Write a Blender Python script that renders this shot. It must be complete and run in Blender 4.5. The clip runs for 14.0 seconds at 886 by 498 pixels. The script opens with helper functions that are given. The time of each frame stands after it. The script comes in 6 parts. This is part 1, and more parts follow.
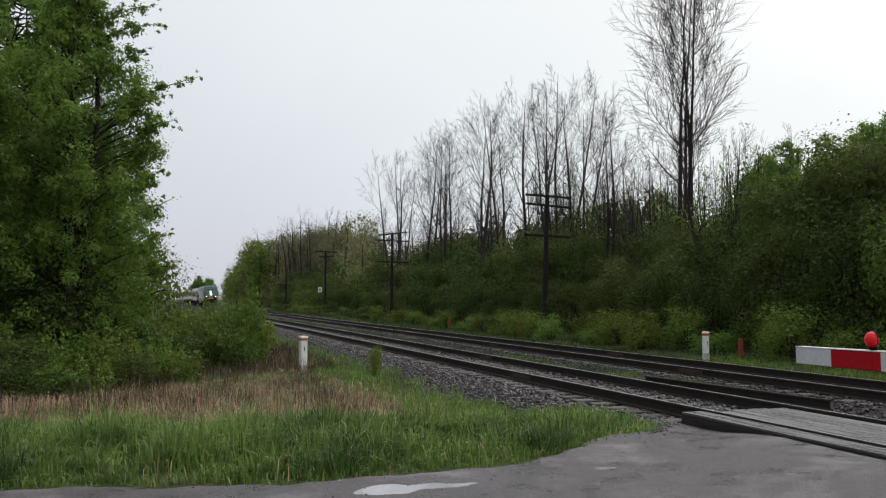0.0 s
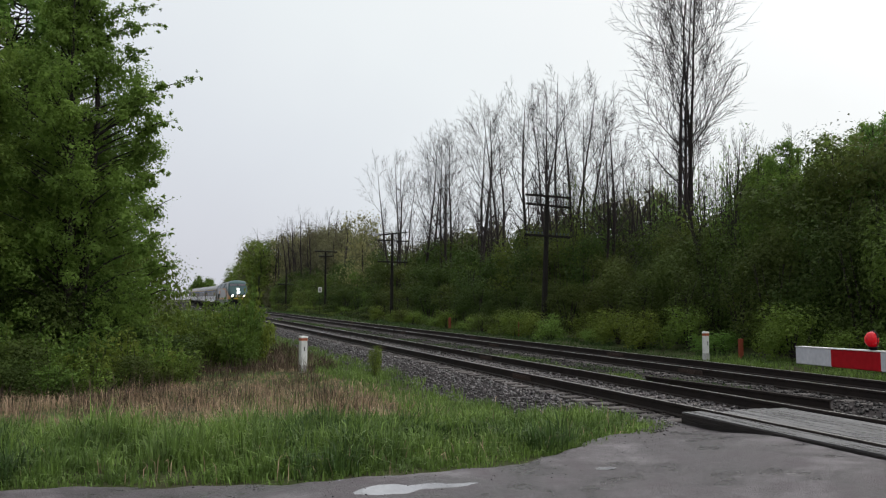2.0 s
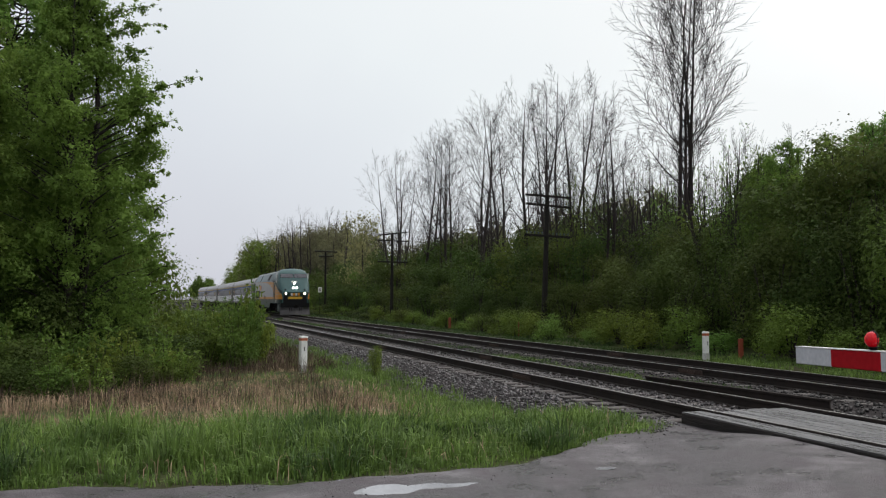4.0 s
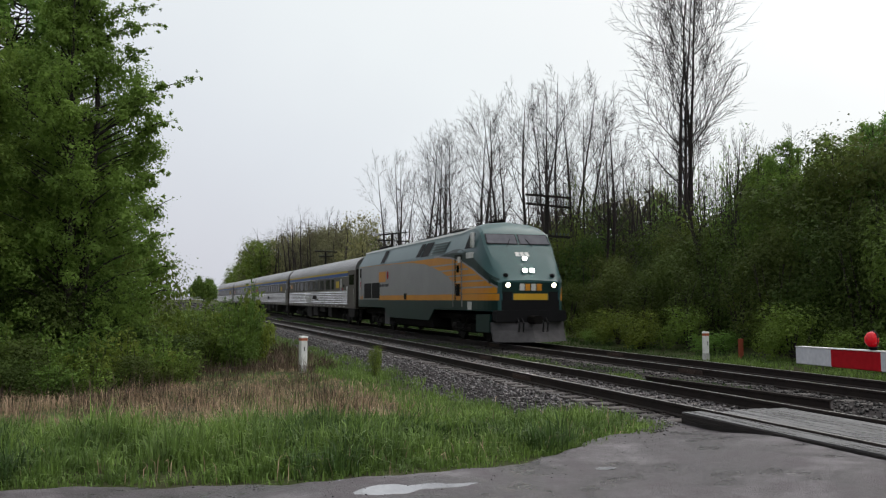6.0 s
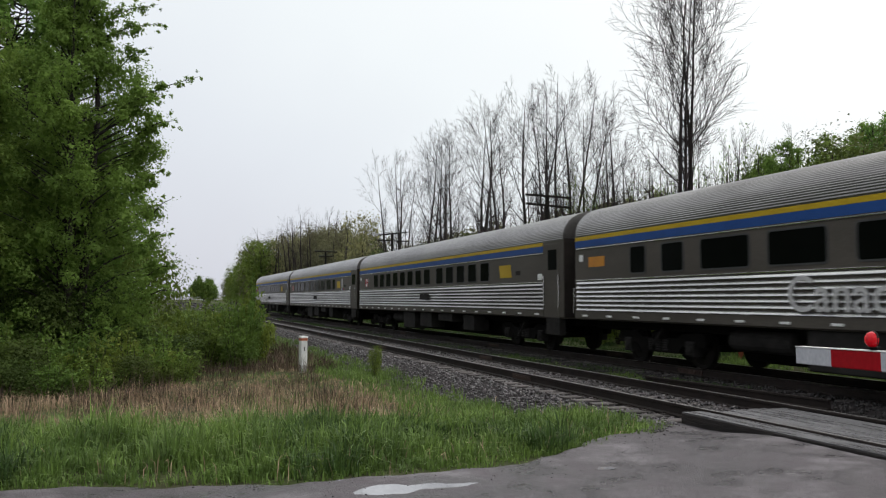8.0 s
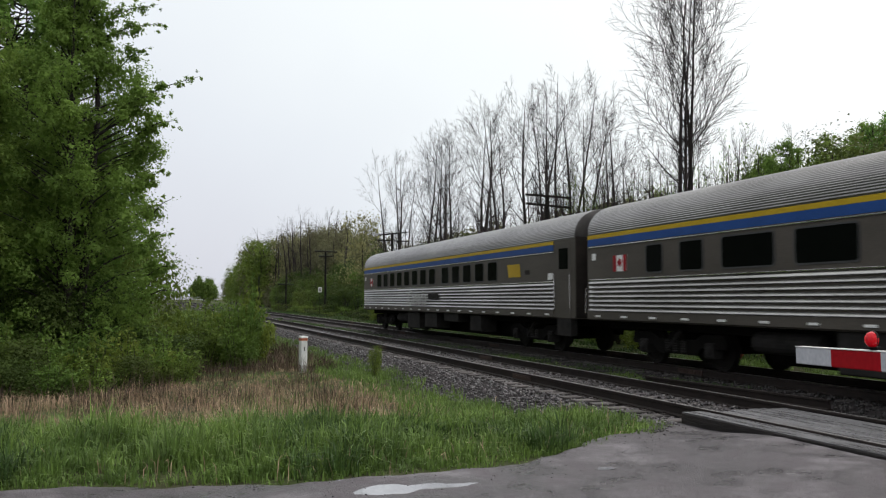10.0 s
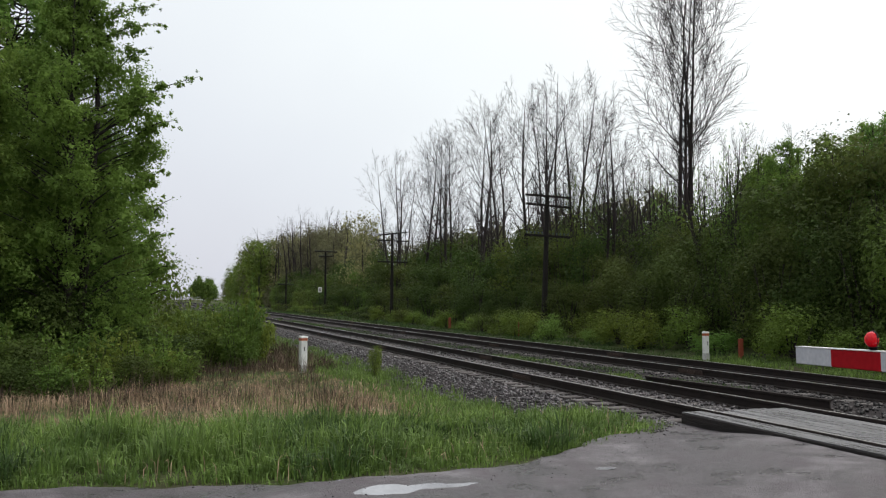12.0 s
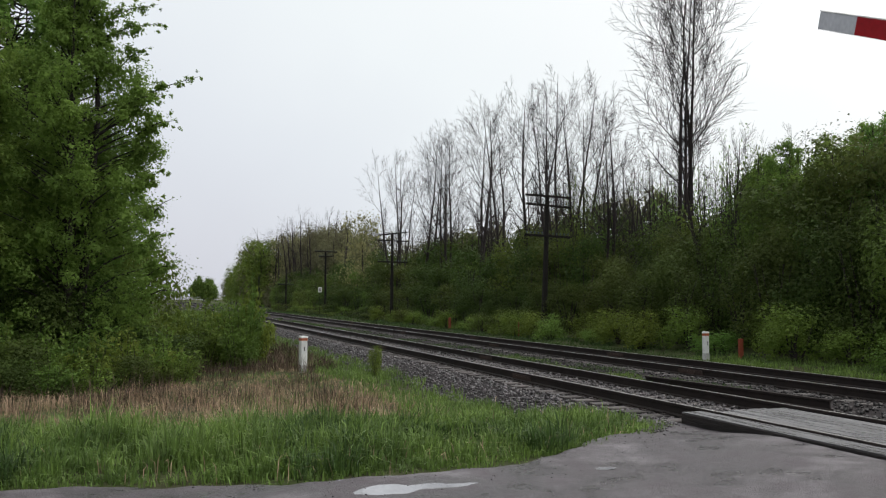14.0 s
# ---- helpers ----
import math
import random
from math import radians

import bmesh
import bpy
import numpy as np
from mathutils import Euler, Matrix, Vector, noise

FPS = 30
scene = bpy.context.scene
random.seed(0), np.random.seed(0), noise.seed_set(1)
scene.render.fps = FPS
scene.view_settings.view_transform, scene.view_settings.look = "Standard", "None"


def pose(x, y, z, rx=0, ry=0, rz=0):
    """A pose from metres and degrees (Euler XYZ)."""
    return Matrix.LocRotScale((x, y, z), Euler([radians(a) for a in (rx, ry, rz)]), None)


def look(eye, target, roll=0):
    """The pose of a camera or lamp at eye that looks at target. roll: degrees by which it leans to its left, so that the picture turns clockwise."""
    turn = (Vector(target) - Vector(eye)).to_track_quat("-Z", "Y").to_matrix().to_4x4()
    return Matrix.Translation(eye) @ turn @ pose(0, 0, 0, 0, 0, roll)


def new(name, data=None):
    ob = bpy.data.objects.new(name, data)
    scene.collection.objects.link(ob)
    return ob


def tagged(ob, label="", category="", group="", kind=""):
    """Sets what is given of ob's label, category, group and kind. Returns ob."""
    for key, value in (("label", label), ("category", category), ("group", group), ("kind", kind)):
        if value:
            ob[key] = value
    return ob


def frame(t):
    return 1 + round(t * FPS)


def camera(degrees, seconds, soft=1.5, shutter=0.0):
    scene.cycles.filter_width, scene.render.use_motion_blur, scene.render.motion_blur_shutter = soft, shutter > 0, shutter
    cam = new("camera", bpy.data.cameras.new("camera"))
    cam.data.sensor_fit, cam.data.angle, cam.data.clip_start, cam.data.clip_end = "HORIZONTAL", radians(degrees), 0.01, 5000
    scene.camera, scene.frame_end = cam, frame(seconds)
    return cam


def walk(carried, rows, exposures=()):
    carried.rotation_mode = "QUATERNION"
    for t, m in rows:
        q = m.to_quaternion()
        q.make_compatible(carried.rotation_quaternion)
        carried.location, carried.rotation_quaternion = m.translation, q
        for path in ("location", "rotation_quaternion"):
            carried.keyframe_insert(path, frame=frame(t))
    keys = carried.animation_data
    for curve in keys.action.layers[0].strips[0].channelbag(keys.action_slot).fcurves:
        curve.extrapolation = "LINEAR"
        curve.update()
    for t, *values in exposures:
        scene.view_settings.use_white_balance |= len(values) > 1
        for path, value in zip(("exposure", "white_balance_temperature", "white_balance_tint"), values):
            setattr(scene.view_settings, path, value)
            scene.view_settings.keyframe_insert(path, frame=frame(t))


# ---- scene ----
cam = camera(55.824, 14.0, soft=1.2, shutter=0.12)
EYE = (0.0, 0.0, 1.57)
STILL = look(EYE, (0.0, 10.0, 1.57 + 10.0 * math.tan(radians(3.4812))))
walk(cam, [(0.0, STILL), (14.0, STILL)], exposures=[(0.0, -0.09), (5.5, -0.08), (7.0, -0.03), (10.5, 0.06), (12.0, 0.05), (13.5, 0.0), (14.0, -0.02)])

# ---- plan: s runs along the far track away from the crossing, l across it, away from the road ----
TH = 0.3322729
ORIGIN = Vector((9.1894, 12.0))
ALONG = Vector((-math.sin(TH), math.cos(TH)))
ACROSS = Vector((math.cos(TH), math.sin(TH)))
YAW = math.degrees(TH)          # turns local x onto ACROSS and local y onto ALONG


def rise(s):
    """The line climbs gently far away."""
    if s < 10:
        return 0.0
    return 0.0000207 * (min(s, 85) - 10) ** 2 + 0.43 * smooth(150, 260, s)


def bend(s):
    """How far the line swings aside beyond the thicket."""
    return -1.5 * smooth(85, 220, s)


def at(s, l, z=0.0):
    p = ORIGIN + ALONG * s + ACROSS * (l + bend(s))
    return Vector((p.x, p.y, z))


def near_l(s):
    """Where the near track's middle lies."""
    if s < 0:
        return -4.316
    return -4.316 + 0.11 * smooth(0, 26, s) - 0.16 * smooth(26, 70, s)


def smooth(a, b, x):
    x = min(1.0, max(0.0, (x - a) / (b - a)))
    return x * x * (3 - 2 * x)


def road_edge(l):
    """s of the road's grassy edge."""
    if l > -5.6:
        return 1.9
    rows = ((-16.0, 0.75), (-13.9, 0.50), (-12.5, 0.08), (-11.0, -0.22), (-9.65, -0.12), (-8.9, 0.08), (-8.13, 0.36), (-7.0, 0.98), (-5.6, 1.80))
    e = rows[0][1]
    for (a, p), (b, q) in zip(rows, rows[1:]):
        if l >= a:
            e = p + (q - p) * min(1.0, (l - a) / (b - a))
    return e - 0.04 + 0.08 + 0.19 * smooth(-6.4, -8.6, l) + 0.06 * math.sin(l * 2.3) + 0.04 * math.sin(l * 5.1) + 0.03 * math.sin(l * 11.7)


def soil(s, l):
    """Height of the natural ground."""
    z = -0.22 - 0.26 * smooth(0.0, 4.0, s - road_edge(l)) * smooth(1.0, -3.0, l)
    z -= 0.10 * smooth(2.4, 3.2, l)
    z += 0.20 * smooth(3.6, 7.0, l)
    z += 0.5 * smooth(14, 60, l)
    z += 0.05 * noise.noise((s * 0.35, l * 0.35, 0)) + 0.03 * noise.noise((s * 1.3, l * 1.3, 4))
    if -8.1 < s < road_edge(l) + 0.4 and l < 2.0:
        z = min(z, -0.24)
    if near_l(s) - 1.6 < l < 1.8 and s < 3.0:
        z = min(z, -0.5)
    return z + rise(s)


# ---- sky and light: a bright overcast day ----
world = bpy.data.worlds.new("overcast_sky")
scene.world = world
world.use_nodes = True
wn, wl = world.node_tree.nodes, world.node_tree.links
wn.clear()
sky = wn.new("ShaderNodeTexSky")
sky.sky_type = "NISHITA"
sky.sun_disc = False
sky.sun_elevation = radians(55)
sky.sun_rotation = radians(55)
sky.dust_density = 4.0
coord = wn.new("ShaderNodeTexCoord")
split = wn.new("ShaderNodeSeparateXYZ")
wl.new(coord.outputs["Generated"], split.inputs[0])
# cloud cover: paler overhead, a little brighter towards the veiled sun, blue-grey low down
tilt = wn.new("ShaderNodeVectorMath")
tilt.operation = "DOT_PRODUCT"
tilt.inputs[1].default_value = (0.55, 0.10, 0.80)
wl.new(coord.outputs["Generated"], tilt.inputs[0])
puff = wn.new("ShaderNodeTexNoise")
puff.inputs["Scale"].default_value = 2.4
puff.inputs["Detail"].default_value = 4.0
wl.new(coord.outputs["Generated"], puff.inputs["Vector"])
lift = wn.new("ShaderNodeMath")
lift.operation = "MULTIPLY_ADD"
lift.inputs[1].default_value = 0.22
wl.new(puff.outputs["Fac"], lift.inputs[0])
wl.new(tilt.outputs["Value"], lift.inputs[2])
cloud = wn.new("ShaderNodeValToRGB")
for i, (at_, tone) in enumerate(((0.05, (0.640, 0.655, 0.725)), (0.24, (0.760, 0.797, 0.845)), (0.39, (0.868, 0.912, 0.930)), (0.60, (0.960, 0.985, 0.985)), (0.92, (1.45, 1.45, 1.45)))):
    stop = cloud.color_ramp.elements[i] if i < 2 else cloud.color_ramp.elements.new(at_)
    stop.position = at_
    stop.color = (*tone, 1)
wl.new(lift.outputs[0], cloud.inputs[0])
clear = wn.new("ShaderNodeBackground")
clear.inputs["Strength"].default_value = 0.10
wl.new(sky.outputs[0], clear.inputs[0])
cover = wn.new("ShaderNodeBackground")
cover.inputs["Strength"].default_value = 1.08
wl.new(cloud.outputs[0], cover.inputs[0])
both = wn.new("ShaderNodeMixShader")
both.inputs[0].default_value = 0.93
wl.new(clear.outputs[0], both.inputs[1])
wl.new(cover.outputs[0], both.inputs[2])
wo = wn.new("ShaderNodeOutputWorld")
wl.new(both.outputs[0], wo.inputs[0])

sun = new("sun", bpy.data.lights.new("sun", "SUN"))
sun.data.energy = 1.35
sun.data.angle = radians(35)
sun.data.color = (1.0, 0.97, 0.92)
sun.matrix_world = look((38, 27, 68), (0, 0, 0))


# ---- materials ----
def material(name, base, other=None, scale=3.0, rough=0.7, metal=0.0, bump=0.0, grain=40.0, stretch=(1, 1, 1), stain=None,
             stain_scale=0.6, stain_at=0.58, island=0.0, piece=0.0, rough_var=0.0, coat=0.0, through_light=0.0, shine=0.5, ior=1.5, fleck=0.28, glow=0.0):
    """A procedural surface: a broad tone change, fine grain with relief, and stains; island and piece vary leaf by leaf or piece by piece."""
    m = bpy.data.materials.new(name)
    m.use_nodes = True
    n, k = m.node_tree.nodes, m.node_tree.links
    n.clear()
    out = n.new("ShaderNodeOutputMaterial")
    p = n.new("ShaderNodeBsdfPrincipled")
    k.new(p.outputs[0], out.inputs[0])
    p.inputs["Metallic"].default_value = metal
    p.inputs["Coat Weight"].default_value = coat
    p.inputs["Specular IOR Level"].default_value = shine
    p.inputs["IOR"].default_value = ior
    p.inputs["Emission Color"].default_value = (*base, 1)
    p.inputs["Emission Strength"].default_value = glow
    c = n.new("ShaderNodeTexCoord")
    mp = n.new("ShaderNodeMapping")
    mp.inputs["Scale"].default_value = stretch
    k.new(c.outputs["Object"], mp.inputs[0])
    other = other or tuple(v * 0.72 for v in base)
    broad = n.new("ShaderNodeTexNoise")
    broad.inputs["Scale"].default_value = scale
    broad.inputs["Detail"].default_value = 5
    broad.inputs["Roughness"].default_value = 0.62
    k.new(mp.outputs[0], broad.inputs["Vector"])
    ramp = n.new("ShaderNodeValToRGB")
    ramp.color_ramp.elements[0].position, ramp.color_ramp.elements[1].position = 0.34, 0.68
    ramp.color_ramp.elements[0].color, ramp.color_ramp.elements[1].color = (*other, 1), (*base, 1)
    k.new(broad.outputs["Fac"], ramp.inputs[0])
    colour = ramp.outputs[0]
    fine = n.new("ShaderNodeTexNoise")
    fine.inputs["Scale"].default_value = grain
    fine.inputs["Detail"].default_value = 3
    k.new(mp.outputs[0], fine.inputs["Vector"])
    speck = n.new("ShaderNodeMix")
    speck.data_type, speck.blend_type = "RGBA", "OVERLAY"
    speck.inputs[0].default_value = fleck
    k.new(colour, speck.inputs[6])
    k.new(fine.outputs["Fac"], speck.inputs[7])
    colour = speck.outputs[2]
    if stain:
        sn = n.new("ShaderNodeTexNoise")
        sn.inputs["Scale"].default_value = stain_scale
        sn.inputs["Detail"].default_value = 6
        sn.inputs["Roughness"].default_value = 0.7
        k.new(mp.outputs[0], sn.inputs["Vector"])
        sr = n.new("ShaderNodeValToRGB")
        sr.color_ramp.elements[0].position, sr.color_ramp.elements[1].position = stain_at, stain_at + 0.12
        k.new(sn.outputs["Fac"], sr.inputs[0])
        sm = n.new("ShaderNodeMix")
        sm.data_type = "RGBA"
        k.new(sr.outputs[0], sm.inputs[0])
        k.new(colour, sm.inputs[6])
        sm.inputs[7].default_value = (*stain, 1)
        colour = sm.outputs[2]
    if island or piece:
        hv = n.new("ShaderNodeHueSaturation")
        src = n.new("ShaderNodeNewGeometry").outputs["Random Per Island"] if island else n.new("ShaderNodeObjectInfo").outputs["Random"]
        vr = n.new("ShaderNodeMapRange")
        vr.inputs["To Min"].default_value, vr.inputs["To Max"].default_value = 1 - (island or piece), 1 + (island or piece)
        k.new(src, vr.inputs[0])
        k.new(vr.outputs[0], hv.inputs["Value"])
        if island and piece:
            oi = n.new("ShaderNodeObjectInfo")
            hr = n.new("ShaderNodeMapRange")
            hr.inputs["To Min"].default_value, hr.inputs["To Max"].default_value = 0.5 - 0.03 * piece / 0.2, 0.5 + 0.03 * piece / 0.2
            k.new(oi.outputs["Random"], hr.inputs[0])
            k.new(hr.outputs[0], hv.inputs["Hue"])
        k.new(colour, hv.inputs["Color"])
        colour = hv.outputs[0]
    k.new(colour, p.inputs["Base Color"])
    if rough_var:
        rr = n.new("ShaderNodeMapRange")
        rr.inputs["From Min"].default_value, rr.inputs["From Max"].default_value = 0.35, 0.65
        rr.inputs["To Min"].default_value, rr.inputs["To Max"].default_value = max(0.02, rough - rough_var), min(1.0, rough + rough_var)
        k.new(broad.outputs["Fac"], rr.inputs[0])
        k.new(rr.outputs[0], p.inputs["Roughness"])
    else:
        p.inputs["Roughness"].default_value = rough
    if bump:
        b = n.new("ShaderNodeBump")
        b.inputs["Strength"].default_value = 0.6
        b.inputs["Distance"].default_value = bump
        k.new(fine.outputs["Fac"], b.inputs["Height"])
        k.new(b.outputs[0], p.inputs["Normal"])
    if through_light:
        tr = n.new("ShaderNodeBsdfTranslucent")
        k.new(colour, tr.inputs[0])
        mx = n.new("ShaderNodeMixShader")
        mx.inputs[0].default_value = through_light
        k.new(p.outputs[0], mx.inputs[1])
        k.new(tr.outputs[0], mx.inputs[2])
        k.new(mx.outputs[0], out.inputs[0])
    return m


def glowing(name, colour, strength):
    m = bpy.data.materials.new(name)
    m.use_nodes = True
    n, k = m.node_tree.nodes, m.node_tree.links
    n.clear()
    out = n.new("ShaderNodeOutputMaterial")
    e = n.new("ShaderNodeEmission")
    e.inputs[0].default_value = (*colour, 1)
    e.inputs[1].default_value = strength
    k.new(e.outputs[0], out.inputs[0])
    return m


SOIL = material("soil_with_low_grass", (0.045, 0.068, 0.018), (0.045, 0.04, 0.024), scale=0.5, rough=0.95, bump=0.03, grain=18, stain=(0.075, 0.058, 0.036), stain_scale=0.25, shine=0.1)
# paler stain patches stand in for wet sheen; roughness varies as well
ASPHALT = material("wet_worn_asphalt", (0.072, 0.060, 0.068), (0.031, 0.026, 0.030), scale=1.6, rough=0.46, rough_var=0.24, bump=0.035, grain=60, fleck=0.9, stain=(0.140, 0.125, 0.137), stain_scale=0.55, stain_at=0.52)
# pale part-metal base stands in for bright sky mirrored in the water
PUDDLE = material("puddle_water_sky_tint", (0.34, 0.34, 0.36), (0.28, 0.28, 0.30), rough=0.12, metal=0.32)
GRAVEL = material("ballast_bed", (0.036, 0.030, 0.031), (0.012, 0.010, 0.010), scale=14, rough=0.95, bump=0.05, grain=22, stain=(0.025, 0.035, 0.013), stain_scale=0.35, stain_at=0.62, shine=0.2)
STONE = material("ballast_stone", (0.086, 0.073, 0.076), (0.024, 0.020, 0.021), scale=5.0, rough=0.32, island=0.8, grain=60, shine=0.6)
# brake grime, darkened further to stand in for the train's shade
GRIMY_SHADED_STONE = material("grimy_shaded_ballast_stone", (0.037, 0.031, 0.030), (0.011, 0.010, 0.010), scale=5.0, rough=0.5, island=0.7, grain=60, shine=0.4)
TIE = material("weathered_tie_wood", (0.100, 0.089, 0.086), (0.038, 0.032, 0.030), scale=1.5, rough=0.75, bump=0.012, grain=14, stretch=(0.6, 6, 6), piece=0.4, shine=0.35)
RAIL = material("rusty_rail_steel", (0.024, 0.017, 0.014), (0.014, 0.010, 0.009), scale=4, rough=0.8, bump=0.003, grain=60, shine=0.3)
RAIL_TOP = material("worn_rail_head", (0.52, 0.50, 0.50), (0.28, 0.26, 0.255), scale=2, rough=0.32, metal=0.75)
BAR = material("rusty_joint_bar", (0.055, 0.033, 0.025), (0.03, 0.018, 0.014), scale=6, rough=0.85, grain=80)
TIMBER = material("wet_dark_timber", (0.032, 0.025, 0.024), (0.012, 0.010, 0.009), scale=2.2, rough=0.6, bump=0.03, grain=16, fleck=0.6, stretch=(5, 0.5, 5), piece=0.2, shine=0.25)
PLANK = material("wet_grey_crossing_plank", (0.150, 0.147, 0.154), (0.078, 0.075, 0.079), scale=2.2, rough=0.30, rough_var=0.12, bump=0.02, grain=16, fleck=0.6, stretch=(5, 0.5, 5), piece=0.2, stain=(0.062, 0.058, 0.058), stain_scale=0.9, stain_at=0.64, shine=0.7)
WHITE_PAINT = material("weathered_white_paint", (0.78, 0.78, 0.76), (0.66, 0.66, 0.64), scale=5, rough=0.55, stain=(0.42, 0.38, 0.34), stain_scale=3.5, stain_at=0.66)
GREY_BASE = material("bare_grey_wood", (0.52, 0.51, 0.50), (0.36, 0.35, 0.34), scale=8, rough=0.8)
RED_PAINT = material("red_reflective_sheet", (0.37, 0.006, 0.013), (0.31, 0.005, 0.010), scale=6, rough=0.6, shine=0.08)
GATE_WHITE = material("white_reflective_sheet", (0.52, 0.53, 0.56), (0.46, 0.47, 0.50), scale=6, rough=0.45)
STAKE_RED = material("rusty_orange_stake", (0.28, 0.055, 0.025), (0.2, 0.045, 0.02), scale=9, rough=0.7)
ORANGE_BAND = material("faded_orange_band", (0.48, 0.12, 0.045), (0.36, 0.10, 0.05), scale=9, rough=0.6)
POLE = material("old_pole_wood", (0.024, 0.021, 0.019), (0.012, 0.011, 0.010), scale=2, rough=0.9, bump=0.01, grain=12, stretch=(6, 6, 0.5), shine=0.2)
GLASS_KNOB = material("insulator_glass", (0.10, 0.14, 0.14), rough=0.15)
BARK = material("dark_bark", (0.034, 0.025, 0.024), (0.018, 0.013, 0.013), scale=3, rough=0.95, bump=0.015, grain=16, stretch=(4, 4, 0.7))
TWIG = material("grey_brown_twigs", (0.034, 0.026, 0.025), (0.020, 0.015, 0.015), scale=2, rough=0.95)
LEAF = material("spring_leaf", (0.106, 0.142, 0.034), (0.062, 0.086, 0.023), scale=0.9, rough=0.6, island=0.18, piece=0.12, shine=0.12, through_light=0.42)
LEAF_TREE = material("fresh_tree_leaf", (0.198, 0.310, 0.066), (0.122, 0.202, 0.044), scale=0.5, rough=0.6, island=0.2, piece=0.12, shine=0.12, through_light=0.55)
LEAF_LIGHT = material("young_yellow_green_leaf", (0.180, 0.250, 0.046), (0.104, 0.156, 0.030), scale=0.9, rough=0.6, island=0.2, piece=0.12, shine=0.12, through_light=0.4)
LEAF_MID = material("mid_green_leaf", (0.150, 0.215, 0.043), (0.090, 0.136, 0.029), scale=0.7, rough=0.6, island=0.18, piece=0.12, shine=0.12, through_light=0.42)
LEAF_DEEP = material("deep_green_leaf", (0.076, 0.114, 0.026), (0.048, 0.075, 0.018), scale=0.9, rough=0.6, island=0.2, piece=0.12, shine=0.12, through_light=0.36)
# pale washed leaf colour stands in for haze over the distance
LEAF_FAR = material("far_leaf_haze_tint", (0.200, 0.196, 0.106), (0.128, 0.126, 0.074), scale=0.05, rough=0.8, island=0.25, shine=0.1, through_light=0.35)
BUD = material("opening_buds", (0.30, 0.30, 0.13), (0.21, 0.205, 0.10), scale=1, rough=0.7, island=0.3, shine=0.1, through_light=0.4)
BLADE = material("fresh_grass_blade", (0.190, 0.284, 0.066), (0.086, 0.142, 0.038), scale=1.1, rough=0.55, island=0.4, shine=0.2, through_light=0.32)
BROWN = material("dead_brown_stalk", (0.13, 0.095, 0.068), (0.06, 0.044, 0.034), scale=1.0, rough=0.9, island=0.5, shine=0.1)
BLADE_DEEP = material("dark_lush_grass_blade", (0.076, 0.134, 0.034), (0.036, 0.068, 0.019), scale=1.1, rough=0.5, island=0.4, shine=0.25, through_light=0.3)
DRY = material("dry_straw_blade", (0.47, 0.345, 0.235), (0.21, 0.145, 0.10), scale=1.0, rough=0.8, island=0.5, shine=0.12, through_light=0.3)
STEEL = material("stainless_steel", (0.70, 0.69, 0.68), (0.50, 0.495, 0.49), scale=1.2, rough=0.26, metal=1.0, stain=(0.42, 0.41, 0.40), stain_scale=0.8, stain_at=0.62, stretch=(0.25, 1, 1))
DULL_STEEL = material("weathered_stainless_steel", (0.47, 0.46, 0.445), (0.31, 0.302, 0.29), scale=1.2, rough=0.28, metal=1.0, stain=(0.26, 0.25, 0.24), stain_scale=0.8, stain_at=0.58, stretch=(0.25, 1, 1))
ROOF_STEEL = material("dull_roof_steel", (0.290, 0.280, 0.272), (0.18, 0.172, 0.168), scale=1.2, rough=0.32, metal=0.92, stain=(0.25, 0.243, 0.236), stain_scale=0.5, stain_at=0.6, stretch=(0.3, 1, 1))
# dark brownish base stands in for trees and ground reflected in the steel
PANEL = material("steel_panel_dark_reflection", (0.102, 0.091, 0.078), (0.076, 0.068, 0.058), scale=1.2, rough=0.5, metal=0.12, stretch=(0.3, 1, 1), shine=0.1)
BLUE = material("blue_stripe_paint", (0.020, 0.075, 0.260), (0.016, 0.06, 0.21), scale=1.2, rough=0.5, shine=0.15)
YELLOW = material("yellow_stripe_paint", (0.50, 0.34, 0.02), (0.42, 0.28, 0.015), scale=1.2, rough=0.5, shine=0.15)
GLASS = material("tinted_window_glass", (0.005, 0.006, 0.005), (0.004, 0.005, 0.004), rough=0.10, shine=0.12, ior=1.10)
GASKET = material("window_gasket", (0.05, 0.05, 0.05), rough=0.6)
END = material("dark_brown_end", (0.030, 0.024, 0.020), (0.018, 0.015, 0.013), scale=2.5, rough=0.8, shine=0.2)
# grime, with the base darkened further to stand in for underfloor shade
UNDER = material("grimy_shaded_underframe", (0.010, 0.009, 0.0085), (0.006, 0.0055, 0.005), scale=3, rough=0.95, shine=0.08)
BOX_GREY = material("grimy_grey_box", (0.032, 0.030, 0.028), (0.017, 0.016, 0.015), scale=2.5, rough=0.9, shine=0.12)
WHEEL = material("wheel_steel", (0.018, 0.015, 0.014), (0.010, 0.009, 0.008), scale=4, rough=0.7, metal=0.1, shine=0.15)
TEAL = material("teal_green_paint", (0.022, 0.078, 0.080), (0.018, 0.064, 0.066), scale=0.8, rough=0.36, shine=0.42)
DARK_TEAL = material("dark_green_paint", (0.006, 0.026, 0.022), (0.004, 0.018, 0.016), scale=0.8, rough=0.4, shine=0.2)
SILVER = material("light_grey_paint", (0.250, 0.245, 0.251), (0.21, 0.206, 0.21), scale=0.7, rough=0.34, stain=(0.165, 0.157, 0.150), stain_scale=0.9, stain_at=0.64)
ORANGE = material("orange_yellow_paint", (0.56, 0.235, 0.018), (0.48, 0.19, 0.014), scale=0.8, rough=0.4, shine=0.3)
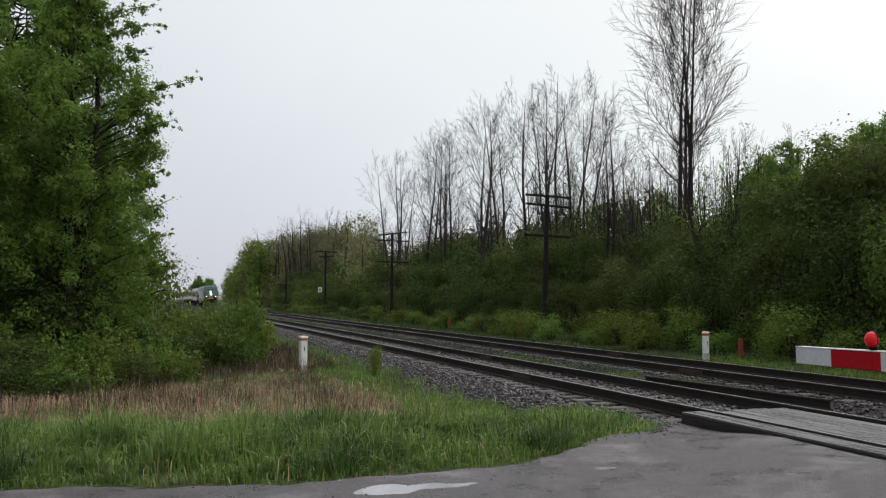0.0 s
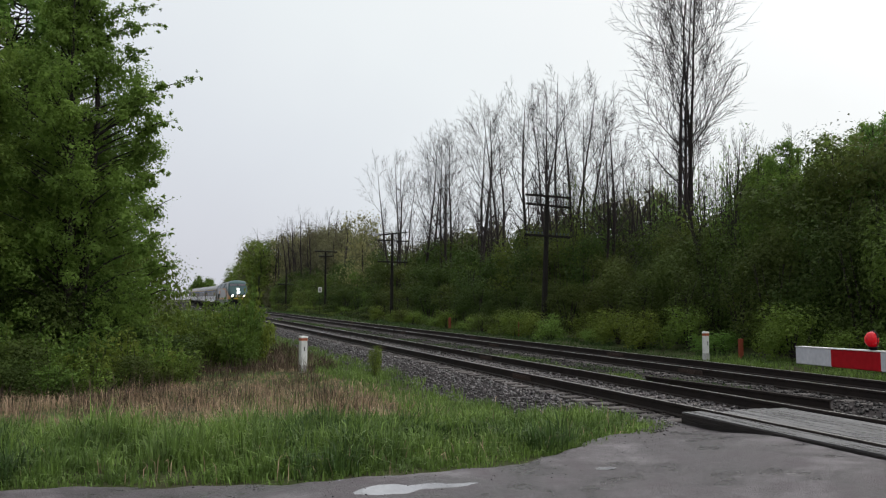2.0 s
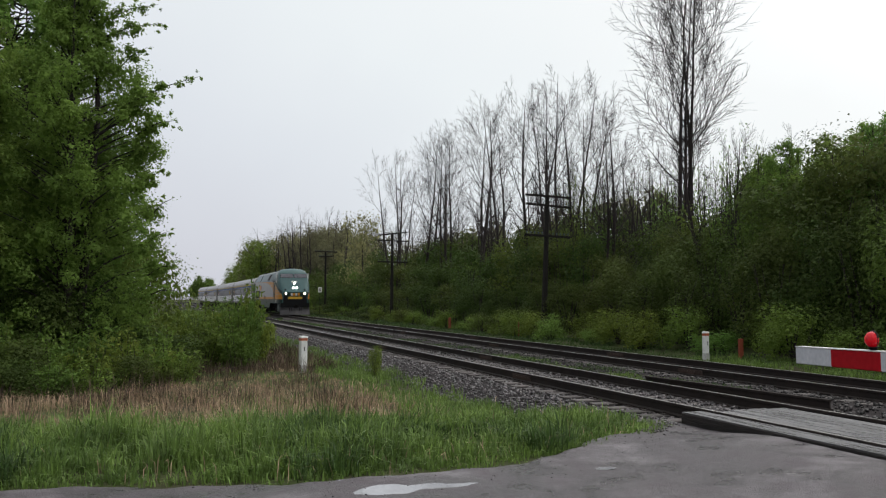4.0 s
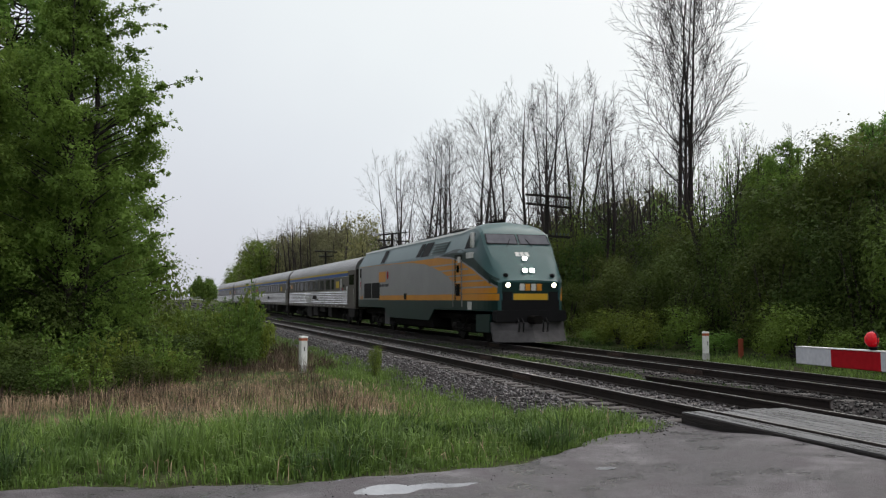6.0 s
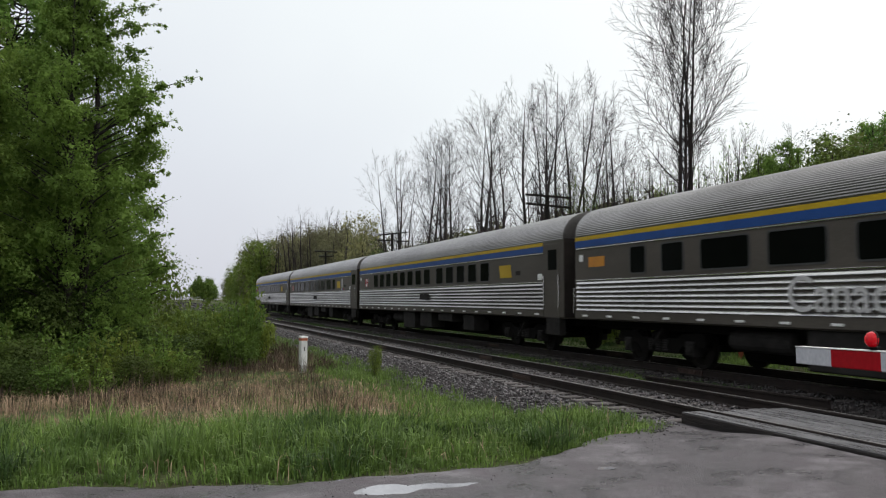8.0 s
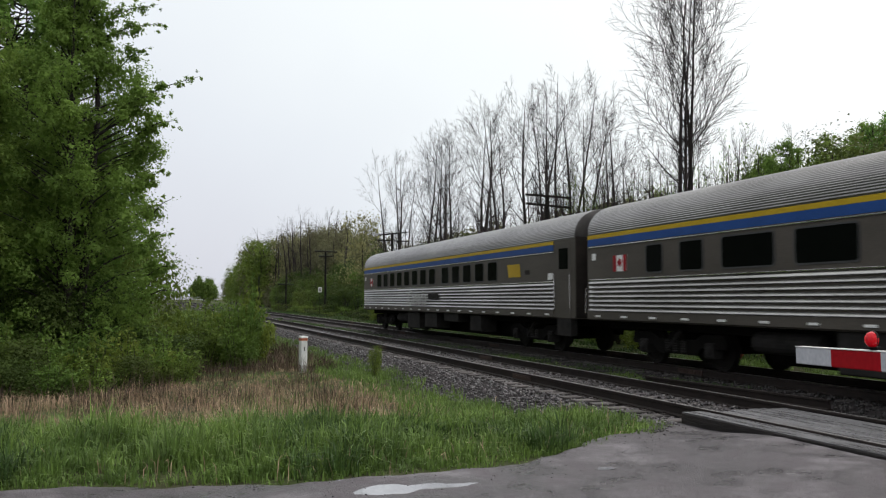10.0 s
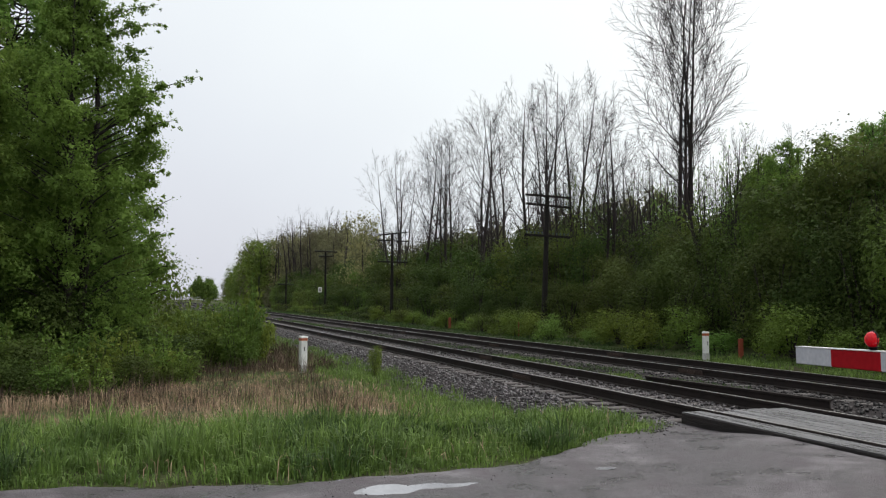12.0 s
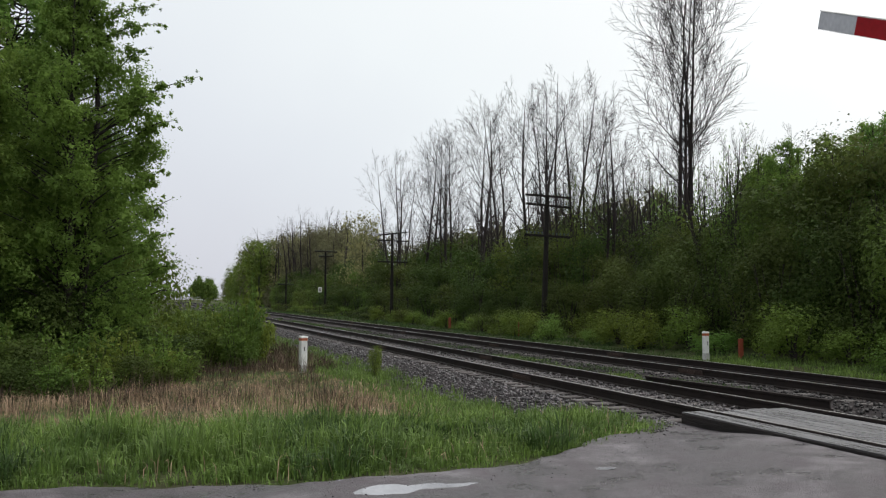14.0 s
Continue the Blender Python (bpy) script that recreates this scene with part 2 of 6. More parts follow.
GOLD = material("golden_yellow_paint", (0.55, 0.33, 0.02), (0.48, 0.28, 0.018), scale=0.8, rough=0.36)
BLACK = material("black_grille", (0.008, 0.008, 0.009), rough=0.7, shine=0.15)
# grey base stands in for the sky reflected in the windscreen
SHIELD = material("windscreen_sky_grey", (0.13, 0.13, 0.145), (0.10, 0.10, 0.115), rough=0.2, shine=0.2, ior=1.25)
PLOUGH = material("worn_grey_plough", (0.058, 0.054, 0.058), (0.030, 0.028, 0.030), scale=2.5, rough=0.7)
LETTER = material("pale_lettering", (0.62, 0.62, 0.60), rough=0.5)
LETTER_DIM = material("worn_lettering", (0.60, 0.595, 0.59), (0.44, 0.435, 0.43), scale=3, rough=0.4)
FLAG_RED = material("flag_red", (0.34, 0.012, 0.018), rough=0.6, shine=0.15)
LAMP_ON = glowing("lit_headlight", (1.0, 0.93, 0.80), 90.0)
LAMP_WARM = glowing("lit_ditch_light", (1.0, 0.80, 0.52), 60.0)
LAMP_RED = material("lit_red_lens", (0.62, 0.007, 0.016), (0.34, 0.004, 0.009), scale=60, rough=0.25, glow=0.17, shine=0.3)


# ---- building tools ----
class Geo:
    """Points and faces of one mesh."""

    def __init__(self):
        self.v, self.f = [], []

    def add(self, pts, faces):
        o = len(self.v)
        self.v += [tuple(p) for p in pts]
        self.f += [tuple(i + o for i in q) for q in faces]
        return self

    def box(self, x0, x1, y0, y1, z0, z1, c=0.0):
        """A box; c: chamfer of its four long edges along x."""
        if c:
            prof = [(y0 + c, z0), (y1 - c, z0), (y1, z0 + c), (y1, z1 - c), (y1 - c, z1), (y0 + c, z1), (y0, z1 - c), (y0, z0 + c)]
            return self.sweep(prof, x0, x1)
        p = [(x, y, z) for x in (x0, x1) for y in (y0, y1) for z in (z0, z1)]
        return self.add(p, [(0, 1, 3, 2), (4, 6, 7, 5), (0, 4, 5, 1), (2, 3, 7, 6), (0, 2, 6, 4), (1, 5, 7, 3)])

    def sweep(self, prof, x0, x1, caps=True):
        """A closed (y, z) outline drawn out along x; counter-clockwise seen from +x."""
        n = len(prof)
        p = [(x0, y, z) for y, z in prof] + [(x1, y, z) for y, z in prof]
        q = [(i, (i + 1) % n, n + (i + 1) % n, n + i) for i in range(n)]
        if caps:
            q += [tuple(range(n - 1, -1, -1)), tuple(range(n, 2 * n))]
        return self.add(p, q)

    def strip(self, prof, x0, x1):
        """An open (y, z) line drawn out along x."""
        n = len(prof)
        p = [(x0, y, z) for y, z in prof] + [(x1, y, z) for y, z in prof]
        return self.add(p, [(i, i + 1, n + i + 1, n + i) for i in range(n - 1)])

    def loft(self, rings, caps=True):
        n = len(rings[0])
        p = [q for r in rings for q in r]
        q = [(k * n + i, k * n + (i + 1) % n, (k + 1) * n + (i + 1) % n, (k + 1) * n + i) for k in range(len(rings) - 1) for i in range(n)]
        if caps:
            q += [tuple(range(n - 1, -1, -1)), tuple((len(rings) - 1) * n + i for i in range(n))]
        return self.add(p, q)

    def tube(self, path, radii, n=8, caps=True):
        rings = []
        for i, c in enumerate(path):
            c = Vector(c)
            t = Vector(path[min(i + 1, len(path) - 1)]) - Vector(path[max(i - 1, 0)])
            t.normalize()
            u = t.cross(Vector((0.31, 0.87, 0.38)))
            if u.length < 0.1:
                u = t.cross(Vector((1, 0, 0)))
            u.normalize()
            w = t.cross(u)
            r = radii[i] if hasattr(radii, "__len__") else radii
            rings.append([tuple(c + (u * math.cos(2 * math.pi * k / n) + w * math.sin(2 * math.pi * k / n)) * r) for k in range(n)])
        return self.loft(rings, caps)

    def lathe(self, prof, axis="z", n=16, centre=(0, 0, 0)):
        """A (radius, height) line turned round an axis."""
        rings = []
        for r, h in prof:
            ring = []
            for k in range(n):
                a = 2 * math.pi * k / n
                c, s = r * math.cos(a), r * math.sin(a)
                p = {"z": (c, s, h), "x": (h, c, s), "y": (s, h, c)}[axis]
                ring.append(tuple(p[i] + centre[i] for i in range(3)))
            rings.append(ring)
        return self.loft(rings)

    def moved(self, m):
        self.v = [tuple(m @ Vector(p)) for p in self.v]
        return self

    def bent(self, f):
        self.v = [tuple(f(*p)) for p in self.v]
        return self


def mesh_of(name, g, *mats):
    me = bpy.data.meshes.new(name)
    me.from_pydata(g.v, [], g.f)
    for m in mats:
        me.materials.append(m)
    return me


def part(name, g, mat, parent=None, label="", smoothed=False):
    """One mesh object, under a thing or a part."""
    me = g if isinstance(g, bpy.types.Mesh) else mesh_of(name, g, mat)
    if smoothed:
        me.shade_smooth()
    ob = new(name, me)
    if parent:
        ob.parent = parent
    if label:
        ob["label"] = label
    return ob


def thing(name, m, label, category, group="", kind=""):
    ob = new(name)
    ob.empty_display_size = 0.3
    ob.matrix_world = m
    return tagged(ob, label, category, group, kind)


def quick_mesh(name, verts, faces, mat):
    """A large mesh from arrays: faces all of one size."""
    me = bpy.data.meshes.new(name)
    verts, faces = np.asarray(verts, np.float32), np.asarray(faces, np.int32)
    k = faces.shape[1]
    me.vertices.add(len(verts))
    me.vertices.foreach_set("co", verts.ravel())
    me.loops.add(faces.size)
    me.loops.foreach_set("vertex_index", faces.ravel())
    me.polygons.add(len(faces))
    me.polygons.foreach_set("loop_start", np.arange(0, faces.size, k, dtype=np.int32))
    me.update(calc_edges=True)
    me.materials.append(mat)
    return me


def plan_pose(s, l, z, turn=0.0):
    p = at(s, l, z)
    return pose(p.x, p.y, p.z, 0, 0, YAW + turn)


# ---- ground, road, ballast, tracks ----
def spaced(*runs):
    out = []
    for a, b, step in runs:
        out += list(np.arange(a, b - 1e-6, step))
    return out + [runs[-1][1]]


def sheet(name, ss, ls, height, mat, label, category, kind="structure"):
    """A ground sheet over the plan."""
    v, f = [], []
    for s in ss:
        for l in ls:
            v.append(at(s, l, height(s, l)))
    n = len(ls)
    for i in range(len(ss) - 1):
        for j in range(n - 1):
            f.append((i * n + j, i * n + j + 1, (i + 1) * n + j + 1, (i + 1) * n + j))
    me = quick_mesh(name, np.array([tuple(p) for p in v]), np.array(f), mat)
    me.shade_smooth()
    return tagged(new(name, me), label, category, kind=kind)


sheet("ground", spaced((-1600, -200, 200), (-200, -12, 12), (-12, 20, 0.4), (20, 60, 1.0), (60, 300, 8), (300, 600, 30), (600, 3000, 300)),
      spaced((-2500, -100, 200), (-100, -20, 6), (-20, 12, 0.4), (12, 60, 4), (60, 100, 20), (100, 2500, 240)), soil, SOIL,
      "rough soil with thin grass and leaf litter", "ground")


def road_height(s, l):
    z = -0.175 + 0.02 * noise.noise((s * 0.5, l * 0.5, 9)) + 0.006 * noise.noise((s * 2.2, l * 2.2, 2)) + 0.004 * noise.noise((s * 8.0, l * 5.0, 6))
    # shallow dips that hold rain
    ws, wl_ = s + 0.16 * noise.noise((s * 2.6, l * 2.6, 21)), l + 0.34 * noise.noise((s * 2.2, l * 2.2, 31))
    for ps, pl, d, rs, rl in PUDDLES:
        z -= d * math.exp(-(((ws - ps) / rs) ** 2 + ((wl_ - pl) / rl) ** 2))
    z += 0.125 * smooth(1.35, -0.35, s) * smooth(-7.6, -5.9, l)
    edge = road_edge(l) + 0.5 * smooth(-8.6, -6.8, l) - s
    z -= 0.10 * smooth(0.35, -0.1, edge) if l < -5.7 else 0.0
    z -= 0.10 * smooth(-7.6, -8.1, s)
    return z


# s, l, depth and reach of the dips that hold rain
PUDDLES = ((-0.76, -10.55, 0.026, 0.30, 0.42), (-0.72, -10.0, 0.012, 0.12, 0.45), (-0.60, -8.15, 0.010, 0.035, 0.055))


def build_road():
    ss = list(np.arange(0.0, 1.001, 0.0125))
    ls = spaced((-60, -20, 2), (-20, -5.53, 0.08))
    v, f = [], []
    n = len(ls)
    for a in ss:
        for l in ls:
            s = -8.1 + a * (road_edge(l) + 0.12 + 0.55 * smooth(-8.6, -6.8, l) + 8.1)
            v.append(tuple(at(s, l, road_height(s, l))))
    for i in range(len(ss) - 1):
        for j in range(n - 1):
            f.append((i * n + j, i * n + j + 1, (i + 1) * n + j + 1, (i + 1) * n + j))
    me = quick_mesh("road", np.array(v), np.array(f), ASPHALT)
    me.shade_smooth()
    road = tagged(new("road", me), "wet worn grey asphalt road with broken grassy edge", "road", kind="structure")
    far = Geo()
    far.box(2.1, 60, -8.1, 0.0, -0.40, -0.10).bent(lambda x, y, z: at(y, x, z))
    tagged(new("road_beyond", mesh_of("road_beyond", far, ASPHALT)), "grey asphalt road beyond the tracks", "road", kind="structure")
    # rain water standing in the dips
    for ps, pl, d, rs, rl in (PUDDLES[0], PUDDLES[2]):
        g = Geo()
        level = road_height(ps, pl) + 0.016 * d / 0.026
        ring = [at(ps + 2.0 * rs * math.sin(2 * math.pi * i / 40), pl + 2.2 * rl * math.cos(2 * math.pi * i / 40), level) for i in range(40)]
        g.add(ring, [tuple(range(40))])
        tagged(new("puddle", mesh_of("puddle", g, PUDDLE)), "shallow rain puddle, partly mirroring the sky, partly coloured sky-pale", "puddle", kind="structure")


build_road()


def bed_height(s, l):
    a = near_l(s)
    z = -0.232 + 0.034 * smooth(a - 1.0, a - 0.6, l)
    z -= 0.27 * smooth(a - 1.45, a - 2.75, l)
    z -= 0.30 * smooth(1.5, 2.9, l)
    z -= 0.07 * smooth(a + 1.3, a + 1.9, l) * smooth(-1.3, -1.9, l)
    z += 0.018 * noise.noise((s * 4.0, l * 4.0, 1)) + 0.012 * noise.noise((s * 11.0, l * 11.0, 5))
    if s < 2.2 and l < a - 1.0:
        z -= 0.16 * smooth(2.2, 1.6, s)
    return z + rise(s)


def build_bed():
    ss = spaced((-200, -12, 8), (-12, -1, 1.0), (-1, 20, 0.16), (20, 60, 0.5), (60, 200, 4), (200, 400, 10))
    v, f = [], []
    n = 84
    for s in ss:
        a = near_l(s)
        for j in range(n):
            l = a - 2.8 + (2.95 + 2.8 - a) * j / (n - 1)
            v.append(tuple(at(s, l, bed_height(s, l))))
    for i in range(len(ss) - 1):
        for j in range(n - 1):
            f.append((i * n + j, i * n + j + 1, (i + 1) * n + j + 1, (i + 1) * n + j))
    me = quick_mesh("ballast_bed", np.array(v), np.array(f), GRAVEL)
    tagged(new("ballast_bed", me), "grey crushed stone ballast bed under both tracks", "ballast", kind="structure")


build_bed()

RAIL_PROF = [(-0.07, -0.175), (0.07, -0.175), (0.07, -0.163), (0.012, -0.145), (0.012, -0.045), (0.036, -0.035), (0.036, -0.006), (0.030, 0.0), (-0.030, 0.0),
             (-0.036, -0.006), (-0.036, -0.035), (-0.012, -0.045), (-0.012, -0.145), (-0.07, -0.163)]
TIE_G = Geo().box(-1.3, 1.3, -0.115, 0.115, -0.36, -0.18, 0.012)
TIE_MESH = mesh_of("tie", TIE_G, TIE)
PLATE_G = Geo()
for side in (-1, 1):
    PLATE_G.box(side * 0.753 - 0.17, side * 0.753 + 0.17, -0.09, 0.09, -0.181, -0.168)
    for dx in (-0.095, 0.095):
        PLATE_G.box(side * 0.753 + dx - 0.014, side * 0.753 + dx + 0.014, -0.05, -0.02, -0.17, -0.15)
        PLATE_G.box(side * 0.753 + dx - 0.014, side * 0.753 + dx + 0.014, 0.02, 0.05, -0.17, -0.15)


def build_track(name, middle, label, first, last, crossing):
    """A track: two rails on wooden ties with plates and joint bars; in the track's space x runs across, y along."""
    t = thing(name, plan_pose(0, 0, 0), label, "railway track", group="tracks", kind="structure")
    ss = spaced((-210, 0, 15), (0, 60, 1.5), (60, 300, 6), (300, 420, 20))
    for o in (-0.753, 0.753):
        g = Geo().loft([[(middle(s) + o + x, s, z + rise(s)) for x, z in RAIL_PROF] for s in ss])
        r = part("rail", g, RAIL, t, "dark rusty steel rail")
        top, worn = Geo(), (0.031 if name == "far_track" else 0.023)
        pts, fs = [], []
        for i, s in enumerate(ss):
            pts += [(middle(s) + o - worn, s, rise(s) + 0.002), (middle(s) + o + worn, s, rise(s) + 0.002)]
            if i:
                fs.append((2 * i - 2, 2 * i - 1, 2 * i + 1, 2 * i))
        part("running_surface", top.add(pts, fs), RAIL_TOP, r, "worn bright running surface")
        for s in (8.3, 20.2, 32.1, 44.0):
            s += (o > 0) * 5.9
            g = Geo()
            for sx in (-1, 1):
                g.box(-0.46, 0.46, sx * 0.022 - 0.012, sx * 0.022 + 0.012, -0.148, -0.040, 0.004)
                for b in (-0.36, -0.2, -0.07, 0.07, 0.2, 0.36):
                    g.box(b - 0.018, b + 0.018, sx * 0.046 - 0.014, sx * 0.046 + 0.014, -0.112, -0.076)
            j = part("joint_bar", g, BAR, r, "rust-brown bolted joint bar")
            j.location = (middle(s) + o, s, rise(s))
            j.rotation_euler = (0, 0, math.pi / 2)
    rng = random.Random(4)
    rest = Geo()
    plates = Geo()
    s = -205.0
    while s < 300:
        s += 0.53
        jog = (rng.uniform(-0.06, 0.06), rng.uniform(-0.03, 0.03), rng.uniform(-0.012, 0.004), rng.uniform(-0.025, 0.025))
        slope = (middle(s + 0.5) - middle(s - 0.5))
        m = Matrix.Translation((middle(s) + jog[0], s + jog[1], rise(s) + jog[2])) @ Matrix.Rotation(-slope + jog[3], 4, "Z")
        if first < s < last:
            ob = part("tie", TIE_MESH, None, t)
            ob.matrix_local = m
            plates.add([m @ Vector(p) for p in PLATE_G.v], PLATE_G.f)
        elif not (crossing and -9 < s < 1.8) and s < 150:
            rest.add([m @ Vector(p) for p in TIE_G.v], TIE_G.f)
    part("tie_plates", plates, RAIL, t, "rusty tie plates and spikes")
    far = part("further_ties", rest, TIE, t)
    far["kind"] = "stuff"
    return t


build_track("near_track", near_l, "rusty railway track on weathered wooden ties", 1.95, 75, True)
build_track("far_track", lambda s: 0.0, "main railway track with bright worn rails on wooden ties", -0.4, 75, True)


def build_crossing(name, middle, end, label):
    """Timber crossing planks between and beside a track's rails."""
    t = thing(name, plan_pose(0, middle, 0), label, "level crossing", group="crossing planking", kind="structure")
    rng = random.Random(9)
    for lo, hi, n in ((-0.625, 0.625, 4), (-1.20, -0.835, 1), (0.835, 1.2, 1)):
        if hi > 1 and end > 0:
            continue
        w = (hi - lo) / n
        for i in range(n):
            x0, x1 = lo + i * w + 0.003, lo + (i + 1) * w - 0.003
            e = end + rng.uniform(-0.12, 0.10) * (n > 1)
            for y0, y1 in ((-9.3, -3.62), (-3.6, e)):
                g = Geo().box(y0, y1, x0, x1, -0.175 if n > 1 else -0.21, (-0.030 if n > 1 else -0.024) + rng.uniform(-0.006, 0.004), 0.012)
                g.bent(lambda x, y, z: (y, x, z))
                ob = part("plank" if n > 1 else "beam", g, PLANK if n > 1 else TIMBER, t, "" if n > 1 else "dark creosoted timber beam")
                if n == 1:
                    part("worn_top", Geo().box(y0, y1, x0 + 0.012, x1 - 0.012, -0.022, -0.014).bent(lambda x, y, z: (y, x, z)), PLANK, ob, "pale worn top of the beam")
    return t


build_crossing("crossing_planks", -4.316, 1.85, "wet grey timber planks laid between and beside the rails")
build_crossing("crossing_planks", 0.0, -0.9, "grey timber planks laid between the far rails")

# a worn length of rail left lying between the tracks
spare = Geo().loft([[(x, y, z + 0.175) for x, z in RAIL_PROF] for y in (-2.38, 2.38)])
loose = thing("spare_rail", plan_pose(5.05, -2.30, -0.24 + 0.0, 5.4), "rusty spare length of rail lying between the tracks", "rail")
part("rail_length", spare, RAIL, loose)


# ---- loose stones ----
def stones(name, n, area, size, seed, label, mat=STONE):
    """Broken stone strewn over the plan; area gives s, l and z for n draws."""
    rng = np.random.default_rng(seed)
    p = area(rng, n)
    n = len(p)
    cube = np.array([(x, y, z) for x in (-1, 1) for y in (-1, 1) for z in (-1, 1)], float)
    sz = rng.uniform(size[0], size[1], (n, 1, 1)) * rng.uniform(0.55, 1.0, (n, 1, 3))
    v = cube[None] * sz * rng.uniform(0.45, 1.0, (n, 8, 1))
    a, b = rng.uniform(0, 6.28, n), rng.uniform(-0.7, 0.7, n)
    ca, sa, cb, sb = np.cos(a), np.sin(a), np.cos(b), np.sin(b)
    rot = np.stack([np.stack([ca, -sa * cb, sa * sb], -1), np.stack([sa, ca * cb, -ca * sb], -1), np.stack([0 * a, sb, cb], -1)], 1)
    v = np.einsum("nij,nkj->nki", rot, v) + p[:, None, :]
    f = np.array([(0, 1, 3, 2), (4, 6, 7, 5), (0, 4, 5, 1), (2, 3, 7, 6), (0, 2, 6, 4), (1, 5, 7, 3)])
    f = (f[None] + (np.arange(n) * 8)[:, None, None]).reshape(-1, 4)
    return tagged(new(name, quick_mesh(name, v.reshape(-1, 3), f, mat)), label, "ballast stones", kind="stuff")


def shoulder(rng, n):
    out = []
    for _ in range(n):
        s = 1.9 + 40 * rng.random() ** 1.7
        l = near_l(s) + rng.uniform(-2.55, 2.0)
        if abs(l - near_l(s)) < 1.3 and ((s - 0.11 + 0.13) % 0.53) < 0.26 and rng.random() < (0.6 if l > near_l(s) - 0.75 else 0.96):
            continue
        if min(abs(l - near_l(s) - 0.753), abs(l - near_l(s) + 0.753)) < 0.09:
            continue
        out.append(tuple(at(s, l, bed_height(s, l) + rng.uniform(-0.005, 0.022))))
    return np.array(out)


def middle_strip(rng, n):
    out = []
    for _ in range(n):
        s = -0.5 + 45 * rng.random() ** 1.5
        l = rng.uniform(-2.4, 2.6)
        if min(abs(l - 0.753), abs(l + 0.753)) < 0.09:
            continue
        out.append(tuple(at(s, l, bed_height(s, l) + rng.uniform(-0.005, 0.02))))
    return np.array(out)


stones("ballast_stones", 21000, shoulder, (0.020, 0.046), 3, "grey and brown broken ballast stones beside the near track")
stones("road_edge_gravel", 260, lambda rng, n: np.array([tuple(at(s, l, road_height(s, l) + 0.006)) for s, l in ((road_edge(l) + rng.normal(0.22, 0.2), l) for l in rng.uniform(-6.4, -5.6, n))]), (0.010, 0.026), 5, "loose gravel where the road meets the ballast")
stones("road_grit", 160, lambda rng, n: np.array([tuple(at(s, l, road_height(s, l) + 0.002)) for s, l in ((road_edge(l) - abs(rng.normal(0.0, 0.7)), l) for l in rng.uniform(-12.5, -5.6, n))]), (0.004, 0.012), 6, "scattered grit on the road")
stones("ballast_stones", 11000, middle_strip, (0.022, 0.045), 4, "grimy broken ballast stones round the far track, train shade in their colour", GRIMY_SHADED_STONE)


# ---- grass ----
def blades(name, n, area, height, width, lean, mat, seed, label, tuft=0.0):
    """Grass: single bent blades, standing in tufts; area gives rows of x, y, z and a height factor."""
    rng = np.random.default_rng(seed)
    per = 14 if tuft else 1
    p = area(rng, n // per)
    if tuft:
        lift = rng.uniform(0.55, 1.35, len(p))
        off = rng.normal(0, tuft, (len(p), per, 2))
        a = np.arctan2(off[..., 1], off[..., 0]).ravel() + rng.normal(0, 0.7, len(p) * per)
        q = np.repeat(p, per, 0)
        q[:, :2] += off.reshape(-1, 2)
        q[:, 3] *= np.repeat(lift, per)
        p = q
    else:
        a = rng.uniform(0, 2 * np.pi, len(p))
    n = len(p)
    h = rng.uniform(height[0], height[1], n) * p[:, 3]
    d = np.stack([np.cos(a), np.sin(a), 0 * a], -1)
    side = np.stack([-np.sin(a), np.cos(a), 0 * a], -1)
    turn = rng.uniform(-0.8, 0.8, n)
    side = side * np.cos(turn)[:, None] + d * np.sin(turn)[:, None]
    ln = rng.uniform(0.15, 1.0, n) ** 1.3 * lean
    w = rng.uniform(width[0], width[1], n)[:, None]
    up = np.array([0, 0, 1.0])
    base = p[:, :3]
    mid = base + up * (h * 0.58)[:, None] + d * (h * ln * 0.25)[:, None]
    tip = base + up * (h * (1 - 0.45 * ln))[:, None] + d * (h * ln)[:, None]
    v = np.stack([base - side * w / 2, base + side * w / 2, mid - side * w * 0.45, mid + side * w * 0.45, tip], 1)
    f = np.array([(0, 1, 3), (0, 3, 2), (2, 3, 4)])
    f = (f[None] + (np.arange(n) * 5)[:, None, None]).reshape(-1, 3)
    return tagged(new(name, quick_mesh(name, v.reshape(-1, 3), f, mat)), label, "grass", kind="stuff")


def field(lo, hi, keep, tall=lambda s, l: 1.0):
    """Draws over a stretch of the plan, kept where keep says so."""
    def area(rng, n):
        out = []
        while len(out) < n:
            s, l = rng.uniform(lo[0], hi[0]), rng.uniform(lo[1], hi[1])
            if rng.random() > keep(s, l):
                continue
            z = soil(s, l) if not (near_l(s) - 2.7 < l < 2.9) else bed_height(s, l)
            if s < 3.0 and l < -5.7:
                z = max(z, -0.25)
            q = at(s, l, z - 0.02)
            t = tall(s, l) * (0.75 + 0.5 * noise.noise((s * 1.1, l * 1.1, 7)))
            out.append((q.x, q.y, q.z, max(0.2, t)))
        return np.array(out)
    return area


def verge_line(l):
    """s at which the green verge gives way to straw."""
    return 4.1 + 0.32 * max(0.0, -10.3 - l) - 1.2 * smooth(-10.0, -8.6, l) + 0.5 * noise.noise((l * 0.9, 0, 0))


def green_verge(s, l):
    d = s - road_edge(l)
    if d < -0.06 or l > near_l(s) - (2.35 - 0.85 * smooth(5.5, 3.0, s)):
        return 0.0
    patch = 0.62 + 0.6 * noise.noise((s * 0.9, l * 0.9, 12))
    e = smooth(-0.06, 0.12, d)
    if l < -8.3:
        return e * patch * (1 - smooth(-0.5, 0.9, s - verge_line(l)))
    return e * max(0.55, patch)


